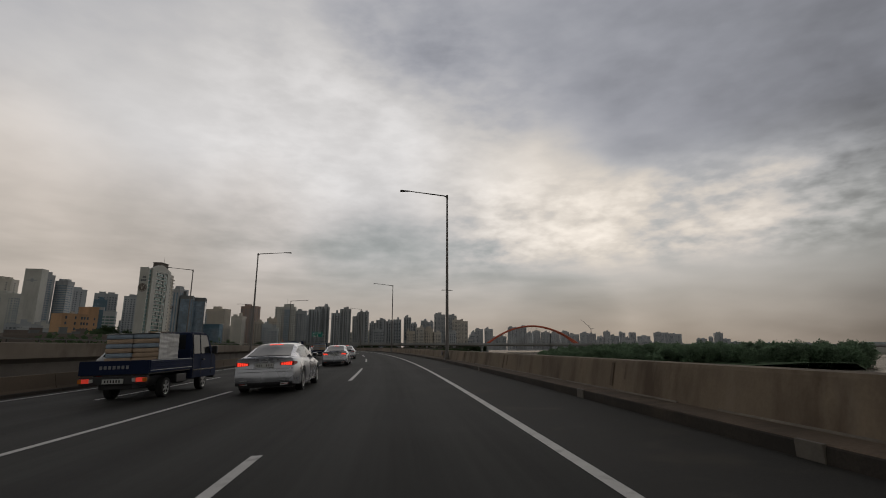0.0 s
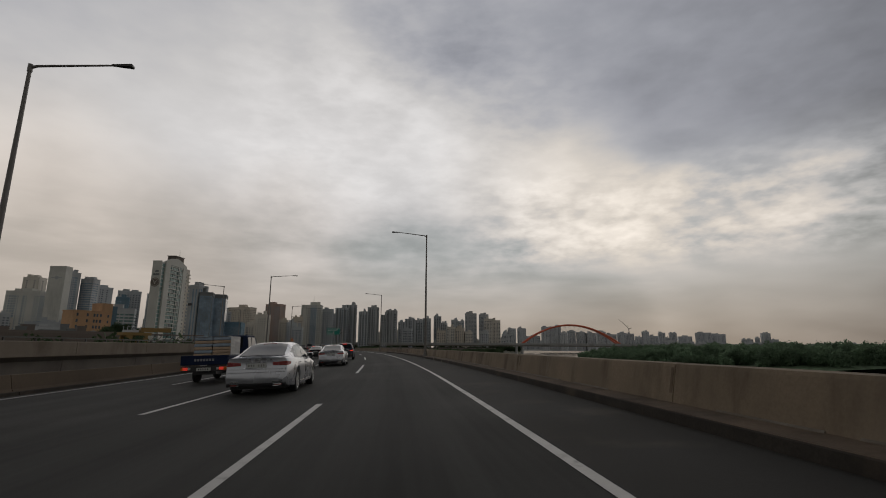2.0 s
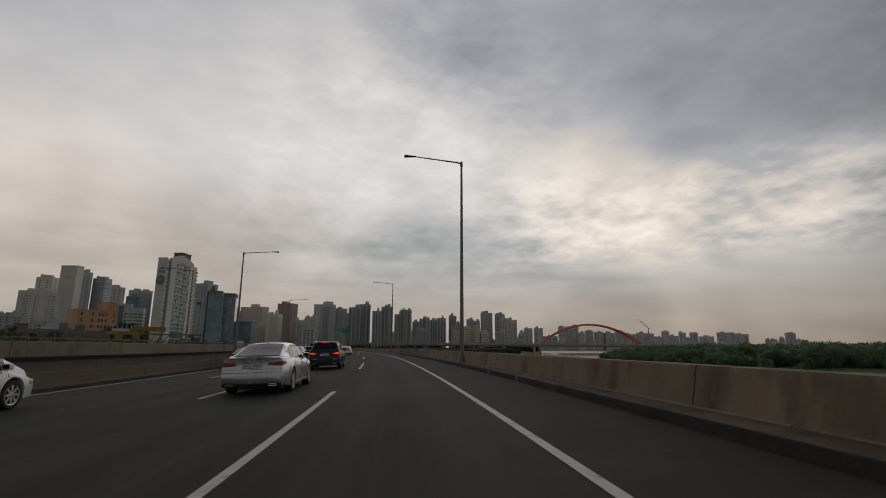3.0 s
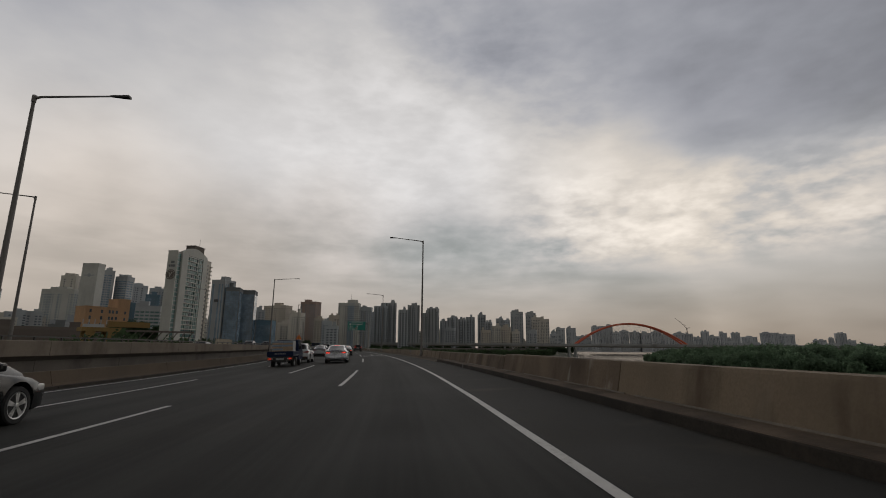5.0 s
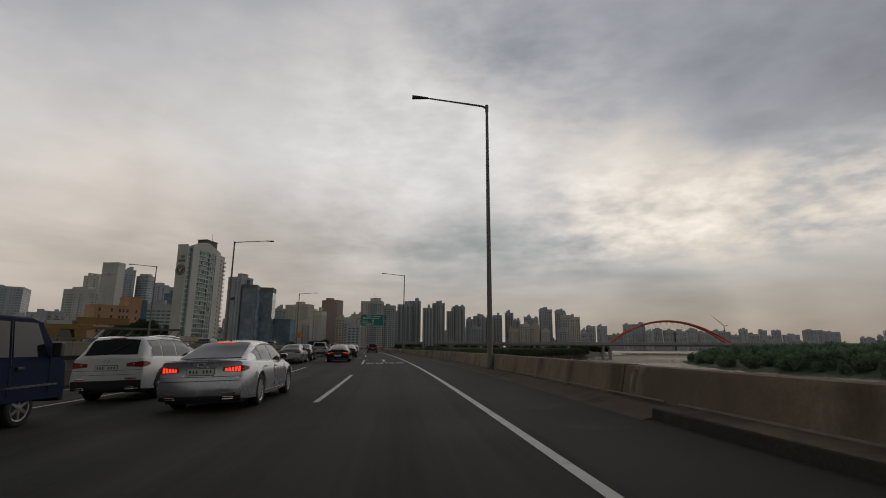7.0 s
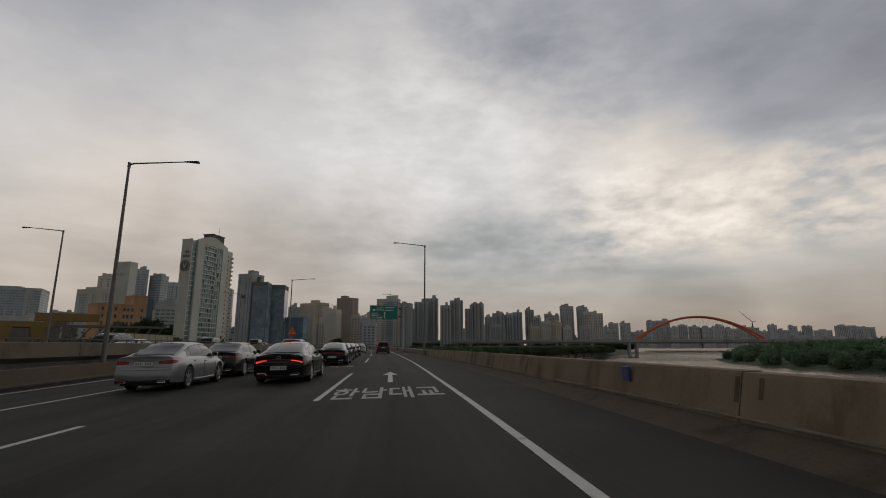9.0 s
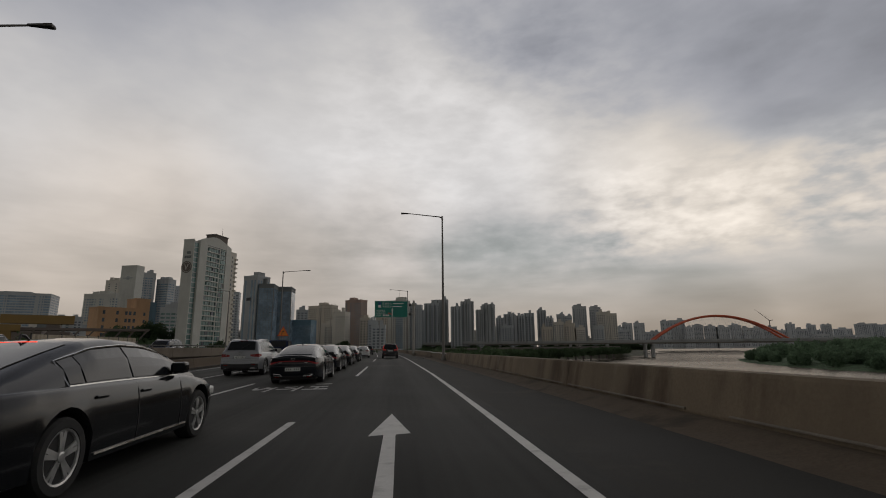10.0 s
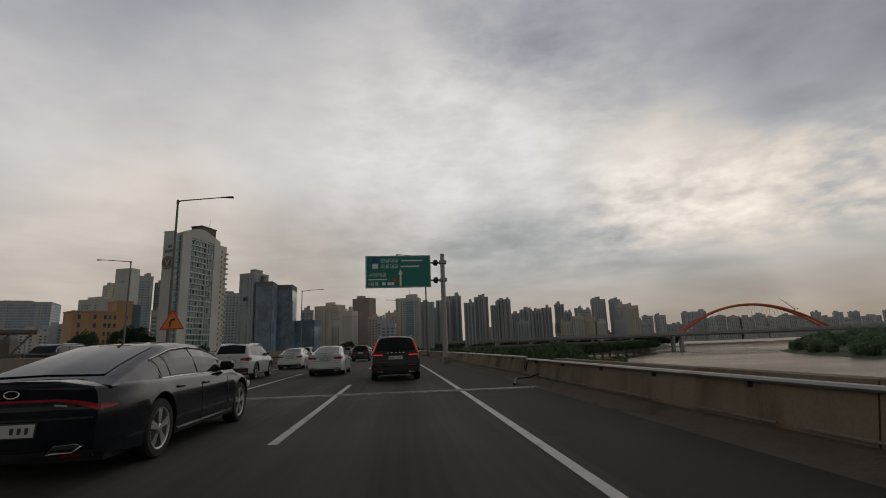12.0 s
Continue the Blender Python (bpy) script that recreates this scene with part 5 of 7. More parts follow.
# Lower blocks that fill the gaps between the towers.
fill = random.Random(33)
for k in range(34):
    x, y = -395 + k * 13.5 + fill.uniform(-5, 5), 1010 + fill.uniform(-60, 190)
    block(x, y, fill.uniform(13, 24), fill.uniform(20, 42), fill.uniform(-6, 16), 13, fill.choice((F_GREY, F_CREAM, F_BEIGE, F_HAZE, F_COOL)), PANE, 3.6, 3.0, (0.6, 0.5), roof_boxes=1, label="lower city block between the towers")
for k in range(22):
    x, y = -640 + k * 15 + fill.uniform(-6, 6), 560 + k * 9 + fill.uniform(-30, 30)
    block(x, y, fill.uniform(12, 24), fill.uniform(18, 50), fill.uniform(20, 50), 12, fill.choice((F_GREY, F_CREAM, F_WHITE, F_COOL, F_SLATE)), PANE, 3.4, 3.0, (0.6, 0.5), roof_boxes=1, label="low city block on the hillside")

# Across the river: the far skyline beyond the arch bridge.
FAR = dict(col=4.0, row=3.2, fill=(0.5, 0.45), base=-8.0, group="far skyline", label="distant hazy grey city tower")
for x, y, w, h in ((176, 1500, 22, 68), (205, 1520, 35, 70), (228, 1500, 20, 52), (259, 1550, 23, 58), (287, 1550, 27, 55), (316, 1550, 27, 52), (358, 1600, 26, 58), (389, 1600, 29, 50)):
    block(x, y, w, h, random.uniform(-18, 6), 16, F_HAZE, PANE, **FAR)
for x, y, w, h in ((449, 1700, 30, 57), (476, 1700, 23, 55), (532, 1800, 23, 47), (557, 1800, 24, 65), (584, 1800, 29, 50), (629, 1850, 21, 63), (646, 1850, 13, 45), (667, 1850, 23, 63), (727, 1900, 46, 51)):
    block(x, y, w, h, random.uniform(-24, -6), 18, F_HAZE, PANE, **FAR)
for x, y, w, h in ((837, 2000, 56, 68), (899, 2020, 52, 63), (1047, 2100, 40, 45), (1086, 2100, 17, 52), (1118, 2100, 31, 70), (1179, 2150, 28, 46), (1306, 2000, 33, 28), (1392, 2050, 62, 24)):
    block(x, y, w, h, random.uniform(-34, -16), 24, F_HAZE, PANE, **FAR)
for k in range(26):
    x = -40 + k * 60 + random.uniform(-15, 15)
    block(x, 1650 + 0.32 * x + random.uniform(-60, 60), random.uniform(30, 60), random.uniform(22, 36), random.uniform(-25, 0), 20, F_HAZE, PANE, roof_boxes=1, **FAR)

# Distant hills.
for cx, cy, sx, hgt in ((1900, 3300, 900, 45), (2900, 3200, 900, 60), (-1500, 2600, 900, 90), (-1100, 1100, 420, 95)):
    hill_v, hill_f, n = [], [], 40
    for j in range(9):
        for i in range(n + 1):
            u = i / n * 2 - 1
            e = hgt * math.exp(-3.2 * u * u) * (0.75 + 0.35 * noise.noise((u * 4 + cx, j * 0.2, 0))) * math.sin(math.pi * j / 8 * 0.5)
            hill_v.append((cx + u * sx, cy - 200 + j * 60 + 25 * noise.noise((u * 5, j, cx)), -9 + e))
    hill_f = [(j * (n + 1) + i, j * (n + 1) + i + 1, (j + 1) * (n + 1) + i + 1, (j + 1) * (n + 1) + i) for j in range(8) for i in range(n)]
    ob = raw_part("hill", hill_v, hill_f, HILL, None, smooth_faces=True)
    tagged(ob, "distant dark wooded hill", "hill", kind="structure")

# Tower crane on the far bank.
crane = thing("tower_crane", pose(470, 1690, 49, 0, 0, 20), "tower crane with a raised jib on a far roof", "crane")
part("mast", boxed(-0.8, 0.8, -0.8, 0.8, 0, 16), DARK_STEEL, crane)
part("jib", tube([(1, 0, 15), (-38, 0, 46)], [0.9, 0.35], 4), DARK_STEEL, crane)
part("counter_jib", tube([(-1, 0, 15), (11, 0, 17)], [0.9, 0.9], 4), DARK_STEEL, crane)
part("stay", tube([(0, 0, 22), (-30, 0, 40)], [0.2, 0.2], 4), DARK_STEEL, crane)

# ---- arch bridge ----
BR = thing("arch_bridge", pose(60, 895, 0, 0, 0, 3.2), "girder bridge with a red steel double arch over the river", "bridge")
SPAN, RISE, DECK = 165.0, 32.0, 7.5
v, f = quad_boxes([(-620, 1350, -10, 10, DECK - 2.6, DECK)])
raw_part("deck", v, f, BRIDGE_CONCRETE, BR, "pale grey concrete deck")
for yy in (-10.5, 10.5):
    v, f = quad_boxes([(-620, 1350, yy - 0.5, yy + 0.5, DECK - 0.6, DECK + 1.0)])
    raw_part("deck_parapet", v, f, BRIDGE_CONCRETE, BR)
v, f = quad_boxes([(-620, 1350, -7.5, 7.5, DECK - 4.4, DECK - 2.6)])
raw_part("girder", v, f, CONCRETE, BR)
for side in (-1, 1):
    pts, rad = [], []
    for k in range(41):
        u = k / 40
        z = DECK + RISE * (1 - (2 * u - 1) ** 2)
        lean = 9.0 - 6.6 * (1 - (2 * u - 1) ** 2)
        pts.append((u * SPAN, side * lean, z))
        rad.append(1.5)
    part("arch_rib", tube(pts, rad, 8), RED_STEEL, BR, "red painted steel arch rib", smooth_faces=True)
for k in range(3, 18):
    u = k / 20
    z = DECK + RISE * (1 - (2 * u - 1) ** 2)
    lean = 9.0 - 6.6 * (1 - (2 * u - 1) ** 2)
    if 4 < k < 17:
        part("cross_brace", tube([(u * SPAN, -lean, z), (u * SPAN, lean, z)], [0.7, 0.7], 6), RED_STEEL, BR)
    for side in (-1, 1):
        for shift in (-9, 9):
            part("hanger", tube([(u * SPAN, side * lean, z), (u * SPAN + shift, side * 9.4, DECK)], [0.14, 0.14], 4), STEEL, BR)
for x in [-560 + 50 * k for k in range(12)] + [0, SPAN] + [SPAN + 55 * k for k in range(1, 21)]:
    for yy in (-6, 6):
        part("pier", tube([(x, yy, DECK - 5.6), (x, yy, -10), (x, yy, -17.5)], [1.6, 1.6, 1.6], 12), BRIDGE_CONCRETE, BR, smooth_faces=True)
    part("pier_cap", boxed(x - 1.8, x + 1.8, -9, 9, DECK - 6.6, DECK - 4.3, bevel=0.2), BRIDGE_CONCRETE, BR)
for k in range(44):
    x = -560 + k * 42
    part("lamp_post", tube([(x, -10.5, DECK + 1), (x, -10.5, DECK + 10)], [0.12, 0.08], 5), POLE_PAINT, BR)

# The riverside viaduct ahead, low over the bank.
VD = thing("riverside_viaduct", Matrix(), "low grey concrete viaduct along the river bank", "viaduct")
line = [Vector((-118, 470, 0)), Vector((-96, 560, 0)), Vector((-62, 660, 0)), Vector((-30, 760, 0)), Vector((10, 860, 0))]
for a, b in zip(line, line[1:]):
    side = (b - a).normalized().cross(Vector((0, 0, 1)))
    vs, fs = [], []
    for q in (a, b):
        for l, z in ((5, 0.2), (5, 1.0), (4.7, 1.0), (4.7, 0.2), (-4.7, 0.2), (-4.7, 1.0), (-5, 1.0), (-5, 0.2), (-4, -1.8), (4, -1.8)):
            vs.append(q + side * l + Vector((0, 0, z - 0.4)))
    fs = [(k, (k + 1) % 10, 10 + (k + 1) % 10, 10 + k) for k in range(10)]
    raw_part("deck", vs, fs, DARK_CONCRETE, VD)
    for k in range(4):
        q = a.lerp(b, (k + 0.5) / 4)
        part("pier", tube([(q.x, q.y, -2), (q.x, q.y, -17)], [1.3, 1.3], 10), DARK_CONCRETE, VD)


# ---- trees ----
def foliage(name, crowns, leaf, seed, per_m=1.0):
    """Many small leaf sprays, scattered through crowns given as centre and radii."""
    rnd = np.random.RandomState(seed)
    vs, fs = [], []
    for cx, cy, cz, rx, rz in crowns:
        n = int(per_m * 36 * rx * max(rx, rz) ** 0.8)
        p = rnd.normal(size=(n, 3))
        p /= np.linalg.norm(p, axis=1)[:, None]
        r = rnd.uniform(0.55, 1.05, n) ** 0.6
        lump = np.array([0.78 + 0.45 * noise.noise((q[0] * 1.9 + cx, q[1] * 1.9 + cy, q[2] * 1.9)) for q in p])
        c = p * (r * lump)[:, None] * np.array((rx, rx, rz)) + np.array((cx, cy, cz))
        a = rnd.normal(size=(n, 3))
        a /= np.linalg.norm(a, axis=1)[:, None]
        b = np.cross(a, rnd.normal(size=(n, 3)))
        b /= np.linalg.norm(b, axis=1)[:, None]
        s = rnd.uniform(0.5, 1.3, n)[:, None] * leaf
        base = len(vs)
        for q, u, w in zip(c, a * s, b * s * 0.7):
            vs += [q - u, q + w * 0.8, q + u, q - w]
        fs += [(base + 4 * i, base + 4 * i + 1, base + 4 * i + 2, base + 4 * i + 3) for i in range(n)]
    return vs, fs


rnd = random.Random(5)
crowns = []
trunks = bmesh.new()


def island_edge(y):
    return float(np.interp(y, (380, 450, 515, 583, 680, 766, 860), (210, 150, 118, 108, 112, 128, 190)))


for k in range(680):
    y = rnd.uniform(400, 860) if k < 430 else rnd.uniform(392, 520)
    x = island_edge(y) + (rnd.random() ** 1.5) * 480 + 4 if k < 430 else island_edge(y) + 4 + rnd.random() * 500
    if (y > 780 and x < 150) or math.atan2(x, y) > radians(39.2):
        continue
    rz = rnd.uniform(4.5, 7.5) * float(np.interp(x - island_edge(y), (0, 30, 120), (0.55, 1.0, 1.25)))
    crowns.append((x, y, WATER_Z + 0.5 + rz * 1.25, rz * rnd.uniform(1.05, 1.5), rz * 1.35))
    if k % 3 == 0:
        tube([(x, y, WATER_Z - 1), (x + rnd.uniform(-0.5, 0.5), y, WATER_Z + rz)], [0.3, 0.15], 5, bm=trunks)
vs, fs = foliage("island", crowns, 0.75, 3, 1.0)
tagged(raw_part("island_woods", vs, fs, LEAF), "dense green willow woods on a river island", "woods", kind="stuff")
tagged(mesh_object("island_trunks", trunks, BARK), "thin tree trunks in the island woods", "woods", kind="stuff")
iv, iff = [], []
for j in range(25):
    y = 380 + j * 20
    e = island_edge(y)
    for i, (dx, z) in enumerate(((-10, -1.2), (-2, 0.1), (14, 3.0), (60, 5.5), (0.97, 5.0), (1.0, -1.5))):
        x = e + dx if dx > 1.5 or dx < 0 else max(e + 90.0, y * math.tan(radians(39.4))) * dx
        iv.append((x, y, WATER_Z + z + 0.3 * noise.noise((dx, y * 0.1, 0))))
iff = [(j * 6 + i, j * 6 + i + 1, (j + 1) * 6 + i + 1, (j + 1) * 6 + i) for j in range(24) for i in range(5)]
tagged(raw_part("island_ground", iv, iff, UNDERGROWTH), "low grassy river island", "island", kind="structure")

crowns = []
for k in range(170):
    y = rnd.uniform(240, 900)
    x = shore(y) - rnd.uniform(4, 60)
    rz = rnd.uniform(2.2, 4.2)
    crowns.append((x, y, -6.5 + rz, rz * 1.2, rz))
vs, fs = foliage("bank", crowns, 0.6, 8, 0.6)
tagged(raw_part("bank_shrubs", vs, fs, LEAF_DARK), "dark shrubs and low trees along the river bank", "shrubs", kind="stuff")


# Bank trees; those riverward also stand in for their dark reflection in the water.
crowns = []
for k in range(230):
    u = rnd.random()
    q = np.array((-112.0, 450.0)) * (1 - u) + np.array((14.0, 850.0)) * u
    rz = rnd.uniform(2.4, 3.9)
    crowns.append((q[0] + rnd.uniform(-2, 16), q[1] + rnd.uniform(-10, 10), -8.6 + rz * 1.15, rz * 1.5, rz * 1.15))
vs, fs = foliage("bankside", crowns, 0.8, 23, 0.5)
tagged(raw_part("bank_trees", vs, fs, LEAF_DARK), "dark low trees under the riverside viaduct", "trees", kind="stuff")

crowns = []
for k in range(150):
    x = rnd.uniform(-345, 60)
    rz = rnd.uniform(3.0, 5.5)
    crowns.append((x, 838 + 0.22 * (x + 345) + rnd.uniform(-14, 14), -6.3 + rz * 1.1, rz * 1.5, rz))
vs, fs = foliage("belt", crowns, 1.1, 17, 0.35)
tagged(raw_part("tree_belt", vs, fs, LEAF_DARK), "belt of dark trees at the foot of the apartment towers", "trees", kind="stuff")

crowns = []
for k in range(150):
    q = at(rnd.uniform(60, 330), -rnd.uniform(33, 62), 0, True)
    rz = rnd.uniform(2.2, 4.6)
    crowns.append((q.x, q.y, -5.8 + rz * rnd.uniform(0.9, 1.25), rz * 1.15, rz))
vs, fs = foliage("verge", crowns, 0.45, 14, 0.7)
tagged(raw_part("verge_shrubs", vs, fs, LEAF_DARK), "dark trees and shrubs below the opposite deck", "shrubs", kind="stuff")


def broad_tree(x, y, h, r, seed, leaf=0.5, base=LAND_Z):
    tree_ob = thing("tree", pose(x, y, base), "broad dark green tree with a dense uneven crown", "tree", "street trees")
    rr = random.Random(seed)
    bm = tube([(0, 0, -0.3), (0.1, 0, h * 0.25), (0.1, 0.1, h * 0.55)], [0.35, 0.26, 0.14], 8)
    for k in range(5):
        a = k * 1.3
        tube([(0.1, 0, h * (0.25 + 0.05 * k)), (math.cos(a) * r * 0.5, math.sin(a) * r * 0.5, h * (0.5 + 0.06 * k))], [0.14, 0.05], 6, bm=bm)
    part("trunk", bm, BARK, tree_ob)
    cs = [(rr.uniform(-0.5, 0.5) * r, rr.uniform(-0.5, 0.5) * r, h * rr.uniform(0.45, 0.82), r * rr.uniform(0.45, 0.65), h * rr.uniform(0.16, 0.26)) for k in range(9)]
    vv, ff = foliage("crown", cs, leaf, seed, 0.9)
    raw_part("crown", vv, ff, LEAF_DARK, tree_ob)
    return tree_ob


for k, (x, y, h, r) in enumerate(((-268, 360, 21, 8), (-258, 352, 20, 8), (-250, 350, 17, 7), (-300, 404, 24, 10), (-292, 411, 26, 10), (-284, 416, 24, 9), (-214, 372, 12, 5), (-198, 388, 11, 5), (-180, 400, 11, 5), (-168, 420, 12, 5), (-300, 345, 14, 6))):
    broad_tree(x, y, h, r, 40 + k)

# ---- vehicles ----
def car_paint(name, color, metal=0.25, rough=0.32, coat=0.35, spec=0.4):
    return surface(name, color, rough, metal, vary=0.05, scale=0.9, grain=70, coat=coat, spec=spec, dirt=tuple(c * 0.8 + 0.012 for c in color), dirt_amount=0.12, dirt_scale=1.2, local=True)


P_WHITE = car_paint("white_car_paint", (0.5, 0.51, 0.52), 0.0, 0.3, 0.6)
P_PEARL = car_paint("pearl_white_car_paint", (0.39, 0.4, 0.43), 0.65, 0.26, 0.5)
P_SILVER = car_paint("silver_car_paint", (0.23, 0.235, 0.25), 0.5, 0.34)
P_BLACK = car_paint("black_car_paint", (0.008, 0.009, 0.0105), 0.0, 0.14, 0.2, 0.2)
P_DARK = car_paint("dark_grey_car_paint", (0.009, 0.011, 0.015), 0.0, 0.14, 0.2, 0.22)
P_BLUE = surface("dark_blue_truck_paint", (0.014, 0.022, 0.052), 0.6, vary=0.08, scale=1.2, grain=60, spec=0.05, dirt=(0.025, 0.03, 0.06), dirt_amount=0.2, dirt_scale=1.5, local=True)
P_NAVY = car_paint("navy_car_paint", (0.018, 0.024, 0.045), 0.0, 0.38, 0.08, 0.2)
CAR_GLASS = surface("tinted_car_glass", (0.01, 0.012, 0.015), 0.07, vary=0.2, scale=2, grain=9, spec=0.3)
TYRE = surface("tyre_rubber", (0.016, 0.016, 0.016), 0.85, vary=0.2, scale=5, grain=40, dirt=(0.05, 0.045, 0.04), dirt_amount=0.2, dirt_scale=4, local=True)
ALLOY = surface("alloy_rim", (0.5, 0.5, 0.5), 0.35, 0.8, vary=0.12, scale=5, grain=30, local=True)
CHROME = surface("chrome_trim", (0.62, 0.62, 0.62), 0.18, 1.0, vary=0.05, scale=6, grain=30, local=True)
RED_LENS = surface("red_lamp_lens", (0.2, 0.01, 0.009), 0.28, vary=0.15, scale=6, grain=40, coat=0.15, spec=0.25, local=True)
AMBER = surface("amber_lamp_lens", (0.5, 0.15, 0.02), 0.2, vary=0.1, scale=6, grain=40, local=True)
LAMP_WHITE = surface("clear_lamp_lens", (0.5, 0.5, 0.48), 0.15, vary=0.1, scale=6, grain=40, local=True)
PLATE_DULL = surface("dull_white_sheet_metal", (0.3, 0.295, 0.28), 0.55, vary=0.15, scale=1.2, grain=30, dirt=(0.18, 0.17, 0.15), dirt_amount=0.35, dirt_scale=1.5, local=True)
PLATE = surface("number_plate", (0.44, 0.45, 0.435), 0.4, vary=0.05, scale=6, grain=40, local=True)
RED_ON = glowing("lit_brake_lamp", (1.0, 0.045, 0.02), 1.25)
RED_DIM = glowing("lit_tail_lamp", (0.75, 0.05, 0.03), 0.34)
RED_LOW = glowing("dim_light_bar", (0.2, 0.008, 0.01), 0.1)


BULGE = 0.085


def grid_mesh(fn, us, vs, thick=None):
    """A curved patch fn(u, v), with a thickness along the given vector."""
    bm = bmesh.new()
    rows = [[bm.verts.new(fn(u, v)) for v in vs] for u in us]
    fs = []
    for i in range(len(us) - 1):
        for j in range(len(vs) - 1):
            fs.append(bm.faces.new((rows[i][j], rows[i + 1][j], rows[i + 1][j + 1], rows[i][j + 1])))
    if thick is not None:
        r = bmesh.ops.extrude_face_region(bm, geom=fs)
        bmesh.ops.translate(bm, vec=thick, verts=[g for g in r["geom"] if isinstance(g, bmesh.types.BMVert)])
    bmesh.ops.recalc_face_normals(bm, faces=bm.faces)
    return bm


def lathe(profile, sides=28):
    """A round body about the local x axis from (x, radius) pairs."""
    bm = bmesh.new()
    rings = [[bm.verts.new((x, r * math.cos(k * math.tau / sides), r * math.sin(k * math.tau / sides))) for k in range(sides)] for x, r in profile]
    for a, b in zip(rings, rings[1:]):
        for k in range(sides):
            bm.faces.new((a[k], a[(k + 1) % sides], b[(k + 1) % sides], b[k]))
    bm.faces.new(rings[0])
    bm.faces.new(rings[-1][::-1])
    bmesh.ops.recalc_face_normals(bm, faces=bm.faces)
    return bm


WHEEL_MESHES = {}


def wheel(parent, x, y, r, side, spokes=5, wide=0.23, double=False):
    """One wheel: a tyre, a rim with spokes, and a hub."""
    key = (round(r, 3), spokes, double)
    hub = thing("wheel", pose(x, y, r, 0, 0, 0 if side > 0 else 180), "", "")
    hub.parent = parent
    if key not in WHEEL_MESHES:
        h = wide / 2
        tyre = part("tyre", lathe([(-h, r * 0.72), (-h, r * 0.93), (-h * 0.75, r), (h * 0.75, r), (h, r * 0.93), (h, r * 0.73), (h * 0.75, r * 0.70)]), TYRE, hub, smooth_faces=False)
        bm = lathe([(-h * 0.5, r * 0.2), (-h * 0.4, r * 0.69), (h * 0.85, r * 0.72), (h * 0.95, r * 0.71), (h * 0.9, r * 0.655), (h * 0.1, r * 0.6), (h * 0.05, r * 0.2)])
        well = part("rim", bm, ALLOY, hub)
        disc = part("brake_disc", lathe([(h * 0.08, r * 0.57), (h * 0.14, r * 0.57), (h * 0.14, r * 0.1), (h * 0.16, 0.02)], 20), DARK_STEEL, hub)
        bm = bmesh.new()
        for k in range(spokes):
            for tilt in ((-0.13, 0.13) if double else (0.0,)):
                a = k * math.tau / spokes
                m = Matrix.Rotation(a, 4, "X") @ Matrix.Rotation(tilt, 4, "X")
                wd = r * (0.062 if double else 0.085)
                box(bm, h * 0.55, h * 0.86, -wd, wd, r * 0.08, r * 0.69, m=m)
        spoke = part("spoke_star", bm, ALLOY, hub)
        cap = part("hub_cap", lathe([(h * 0.5, r * 0.16), (h * 0.92, r * 0.14), (h * 0.96, r * 0.09)], 16), ALLOY, hub)
        WHEEL_MESHES[key] = [(o.name.split(".")[0], o.data) for o in (tyre, well, disc, spoke, cap)]
    else:
        for name, data in WHEEL_MESHES[key]:
            o = new(name, data)
            o.parent = hub
    return hub


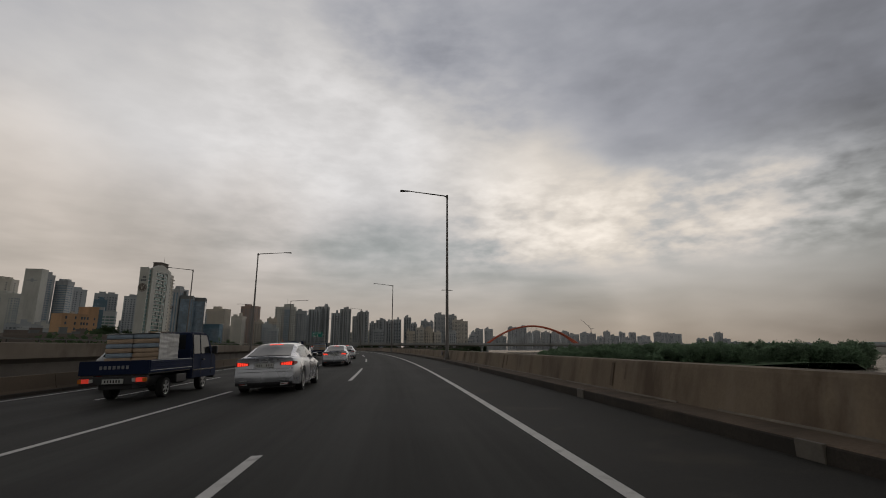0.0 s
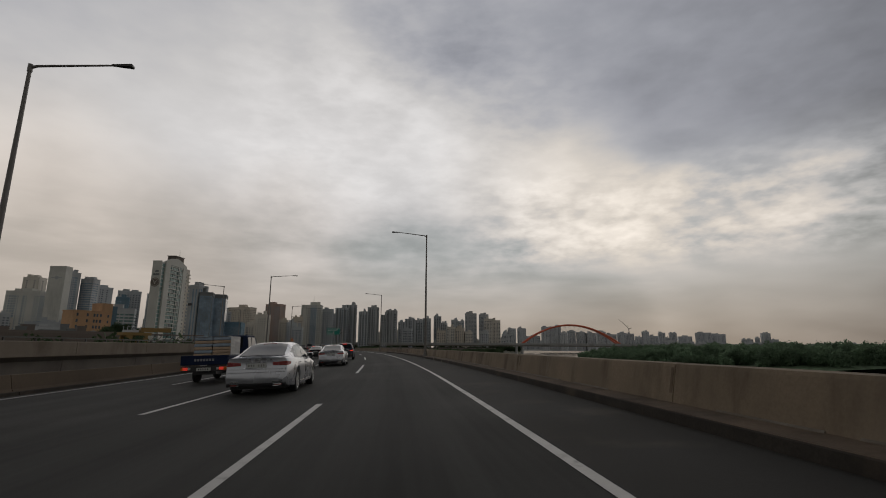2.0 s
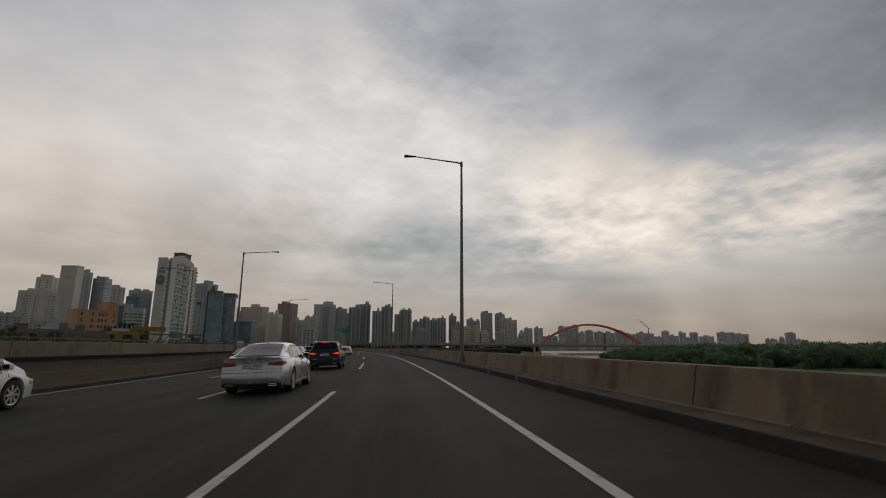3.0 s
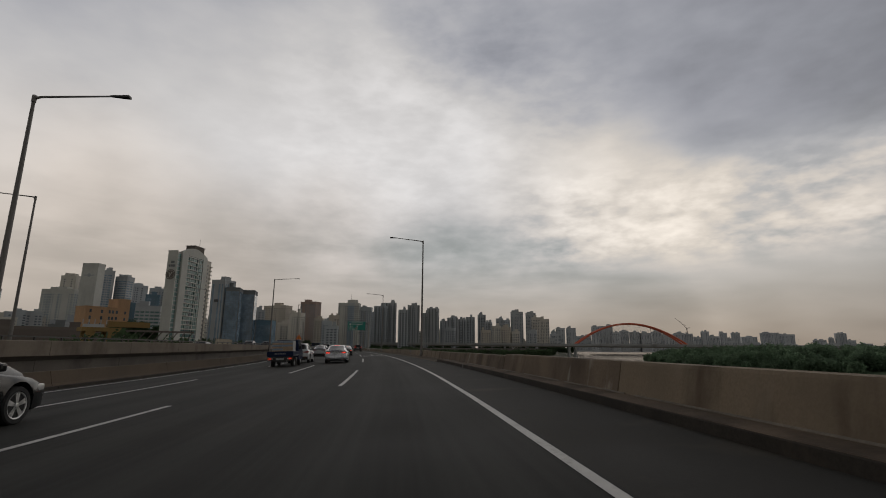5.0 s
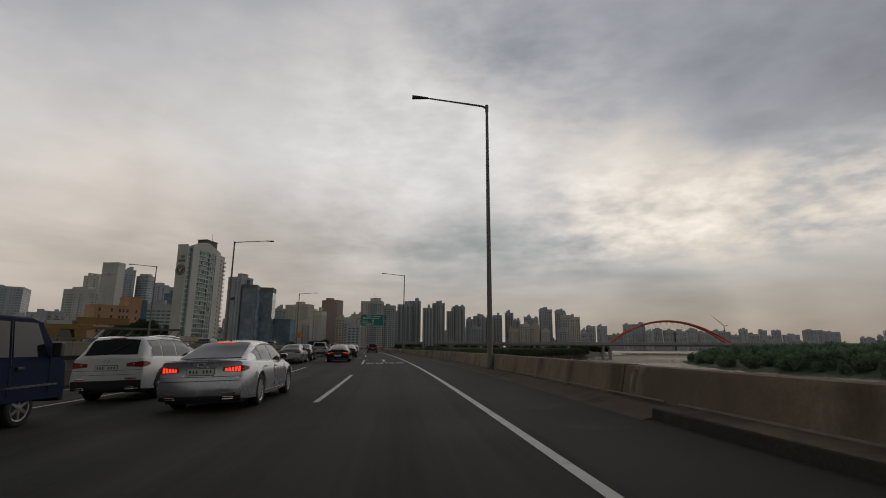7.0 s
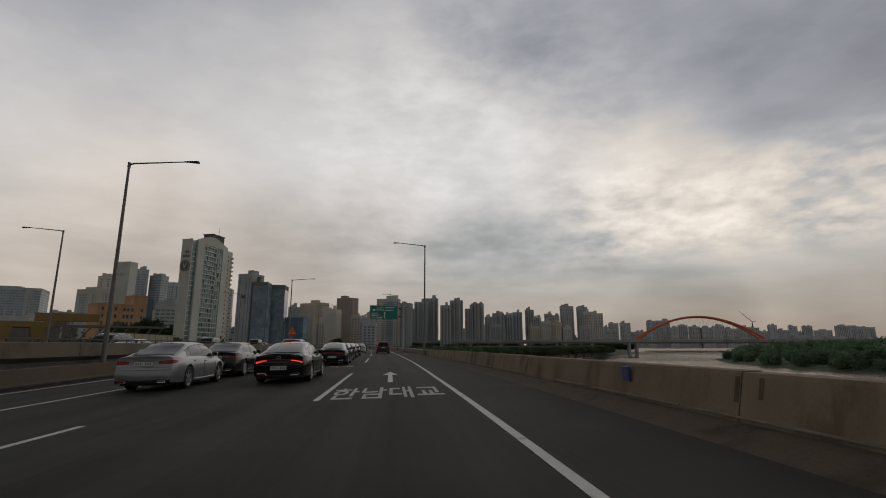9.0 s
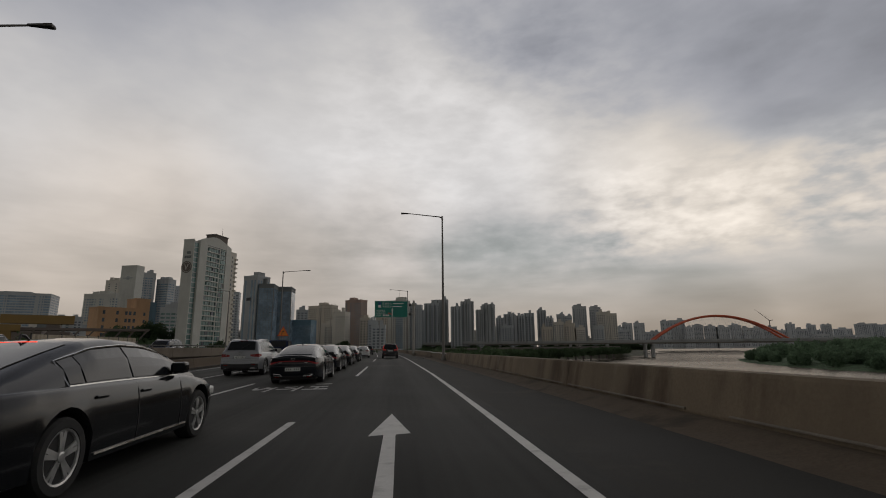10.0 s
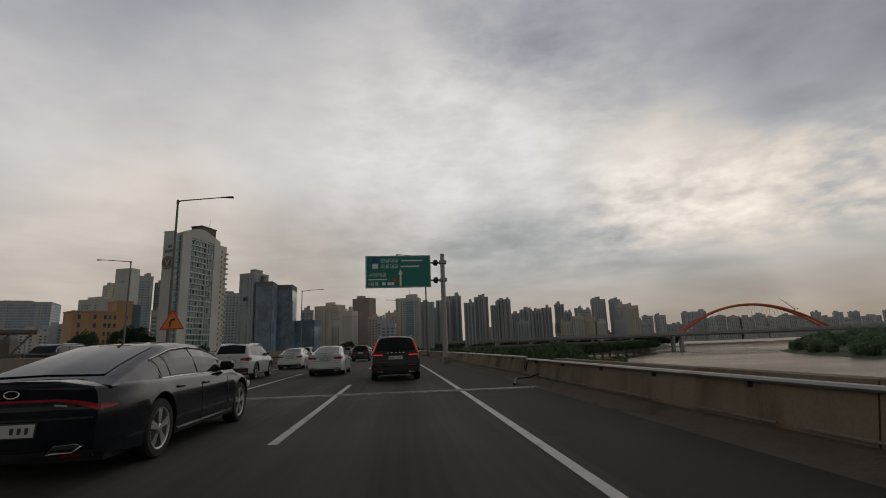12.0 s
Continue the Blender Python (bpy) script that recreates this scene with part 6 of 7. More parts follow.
def car(m, label, paint, L=4.9, W=1.86, H=1.46, category="car", name="sedan", sill=0.2, wheel_r=0.335, front_axle=0.92, rear_axle=1.08,
        belt=None, top=None, roof=None, rear_rake=None, base_w=0.89, roof_w=0.62, lamps="wing", lit=False, spokes=5, double=False, trim=CHROME, windows=None,
        lower=None, badge_bars=0, plate_z=0.75, roof_rails=False, high_lamp=None, detail=True, cladding=False, wiper=False, corner=0.12):
    """A car: body with wheel arches, greenhouse, glass, lamps, mirrors, wheels. Local y is forward."""
    ob = thing(name, m, label, category, "cars on the expressway")
    R0, F0 = -L / 2, L / 2
    yw = (R0 + rear_axle, F0 - front_axle)
    arch = wheel_r + 0.055
    zb, zc = lerp_table(belt), lerp_table(top)
    rr = lerp_table(rear_rake)
    fr = lerp_table(((0.0, 0.12), (0.3, 0.02), (0.55, 0.0), (0.75, 0.1), (1.1, 0.25)))

    def half(y):
        e = max(0.0, (R0 + 0.7 - y) / 0.7)
        g = max(0.0, (y - (F0 - 0.8)) / 0.8)
        return W / 2 * (1 - corner * e ** 2.2 - 0.2 * g ** 2.2)

    def low(y):
        z = sill + 0.05 * max(0, (abs(y) - L / 2 + 0.6) / 0.6)
        for w in yw:
            q = arch * arch - (y - w) ** 2
            if q > 0:
                z = max(z, wheel_r + math.sqrt(q))
        return z

    def bend(y, z):
        e = min(1.0, max(0.0, (R0 + 0.75 - y) / 0.75))
        g = min(1.0, max(0.0, (y - F0 + 0.75) / 0.75))
        return y + rr(z) * e - fr(z) * g

    def ring(y):
        w, lo, b, c = half(y), low(y), zb(y), zc(y)
        z2, z3 = max(lo + 0.03, sill + 0.28), max(lo + 0.06, sill + 0.5)
        z3 = min(z3, b - 0.06)
        z2 = min(z2, z3 - 0.02)
        pts = [(w * 0.84, lo), (w * 0.975, lo + 0.012), (w, z2), (w * 0.992, z3), (w * 0.962, b - 0.045), (w * 0.925, b - 0.008), (w * 0.88, b + 0.004), (w * 0.45, c - 0.012), (0, c)]
        return [(x, bend(y, z), z) for x, z in pts]

    ys = sorted(set([R0, R0 + 0.06, R0 + 0.18, R0 + 0.4, F0 - 0.4, F0 - 0.18, F0 - 0.06, F0] + [R0 + 0.4 + (L - 0.8) * k / 12 for k in range(13)]
                    + [w + arch * c for w in yw for c in (-1.001, -0.985, -0.93, -0.8, -0.6, -0.3, 0, 0.3, 0.6, 0.8, 0.93, 0.985, 1.001)]))
    bm = bmesh.new()
    rows = []
    for y in ys:
        r = ring(y)
        rows.append([bm.verts.new((x, yy, z)) for x, yy, z in r] + [bm.verts.new((-x, yy, z)) for x, yy, z in r[-2::-1]])
    n = len(rows[0])
    for a, b in zip(rows, rows[1:]):
        for k in range(n - 1):
            bm.faces.new((a[k], a[k + 1], b[k + 1], b[k]))
    cols = (-0.75, -0.4, 0.0, 0.4, 0.75)
    for row, sgn in ((rows[0], -1), (rows[-1], 1)):
        lines = []
        for i in range(7):
            r, l = row[i], row[n - 1 - i]
            mid = [bm.verts.new((r.co.x * -f, r.co.y + sgn * BULGE * (1 - f * f), r.co.z)) for f in cols]
            lines.append([r] + mid + [l])
        for a, b in zip(lines, lines[1:]):
            for k in range(len(a) - 1):
                bm.faces.new((a[k], a[k + 1], b[k + 1], b[k]))
        bm.faces.new(lines[-1] + [row[8 + 1], row[8], row[7]])
    bmesh.ops.recalc_face_normals(bm, faces=bm.faces)
    body = part("body", bm, paint, ob, smooth_faces=True)
    body.data.set_sharp_from_angle(angle=radians(48))
    part("underbody", boxed(-W * 0.40, W * 0.40, R0 + 0.25, F0 - 0.3, sill - 0.04, sill + 0.42), BLACK, ob, "black underbody")

    # greenhouse
    gy = [p[0] for p in roof]
    zt = lerp_table(roof)
    g0, g1 = min(gy), max(gy)
    peak = max(p[1] for p in roof)

    def gh(y):
        t = min(1.0, max(0.0, (zt(y) - zb(y)) / (peak - zb(y))))
        wb = W / 2 * base_w * (1 if g0 + 0.5 < y < g1 - 0.5 else 0.985)
        wt = W / 2 * (roof_w * t ** 0.6 + 0.80 * (1 - t ** 0.6))
        return wb, wt, zb(y) - 0.015, max(zt(y), zb(y) - 0.01)

    def gh_ring(y):
        wb, wt, z0, z1 = gh(y)
        h = z1 - z0
        return [(wb, z0), (wb + (wt - wb) * 0.46 + 0.02, z0 + h * 0.5), (wt + 0.035, z1 - 0.09 * min(1, h * 2.5)), (wt * 0.93, z1 - 0.03 * min(1, h * 2.5)), (wt * 0.6, z1 - 0.006), (0, z1 + 0.004)]

    gs = sorted(set(gy + [g0 + (g1 - g0) * k / 22 for k in range(23)]))
    bm = bmesh.new()
    rows = []
    for y in gs:
        r = gh_ring(y)
        rows.append([bm.verts.new((x, y, z)) for x, z in r] + [bm.verts.new((-x, y, z)) for x, z in r[-2::-1]])
    for a, b in zip(rows, rows[1:]):
        for k in range(len(a) - 1):
            bm.faces.new((a[k], a[k + 1], b[k + 1], b[k]))
    bm.faces.new(rows[0])
    bm.faces.new(rows[-1][::-1])
    bmesh.ops.recalc_face_normals(bm, faces=bm.faces)
    house = part("roof", bm, paint, ob, smooth_faces=True)
    house.data.set_sharp_from_angle(angle=radians(40))

    def on_top(y, f):
        wb, wt, z0, z1 = gh(y)
        a = abs(f)
        pts = gh_ring(y)
        xs, zs = [pts[5][0], pts[4][0], pts[3][0], pts[2][0]], [pts[5][1], pts[4][1], pts[3][1], pts[2][1]]
        x = a * (wt * 0.93)
        return Vector((math.copysign(x, f), y, float(np.interp(x, xs, zs))))

    def on_side(y, f, side):
        pts = gh_ring(y)
        fs, k = (0.0, 0.55, 1.0), [pts[0], pts[1], pts[2]]
        return Vector((side * float(np.interp(f, fs, [p[0] for p in k])), y, float(np.interp(f, fs, [p[1] for p in k]))))

    w = windows
    cross = [-1 + 2 * k / 10 for k in range(11)]
    rear_out = Vector((0, -0.010, 0.010)) if not w.get("upright") else Vector((0, -0.014, 0.004))
    rg = w["rear"]
    part("rear_window", grid_mesh(lambda y, f: on_top(y, f * w.get("reach", 0.97)) + rear_out, [rg[0] + (rg[1] - rg[0]) * k / 6 for k in range(7)], cross, (0, 0.004, -0.006)), CAR_GLASS, ob, "dark tinted rear window", True)
    fg = w["front"]
    part("windscreen", grid_mesh(lambda y, f: on_top(y, f * 0.97) + Vector((0, 0.010, 0.010)), [fg[0] + (fg[1] - fg[0]) * k / 5 for k in range(6)], cross, (0, -0.004, -0.006)), CAR_GLASS, ob, "dark tinted windscreen", True)
    for side in (-1, 1):
        for a, b in w["side"]:
            part("side_window", grid_mesh(lambda y, f: on_side(y, f, side) + Vector((side * 0.009, 0, 0)), [a + (b - a) * k / 6 for k in range(7)], (0.10, 0.35, 0.62, 0.93), (-side * 0.006, 0, 0)), CAR_GLASS, ob, "dark tinted side window")
        if trim and detail:
            a, b = w["side"][0][0] - 0.03, w["side"][-1][1] + 0.03
            pts = [on_side(a + (b - a) * k / 14, 0.05, side) + Vector((side * 0.012, 0, 0)) for k in range(15)] + [on_side(b + (a - b) * k / 14, 0.985, side) + Vector((side * 0.012, 0, 0)) for k in range(15)]
            part("window_trim", tube(pts + pts[:1], 0.011, 5), trim, ob, "bright window trim")
        # mirrors, handles, door gaps
        ym = w["side"][-1][1] - 0.12
        x0 = on_side(ym, 0.1, side)
        mirror = part("door_mirror", boxed(x0.x if side > 0 else x0.x - 0.2, x0.x + 0.2 if side > 0 else x0.x, ym - 0.06, ym + 0.1, x0.z + 0.0, x0.z + 0.15, bevel=0.045), paint if detail else BLACK, ob)
        part("mirror_glass", boxed(x0.x + side * 0.12 - 0.07, x0.x + side * 0.12 + 0.07, ym - 0.066, ym - 0.058, x0.z + 0.03, x0.z + 0.13, bevel=0.004), CAR_GLASS, mirror)
        if detail:
            def flank(y, z, s=side):
                pts = ring(y)[1:6]
                return Vector((s * float(np.interp(z, [p[2] for p in pts], [p[0] for p in pts])), y, z))
            for a, b in w["side"][-2:]:
                yh = a + 0.12
                q = flank(yh, zb(yh) - 0.13)
                part("door_handle", boxed(q.x - 0.02, q.x + 0.02, yh - 0.1, yh + 0.1, q.z - 0.015, q.z + 0.02, bevel=0.012), paint, ob)
            for yg in (w["side"][-1][0] - 0.04, w["side"][-1][1] - 0.02):
                pts = [flank(yg, z) + Vector((side * 0.0015, 0, 0)) for z in np.linspace(sill + 0.08, zb(yg) - 0.03, 8)]
                part("door_gap", tube(pts, 0.006, 4), BLACK, ob)
            ya, yb = yw[0] + arch + 0.05, yw[1] - arch - 0.05
            pts = [flank(ya + (yb - ya) * k / 6, sill + 0.07) + Vector((side * 0.004, 0, 0)) for k in range(7)]
            part("sill_trim", tube(pts, 0.016, 5), trim if trim else BLACK, ob)
        for yy in yw:
            wheel(ob, side * (W / 2 - 0.125), yy, wheel_r, side, spokes, double=double)
            if cladding:
                pts = []
                for k in range(13):
                    a = math.pi * k / 12
                    y, z = yy - (arch + 0.02) * math.cos(a), wheel_r + (arch + 0.02) * math.sin(a)
                    pts.append((side * (half(y) * 0.985 + 0.006), y, max(z, sill)))
                part("arch_cladding", tube(pts, 0.032, 6), BLACK, ob, "black plastic wheel-arch trim")

    # rear end
    wr = half(R0)

    def rear(x, z, out=0.006):
        pts = ring(R0)[:7]
        hw = float(np.interp(z, [p[2] for p in pts], [p[0] for p in pts]))
        f = min(1.0, abs(x) / hw)
        return Vector((x, bend(R0, z) - BULGE * (1 - f * f) - out, z))

    def rear_patch(name, x0, x1, z0, z1, material, label="", out=0.008, nx=8, nz=3, skew=0.0, taper=0.0):
        def fn(x, z):
            u = (x - x0) / (x1 - x0)
            zz = z0 + (z - z0) * (1 - taper * u) + skew * u
            return rear(x, zz, out)
        return part(name, grid_mesh(fn, [x0 + (x1 - x0) * k / nx for k in range(nx + 1)], [z0 + (z1 - z0) * k / nz for k in range(nz + 1)], (0, 0.02, 0)), material, ob, label)

    def side_patch(name, y0, y1, z0, z1, side, material, taper=0.6):
        def fn(y, z):
            u = (y - y0) / (y1 - y0)
            zz = z0 + (z - z0) * (1 - taper * u) + (z1 - z0) * taper * 0.6 * u
            pts = ring(y)[1:6]
            xx = float(np.interp(zz, [p[2] for p in pts], [p[0] for p in pts]))
            return Vector((side * (xx + 0.006), bend(y, zz), zz))
        return part(name, grid_mesh(fn, [y0 + (y1 - y0) * k / 5 for k in range(6)], [z0 + (z1 - z0) * k / 3 for k in range(4)], (-side * 0.01, 0, 0)), material, ob)

    red = RED_ON if lit else RED_LENS
    zd = zb(R0)
    if lamps == "wing":
        for s in (-1, 1):
            rear_patch("tail_lamp", s * wr * 0.52, s * wr * 0.985, zd - 0.20, zd - 0.125, RED_LENS, "red tail lamp", skew=-0.02, taper=-0.75)
            for k in range(5):
                a = 0.58 + 0.075 * k
                rear_patch("lamp_segment", s * wr * a, s * wr * (a + 0.05), zd - 0.196 - 0.003 * k, zd - 0.135 + 0.007 * k, red, out=0.016, nx=2, nz=2)
            side_patch("lamp_side", R0 + 0.02, R0 + 0.24, zd - 0.215, zd - 0.09, s, RED_LENS)
    elif lamps == "bar":
        def bow(x):
            return zd - 0.115 - 0.085 * max(0.0, (abs(x) / wr - 0.5) / 0.5) ** 1.6

        def swell(x):
            return 0.011 + 0.018 * max(0.0, (abs(x) / wr - 0.6) / 0.4)
        span = [wr * 0.99 * (-1 + 2 * k / 28) for k in range(29)]
        part("light_bar", grid_mesh(lambda x, v: rear(x, bow(x) + v * swell(x), 0.014), span, (-1, 0, 1), (0, 0.02, 0)), RED_LOW, ob, "full-width red light bar curving down at its ends")
        part("bar_panel", grid_mesh(lambda x, v: rear(x, bow(x) - 0.012 - v * 0.085 * (1 - (abs(x) / wr) ** 4), 0.007), [q * 0.93 for q in span], (0, 0.5, 1), (0, 0.02, 0)), BLACK, ob, "glossy black panel under the light bar")
        for s in (-1, 1):
            if lit:
                part("brake_lamp", grid_mesh(lambda x, v: rear(x, bow(x) - 0.028 + v * (0.012 + 0.012 * (abs(x) / wr - 0.5)), 0.019), [s * wr * (0.5 + 0.045 * k) for k in range(11)], (-1, 0, 1), (0, 0.02, 0)), RED_ON, ob, "lit brake lamp")
            else:
                part("clear_lamp", grid_mesh(lambda x, v: rear(x, bow(x) - 0.05 + v * 0.008, 0.012), [s * wr * (0.5 + 0.02 * k) for k in range(8)], (-1, 1), (0, 0.02, 0)), LAMP_WHITE, ob)
            side_patch("lamp_side", R0 + 0.01, R0 + 0.2, zd - 0.225, zd - 0.165, s, RED_LOW, 0.8)
    elif lamps == "tall":
        for s in (-1, 1):
            rear_patch("tail_lamp", s * wr * 0.6, s * wr * 0.985, zd - 0.15, zd - 0.05, RED_LENS, "red tail lamp", taper=0.0)
            rear_patch("lamp_strip", s * wr * 0.55, s * wr * 0.97, zd - 0.155, zd - 0.115, red if lit else RED_DIM, out=0.018)
            side_patch("lamp_side", R0 + 0.02, R0 + 0.2, zd - 0.17, zd - 0.02, s, RED_LENS, 0.3)
            yb = rg[0]
            ups = [on_side(yb + 0.02 + (rg[1] - yb) * k / 6, 0.08 + 0.86 * k / 6, s) + Vector((s * 0.0, -0.03, 0)) for k in range(7)]
            part("lamp_column", tube(ups, [0.036, 0.034, 0.031, 0.028, 0.025, 0.022, 0.016], 6), RED_DIM if not lit else RED_ON, ob, "upright red lamp beside the rear window")
    elif lamps == "block":
        for s in (-1, 1):
            rear_patch("tail_lamp", s * wr * 0.54, s * wr * 0.985, zd - 0.21, zd - 0.125, RED_LENS, "red tail lamp", skew=-0.03, taper=-0.85)
            rear_patch("lamp_strip", s * wr * 0.6, s * wr * 0.94, zd - 0.195, zd - 0.165, red, out=0.018, taper=-0.6)
            rear_patch("lamp_strip", s * wr * 0.8, s * wr * 0.95, zd - 0.145, zd - 0.12, red, out=0.018)
            side_patch("lamp_side", R0 + 0.02, R0 + 0.28, zd - 0.235, zd - 0.085, s, RED_LENS, 0.6)
    if lower:
        rear_patch("lower_bumper", -wr * 0.97, wr * 0.97, sill + 0.04, sill + lower, BLACK, "black lower bumper", nx=12)
        for s in (-1, 1):
            rear_patch("bumper_strip", s * wr * 0.55, s * wr * 0.86, sill + lower + 0.03, sill + lower + 0.055, CHROME, out=0.012)
            rear_patch("reflector", s * wr * 0.62, s * wr * 0.84, sill + lower - 0.06, sill + lower - 0.03, RED_LENS, out=0.014)
            rim = [(0.48, 0.085), (0.56, 0.15), (0.80, 0.165), (0.88, 0.15), (0.76, 0.09)] if lamps == "bar" else [(0.56, 0.06), (0.58, 0.105), (0.8, 0.105), (0.82, 0.06)]
            rim = [rear(s * wr * a, sill + z, 0.018) for a, z in rim]
            part("exhaust_trim", tube(rim + rim[:1], 0.010, 5), CHROME, ob, "chrome exhaust surround")
    for k, (z, h) in enumerate(((plate_z, 0.11),)):
        rear_patch("plate_recess", -0.272, 0.272, z - 0.072, z + 0.072, BLACK, out=0.010)
        p = rear_patch("number_plate", -0.26, 0.26, z - 0.06, z + 0.06, PLATE, "white number plate with plain bars", out=0.014)
        for j in range(7):
            if j == 3:
                continue
            x = -0.2 + j * 0.066
            q = rear(x, z, 0.02)
            part("plate_bar", boxed(x - 0.013, x + 0.013, q.y - 0.004, q.y + 0.008, z - 0.03, z + 0.03), DARK_STEEL, p)
    for j in range(badge_bars):
        x = (j - (badge_bars - 1) / 2) * 0.15
        q = rear(x, zd - 0.06, 0.012)
        part("badge_bar", boxed(x - 0.035, x + 0.035, q.y - 0.004, q.y + 0.01, zd - 0.075, zd - 0.045), CHROME, ob)
    q = rear(0, zd - 0.1, 0.01)
    if not badge_bars:
        oval = [(0.07 * math.cos(a), q.y - 0.004, q.z + (0.055 if lamps == "bar" else 0.03) + 0.036 * math.sin(a)) for a in np.linspace(0, math.tau, 21)]
        part("badge", tube(oval, 0.008, 5), CHROME, ob, "plain oval chrome badge")
    for z in (zd - 0.30, sill + 0.42):
        if z < zd - 0.05:
            pts = [rear(x, z, 0.002) for x in np.linspace(-wr * 0.95, wr * 0.95, 13)]
            part("panel_gap", tube(pts, 0.006, 4), BLACK, ob)
    if high_lamp is not None:
        q = on_top(high_lamp, 0.0)
        part("high_brake_lamp", boxed(-0.2, 0.2, q.y - 0.03, q.y - 0.004, q.z - 0.02, q.z + 0.006, bevel=0.004), RED_ON if lit else RED_LENS, ob, "thin high brake lamp")
    yr = w["fin"]
    q = on_top(yr, 0.0)
    part("aerial_fin", tube([(0, q.y + 0.09, q.z), (0, q.y, q.z + 0.05), (0, q.y - 0.05, q.z + 0.055), (0, q.y - 0.07, q.z)], [0.008, 0.018, 0.012, 0.008], 6), BLACK, ob)
    # front end
    part("grille", boxed(-W * 0.27, W * 0.27, F0 - 0.10, F0 - 0.0, sill + 0.12, sill + 0.42, bevel=0.03), BLACK, ob)
    for s in (-1, 1):
        yf = F0 - 0.30
        pts = ring(yf)
        part("headlamp", boxed(s * pts[3][0] - 0.26 if s > 0 else s * pts[3][0] - 0.02, s * pts[3][0] + 0.02 if s > 0 else s * pts[3][0] + 0.26, yf - 0.16, yf + 0.1, zb(yf) - 0.2, zb(yf) - 0.07, bevel=0.04), LAMP_WHITE, ob, "clear headlamp")
        if roof_rails:
            pts = [on_side(y, 1.0, s) + Vector((-s * 0.03, 0, 0.06 + 0.04 * math.sin(math.pi * (y - g0) / (g1 - g0)))) for y in np.linspace(w["side"][0][0] + 0.05, w["side"][-1][1] - 0.5, 9)]
            part("roof_rail", tube(pts, 0.018, 6), CHROME if trim else BLACK, ob, "raised roof rail")
    if wiper:
        q0, q1 = on_top(rg[0] + 0.03, 0.0), on_top(rg[0] + 0.16, 0.55)
        part("rear_wiper", tube([q0 + Vector((0, -0.03, 0.02)), q1 + Vector((0, -0.03, 0.02))], 0.012, 5), BLACK, ob)
    return ob


def sedan(m, label, paint, H=1.46, **kw):
    L = kw.pop("L", 4.95)
    R0, F0 = -L / 2, L / 2
    r = H
    spec = dict(L=L, H=H, name="sedan",
                belt=((R0, 1.0), (R0 + 0.5, 1.0), (R0 + 1.5, 0.97), (0.3, 0.94), (F0 - 1.4, 0.92), (F0 - 0.5, 0.80), (F0, 0.68)),
                top=((R0, 1.05), (R0 + 0.35, 1.05), (R0 + 1.0, 1.04), (F0 - 1.5, 1.0), (F0 - 0.7, 0.91), (F0, 0.72)),
                roof=((R0 + 0.42, 1.03), (R0 + 0.95, 1.2), (R0 + 1.5, r - 0.06), (R0 + 1.95, r - 0.008), (R0 + 2.5, r), (R0 + 3.0, r - 0.03), (R0 + 3.3, r - 0.1), (R0 + 3.85, 1.1), (R0 + 4.1, 0.96)),
                rear_rake=((0.0, 0.10), (0.3, 0.02), (0.5, 0.0), (0.62, 0.015), (0.7, 0.06), (0.95, 0.10), (1.05, 0.06)),
                windows=dict(rear=(R0 + 0.52, R0 + 1.55), front=(R0 + 3.28, R0 + 4.0), side=((R0 + 1.08, R0 + 1.36), (R0 + 1.40, R0 + 2.28), (R0 + 2.36, R0 + 3.42)), fin=R0 + 1.75),
                high_lamp=R0 + 1.5, plate_z=0.80, lower=0.13, corner=0.13)
    if kw.pop("fastback", False):
        spec.update(belt=((R0, 0.91), (R0 + 0.5, 0.93), (R0 + 1.5, 0.93), (0.3, 0.92), (F0 - 1.4, 0.92), (F0 - 0.5, 0.80), (F0, 0.68)),
                    top=((R0, 0.99), (R0 + 0.35, 1.0), (R0 + 1.0, 1.0), (F0 - 1.5, 1.0), (F0 - 0.7, 0.91), (F0, 0.72)),
                    roof=((R0 + 0.16, 0.93), (R0 + 0.34, 0.99), (R0 + 0.5, 1.045), (R0 + 0.8, 1.135), (R0 + 1.3, r - 0.14), (R0 + 1.75, r - 0.035), (R0 + 2.3, r), (R0 + 2.8, r - 0.02), (R0 + 3.25, r - 0.1), (R0 + 3.85, 1.1), (R0 + 4.1, 0.96)),
                    rear_rake=((0.0, 0.14), (0.25, 0.05), (0.45, 0.0), (0.62, 0.02), (0.72, 0.05), (0.9, 0.02), (1.0, 0.0)),
                    windows=dict(rear=(R0 + 0.44, R0 + 1.62), reach=0.9, front=(R0 + 3.28, R0 + 4.0), side=((R0 + 1.22, R0 + 1.44), (R0 + 1.47, R0 + 2.28), (R0 + 2.34, R0 + 3.42)), fin=R0 + 1.75), high_lamp=R0 + 1.66, corner=0.15)
    spec.update(kw)
    return car(m, label, paint, **spec)


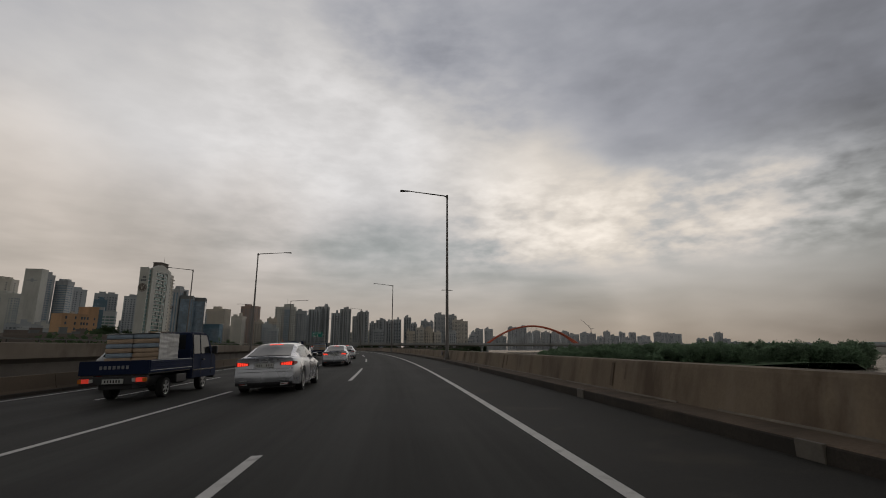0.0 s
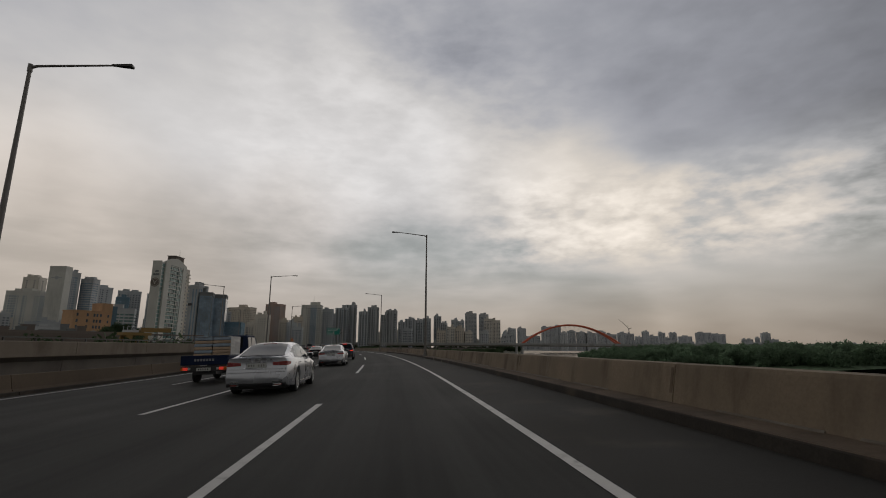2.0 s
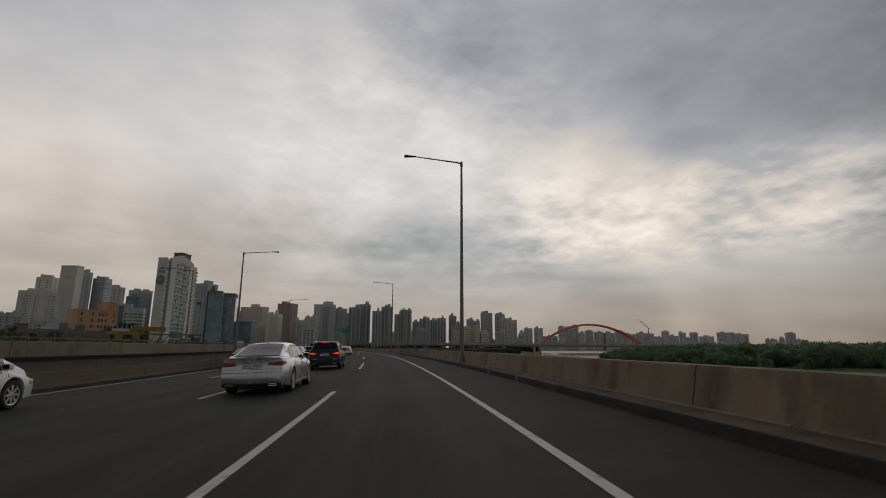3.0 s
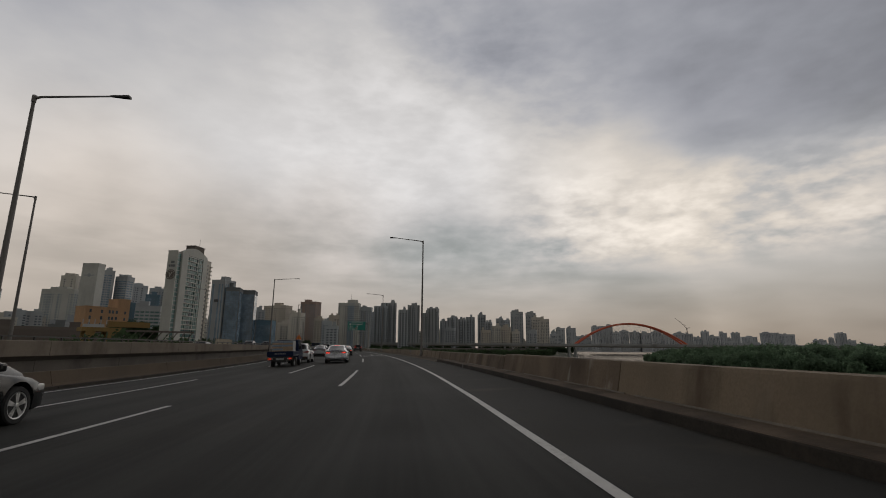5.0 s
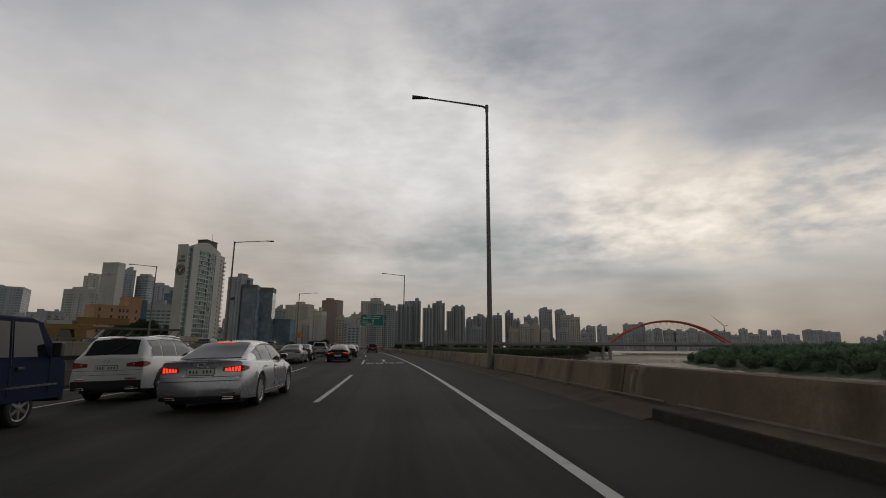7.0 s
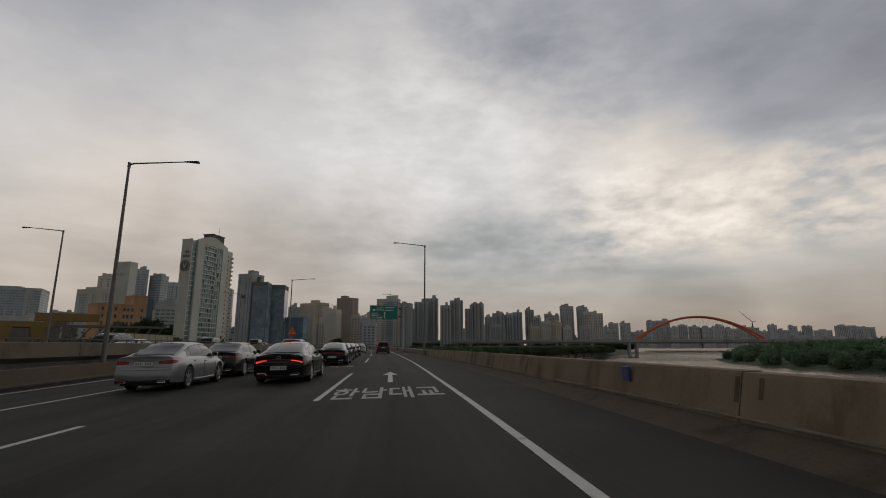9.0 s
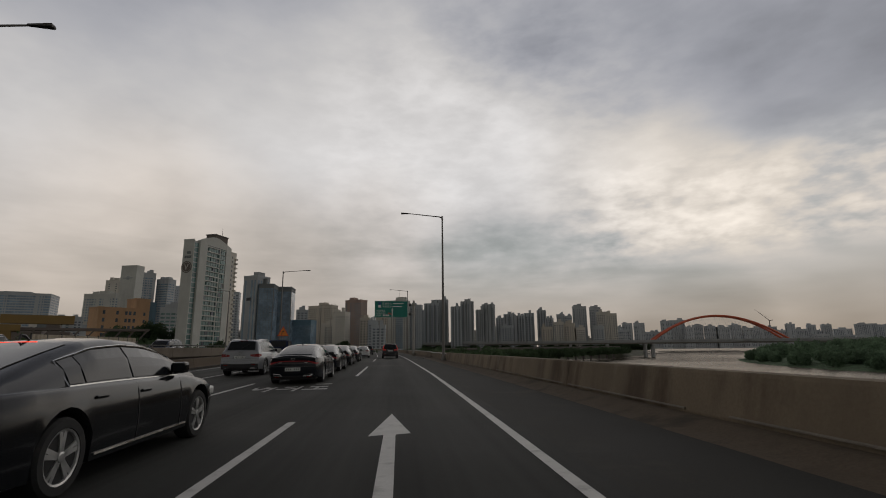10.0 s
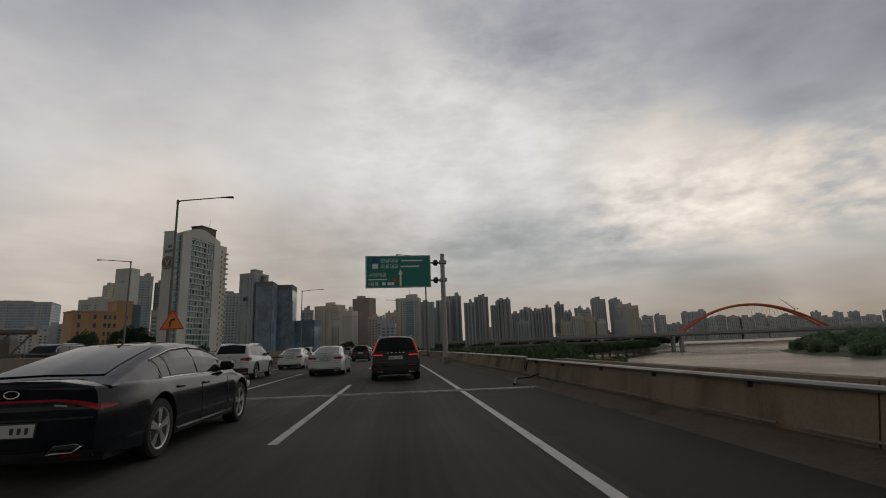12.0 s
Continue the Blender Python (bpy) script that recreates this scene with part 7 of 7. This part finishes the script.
def suv(m, label, paint, H=1.68, **kw):
    L = kw.pop("L", 4.7)
    R0, F0 = -L / 2, L / 2
    r = H
    spec = dict(L=L, H=H, W=1.9, name="suv", sill=0.27, wheel_r=0.365, front_axle=0.88, rear_axle=0.98, roof_w=0.66,
                belt=((R0, 1.10), (R0 + 0.8, 1.10), (0.3, 1.06), (F0 - 1.3, 1.05), (F0 - 0.5, 0.97), (F0, 0.82)),
                top=((R0, 1.13), (R0 + 0.5, 1.13), (F0 - 1.4, 1.11), (F0 - 0.7, 1.05), (F0, 0.86)),
                roof=((R0 + 0.06, 1.1), (R0 + 0.16, 1.22), (R0 + 0.38, r - 0.1), (R0 + 0.5, r - 0.03), (R0 + 1.2, r), (R0 + 2.2, r), (R0 + 2.75, r - 0.05), (R0 + 3.05, r - 0.14), (R0 + 3.6, 1.2), (R0 + 3.8, 1.06)),
                rear_rake=((0.0, 0.1), (0.35, 0.02), (0.6, 0.0), (0.7, 0.03), (0.95, 0.05), (1.13, 0.04)),
                windows=dict(rear=(R0 + 0.14, R0 + 0.40), front=(R0 + 3.0, R0 + 3.7), side=((R0 + 0.55, R0 + 1.12), (R0 + 1.18, R0 + 2.02), (R0 + 2.1, R0 + 3.15)), fin=R0 + 0.8, upright=True),
                lamps="block", high_lamp=R0 + 0.44, plate_z=0.86, lower=0.28, roof_rails=True, cladding=True, wiper=True, corner=0.09)
    spec.update(kw)
    return car(m, label, paint, **spec)


def truck(m, gate=None):
    """A small flatbed lorry with a double cab, carrying stacked paper sacks."""
    ob = thing("flatbed_truck", m, "dark blue flatbed truck with an open load bed", "truck", "cars on the expressway")
    W = 1.74
    # cab: side profile drawn across its width with tucked upper sides
    prof = [(0.35, 0.42), (0.35, 1.05), (0.38, 1.87), (0.5, 1.92), (1.6, 1.92), (1.85, 1.85), (2.32, 1.2), (2.5, 1.08), (2.56, 0.6), (2.5, 0.4)]
    bm = bmesh.new()
    rows = []
    for x, sc in ((-W / 2, 0), (-W / 2 + 0.06, 1), (0, 1), (W / 2 - 0.06, 1), (W / 2, 0)):
        rows.append([bm.verts.new((x * (1 - 0.1 * max(0, (z - 1.05)) / 0.92), y if sc else y + (-0.03 if y > 1.2 else 0.03), z if sc else z - (0.03 if z > 1.5 else -0.02 if z < 0.5 else 0))) for y, z in prof])
    for a, b in zip(rows, rows[1:]):
        for k in range(len(prof)):
            bm.faces.new((a[k], a[(k + 1) % len(prof)], b[(k + 1) % len(prof)], b[k]))
    bm.faces.new(rows[0])
    bm.faces.new(rows[-1][::-1])
    bmesh.ops.recalc_face_normals(bm, faces=bm.faces)
    part("cab", bm, P_BLUE, ob, "dark blue double cab", True).data.set_sharp_from_angle(angle=radians(30))
    for s in (-1, 1):
        def pt(y, z, s=s):
            return Vector((s * (W / 2 * (1 - 0.1 * max(0, z - 1.05) / 0.92) + 0.006), y, z))
        for a, b, c, d in ((0.5, 1.02, 0.5, 1.02), (1.12, 1.98, 1.12, 1.68)):
            bm = bmesh.new()
            f = [bm.verts.new(pt(*q)) for q in ((a, 1.2), (b, 1.2), (d, 1.82), (c, 1.82))]
            g = [bm.verts.new(v.co - Vector((s * 0.012, 0, 0))) for v in f]
            bm.faces.new(f)
            for i in range(4):
                bm.faces.new((f[i], f[(i + 1) % 4], g[(i + 1) % 4], g[i]))
            part("side_window", bm, CAR_GLASS, ob, "side window")
        part("door_mirror", boxed(s * 0.98 - 0.09, s * 0.98 + 0.09, 2.0, 2.12, 1.18, 1.46, bevel=0.03), BLACK, ob, "black door mirror")
        part("door_handle", boxed(s * 0.885 - 0.02, s * 0.885 + 0.02, 1.2, 1.36, 0.98, 1.03, bevel=0.01), BLACK, ob)
        for yg in (0.42, 1.07, 2.05):
            part("door_gap", tube([pt(yg, 0.5), pt(yg, 1.1), pt(yg, 1.85 if yg < 2 else 1.25)], 0.007, 4), BLACK, ob)
        part("side_stripe", boxed(s * 0.876 - 0.006, s * 0.876 + 0.006, 0.45, 2.3, 0.66, 0.7), CHROME, ob)
        part("drop_side", boxed(s * 0.86 - 0.03, s * 0.86 + 0.03, -2.5, 0.28, 0.74, 1.08, bevel=0.01), P_BLUE, ob, "ribbed dark blue drop side")
        for z in (0.8, 0.9, 1.0, 1.06):
            part("side_rib", tube([(s * 0.893, -2.48, z), (s * 0.893, 0.26, z)], 0.010, 5), P_SILVER if z in (0.8, 1.06) else P_BLUE, ob)
        for q, (y, r) in enumerate(((-1.22, 0.28), (1.45, 0.32))):
            wheel(ob, s * (W / 2 - (0.18 if q == 0 else 0.12)), y, r, s, 6, 0.2)
        part("tail_lamp", boxed(s * 0.70 - 0.11, s * 0.70 + 0.11, -2.6, -2.53, 0.52, 0.63, bevel=0.01), RED_DIM, ob, "red and amber tail lamp")
        part("indicator", boxed(s * 0.80 - 0.04, s * 0.80 + 0.05, -2.605, -2.535, 0.525, 0.625), AMBER, ob)
        part("reverse_lamp", boxed(s * 0.53 - 0.04, s * 0.53 + 0.04, -2.6, -2.53, 0.53, 0.62, bevel=0.01), LAMP_WHITE, ob)
        part("headlamp", boxed(s * 0.62 - 0.16, s * 0.62 + 0.16, 2.42, 2.54, 0.68, 0.9, bevel=0.04), LAMP_WHITE, ob)
    part("rear_window", boxed(-0.62, 0.62, 0.355, 0.38, 1.3, 1.82, bevel=0.005), CAR_GLASS, ob)
    part("windscreen", grid_mesh(lambda u, v: Vector((u * 0.74, 1.88 + 0.44 * v + 0.01, 1.87 - 0.64 * v + 0.01)), (-1, 1), (0.05, 0.95), (0, -0.01, -0.01)), CAR_GLASS, ob)
    part("bed_floor", boxed(-0.84, 0.84, -2.5, 0.3, 0.70, 0.76), DARK_STEEL, ob, "steel load floor")
    part("head_board", boxed(-0.84, 0.84, 0.24, 0.3, 0.76, 1.35, bevel=0.01), P_BLUE, ob)
    tail = part("tailgate", boxed(-0.87, 0.87, -2.55, -2.5, 0.72, 1.08 if gate is None else 1.2, bevel=0.012), gate or P_BLUE, ob, "dark blue tailgate" if gate is None else "dull white tailgate panel")
    for j in range(7):
        part("badge_bar", boxed(-0.36 + j * 0.11, -0.29 + j * 0.11, -2.56, -2.545, 0.86, 0.95), P_SILVER, tail)
    part("rear_beam", boxed(-0.84, 0.84, -2.54, -2.44, 0.46, 0.68, bevel=0.01), BLACK, ob)
    pl = part("number_plate", boxed(-0.26, 0.26, -2.57, -2.54, 0.49, 0.61, bevel=0.004), PLATE, ob, "pale number plate with plain bars")
    for j in range(6):
        part("plate_bar", boxed(-0.2 + j * 0.07, -0.165 + j * 0.07, -2.575, -2.57, 0.515, 0.585), BLACK, pl)
    part("chassis", boxed(-0.42, 0.42, -2.4, 2.3, 0.34, 0.62), BLACK, ob)
    part("fuel_tank", boxed(0.45, 0.8, -0.6, 0.15, 0.36, 0.62, bevel=0.03), BLACK, ob)
    part("bumper_front", boxed(-0.84, 0.84, 2.44, 2.6, 0.34, 0.56, bevel=0.04), BLACK, ob)
    return ob


def place(s_rear, lane, length, drift=0.0):
    return on_road(s_rear + length / 2, LANES[lane] + drift)


LANES = (0.08, -3.45, -6.85, -10.0)

# The black SUV in the camera's own lane.
suv(place(224.3, 0, 4.69, -0.22), "black SUV with upright red tail lamps and chrome strips", P_BLACK, lamps="tall", badge_bars=5, spokes=5, trim=CHROME, lower=0.26, cladding=False)

# Lane beside it.
sedan(place(14.8, 1, 4.99, -0.3), "white saloon car with its red brake lamps lit", P_PEARL, lamps="wing", lit=True, spokes=10, W=1.89)
sedan(place(35.4, 1, 4.95, -0.3), "pearl white saloon with its brake lamps lit", P_PEARL, lamps="wing", lit=True, spokes=10, W=1.88)
suv(place(92.5, 1, 4.5, -0.3), "dark navy SUV with a lit high brake lamp", P_NAVY, lit=True, H=1.65, L=4.5, lamps="block")
sedan(place(211.0, 1, 5.0, -0.42), "dark grey saloon with a full-width red light bar", P_DARK, trim=CHROME, H=1.41, fastback=True, plate_z=0.52, lamps="bar", lower=0.1, spokes=5, double=True, W=1.88, L=5.0, wheel_r=0.345, corner=0.17)
for s_rear, off in ((185.4, -0.15), (193.6, -0.35), (201.9, -0.4)):
    sedan(place(s_rear, 1, 5.0, off), "dark grey saloon with a full-width red light bar", P_DARK, trim=CHROME, H=1.41, fastback=True, plate_z=0.52, lamps="bar", lower=0.1, spokes=5, double=True, W=1.88, L=5.0, wheel_r=0.345, corner=0.17)
sedan(place(230.0, 1, 4.6, -0.1), "white compact saloon with dark tail lamps", P_WHITE, lamps="wing", L=4.62, H=1.44, W=1.8)
suv(place(256.8, 1, 4.5), "dark grey SUV with tinted windows", P_DARK, lamps="block", L=4.5, H=1.63)
sedan(place(56.4, 1, 4.9, -0.35), "silver-white saloon with slim tail lamps", P_PEARL, lamps="wing", spokes=10, W=1.87)
sedan(place(77.0, 1, 4.95, -0.45), "silver-white saloon with unlit tail lamps", P_PEARL, lamps="wing", spokes=10, W=1.88)
sedan(place(141.2, 1, 4.95, -0.5), "pearl white saloon braking beside a blue truck", P_PEARL, lamps="wing", lit=True, spokes=10, W=1.88)
sedan(place(171.2, 1, 5.0, -0.42), "black saloon with its red brake lamps lit", P_BLACK, trim=CHROME, lower=0.1, lamps="bar", lit=True, H=1.41, fastback=True, plate_z=0.52, spokes=5, double=True, W=1.88)

# Third lane.
SACK_TAN = surface("tan_paper_sack", (0.42, 0.31, 0.22), 0.85, vary=0.15, scale=4, grain=40, bump=0.006, local=True)
SACK_BLUE = surface("blue_grey_paper_sack", (0.27, 0.33, 0.4), 0.85, vary=0.15, scale=4, grain=40, bump=0.006, local=True)
WRAP = surface("clear_stretch_wrap", (0.36, 0.36, 0.355), 0.35, vary=0.25, scale=2.2, grain=7, bump=0.02, local=True)


def wrinkled(x0, x1, y0, y1, z0, z1, seed, axis):
    """A sheet of stretch wrap, creased across."""
    def fn(u, v):
        e = 0.018 * noise.noise((u * 2.0 + seed, v * 14.0, seed)) + 0.008 * noise.noise((u * 9, v * 30, seed))
        if axis == "x":
            return Vector((x0 + e, y0 + (y1 - y0) * u, z0 + (z1 - z0) * v + 0.02 * noise.noise((u * 6, seed, v))))
        return Vector((x0 + (x1 - x0) * u, y0 + (y1 - y0) * v, z0 + e))
    return grid_mesh(fn, np.linspace(0, 1, 15), np.linspace(0, 1, 25), (-0.006, 0, -0.006))


def sack_load(m, seed):
    """Eight layers of paper sacks on the load bed, wrapped on the top and one side."""
    load = thing("sack_load", m, "stack of tan and blue-grey paper sacks on the truck", "cargo")
    rnd = random.Random(seed)
    for k in range(8):
        for i in range(2):
            for j in range(3):
                x, y, z = -0.36 + i * 0.72 + rnd.uniform(-0.015, 0.015), -0.52 + j * 0.42 + rnd.uniform(-0.015, 0.015), k * 0.13
                part("sack", boxed(x - 0.355, x + 0.355, y - 0.205, y + 0.205, z + 0.002, z + 0.128, bevel=0.045), (SACK_TAN, SACK_BLUE)[(k + (i if k == 3 else 0)) % 2], load)
    part("wrap_sheet", wrinkled(0.735, 0, -0.74, 0.55, 0.06, 1.05, 3, "x"), WRAP, load, "wrinkled clear wrap on the side of the stack", True)
    part("wrap_top", wrinkled(-0.72, 0.73, -0.74, 0.55, 1.062, 0, 8, "z"), WRAP, load, smooth_faces=True)


for s_rear, off in ((14.0, -0.55), (37.6, -0.55), (62.5, -0.5), (136.2, -0.6)):
    truck_ob = truck(place(s_rear, 2, 5.1, off))
    sack_load(truck_ob.matrix_basis @ pose(0, -1.0, 0.76), 9)
truck(place(208.6, 3, 5.1, 0.1), PLATE_DULL)["label"] = "dark blue flatbed truck with a dull white tailgate"
suv(place(144.2, 2, 4.7, -0.5), "white SUV with red wraparound tail lamps", P_WHITE, lamps="block", L=4.7)
sedan(place(106.2, 2, 4.8, -0.9), "black saloon with multi-spoke alloy wheels", P_BLACK, lamps="wing", L=4.8, spokes=5, double=True)
sedan(place(169.5, 2, 4.85, -0.55), "silver saloon with large red tail lamps", P_SILVER, lamps="wing", L=4.75, spokes=6, W=1.82)
sedan(place(175.5, 2, 4.8, -0.5), "black saloon with a plain boot lid", P_BLACK, lamps="bar", L=4.8, spokes=8)
suv(place(191.6, 2, 4.75, -0.4), "pale silver SUV with black lower bumper", P_SILVER, lamps="block", L=4.75, H=1.69)
suv(place(228.6, 2, 4.48, -0.7), "white compact SUV with slim tail lamps", P_WHITE, lamps="block", L=4.48, H=1.65, W=1.85)
sedan(place(241.0, 2, 4.8, -0.6), "white saloon in the queue ahead", P_WHITE, lamps="wing", L=4.8)

# Fourth lane.
suv(place(19.4, 3, 4.3), "white car half hidden behind the truck", P_WHITE, L=4.3, H=1.6, lamps="block")
sedan(place(72.2, 3, 4.5), "white saloon beside the median barrier", P_WHITE, L=4.5, lamps="wing", spokes=8)
sedan(place(98.6, 3, 4.7), "dark grey saloon with its brake lamps lit", P_DARK, L=4.7, lamps="wing", lit=True)
suv(place(152.0, 3, 4.3), "dark hatchback with red tail lamps", P_DARK, L=4.3, H=1.55, lamps="block", lit=True)

# On the opposite carriageway.
def oncoming(s, l):
    p = at(s, l, 0.35, True)
    return pose(p.x, p.y, p.z, 0, 0, heading(s) + 180)


suv(oncoming(193.0, -20.6), "dark blue van on the opposite carriageway", P_NAVY, L=4.9, H=1.72, W=1.85, lamps="block", cladding=False)
suv(oncoming(214.5, -20.6), "dark navy van behind the parapet", P_NAVY, L=5.0, H=1.78, W=1.85, lamps="block", cladding=False)
suv(oncoming(237.5, -20.6), "dark blue jeep on the opposite carriageway", P_NAVY, L=4.6, H=1.85, lamps="block")
sedan(oncoming(176.0, -24.0), "black saloon on the opposite carriageway", P_BLACK, L=4.8, lamps="wing")
sedan(oncoming(205.0, -24.0), "white saloon on the opposite carriageway", P_WHITE, L=4.8, lamps="wing")
sedan(oncoming(262.0, -24.0), "silver saloon on the opposite carriageway", P_SILVER, L=4.8, lamps="wing")

# The queue farther on.
far_white = sedan(place(272.0, 1, 4.8), "white saloon in the distant queue", P_WHITE, L=4.8, detail=False)
far_dark = sedan(place(266.0, 2, 4.8), "dark saloon in the distant queue", P_DARK, L=4.8, detail=False, lit=True)
far_suv = suv(place(284.0, 2, 4.6), "grey SUV in the distant queue", P_SILVER, L=4.6, detail=False)
for k, (ob, s, lane) in enumerate(((far_dark, 288, 1), (far_suv, 303, 1), (far_white, 300, 2), (far_dark, 317, 2), (far_white, 322, 1), (far_suv, 334, 2), (far_dark, 341, 1), (far_white, 352, 2), (far_suv, 262, 3),
                                   (far_white, 281, 3), (far_dark, 305, 3), (far_white, 365, 1), (far_dark, 371, 2), (far_suv, 330, 3), (far_white, 390, 2), (far_dark, 385, 1))):
    copy_thing(ob, place(s, lane, 4.7))
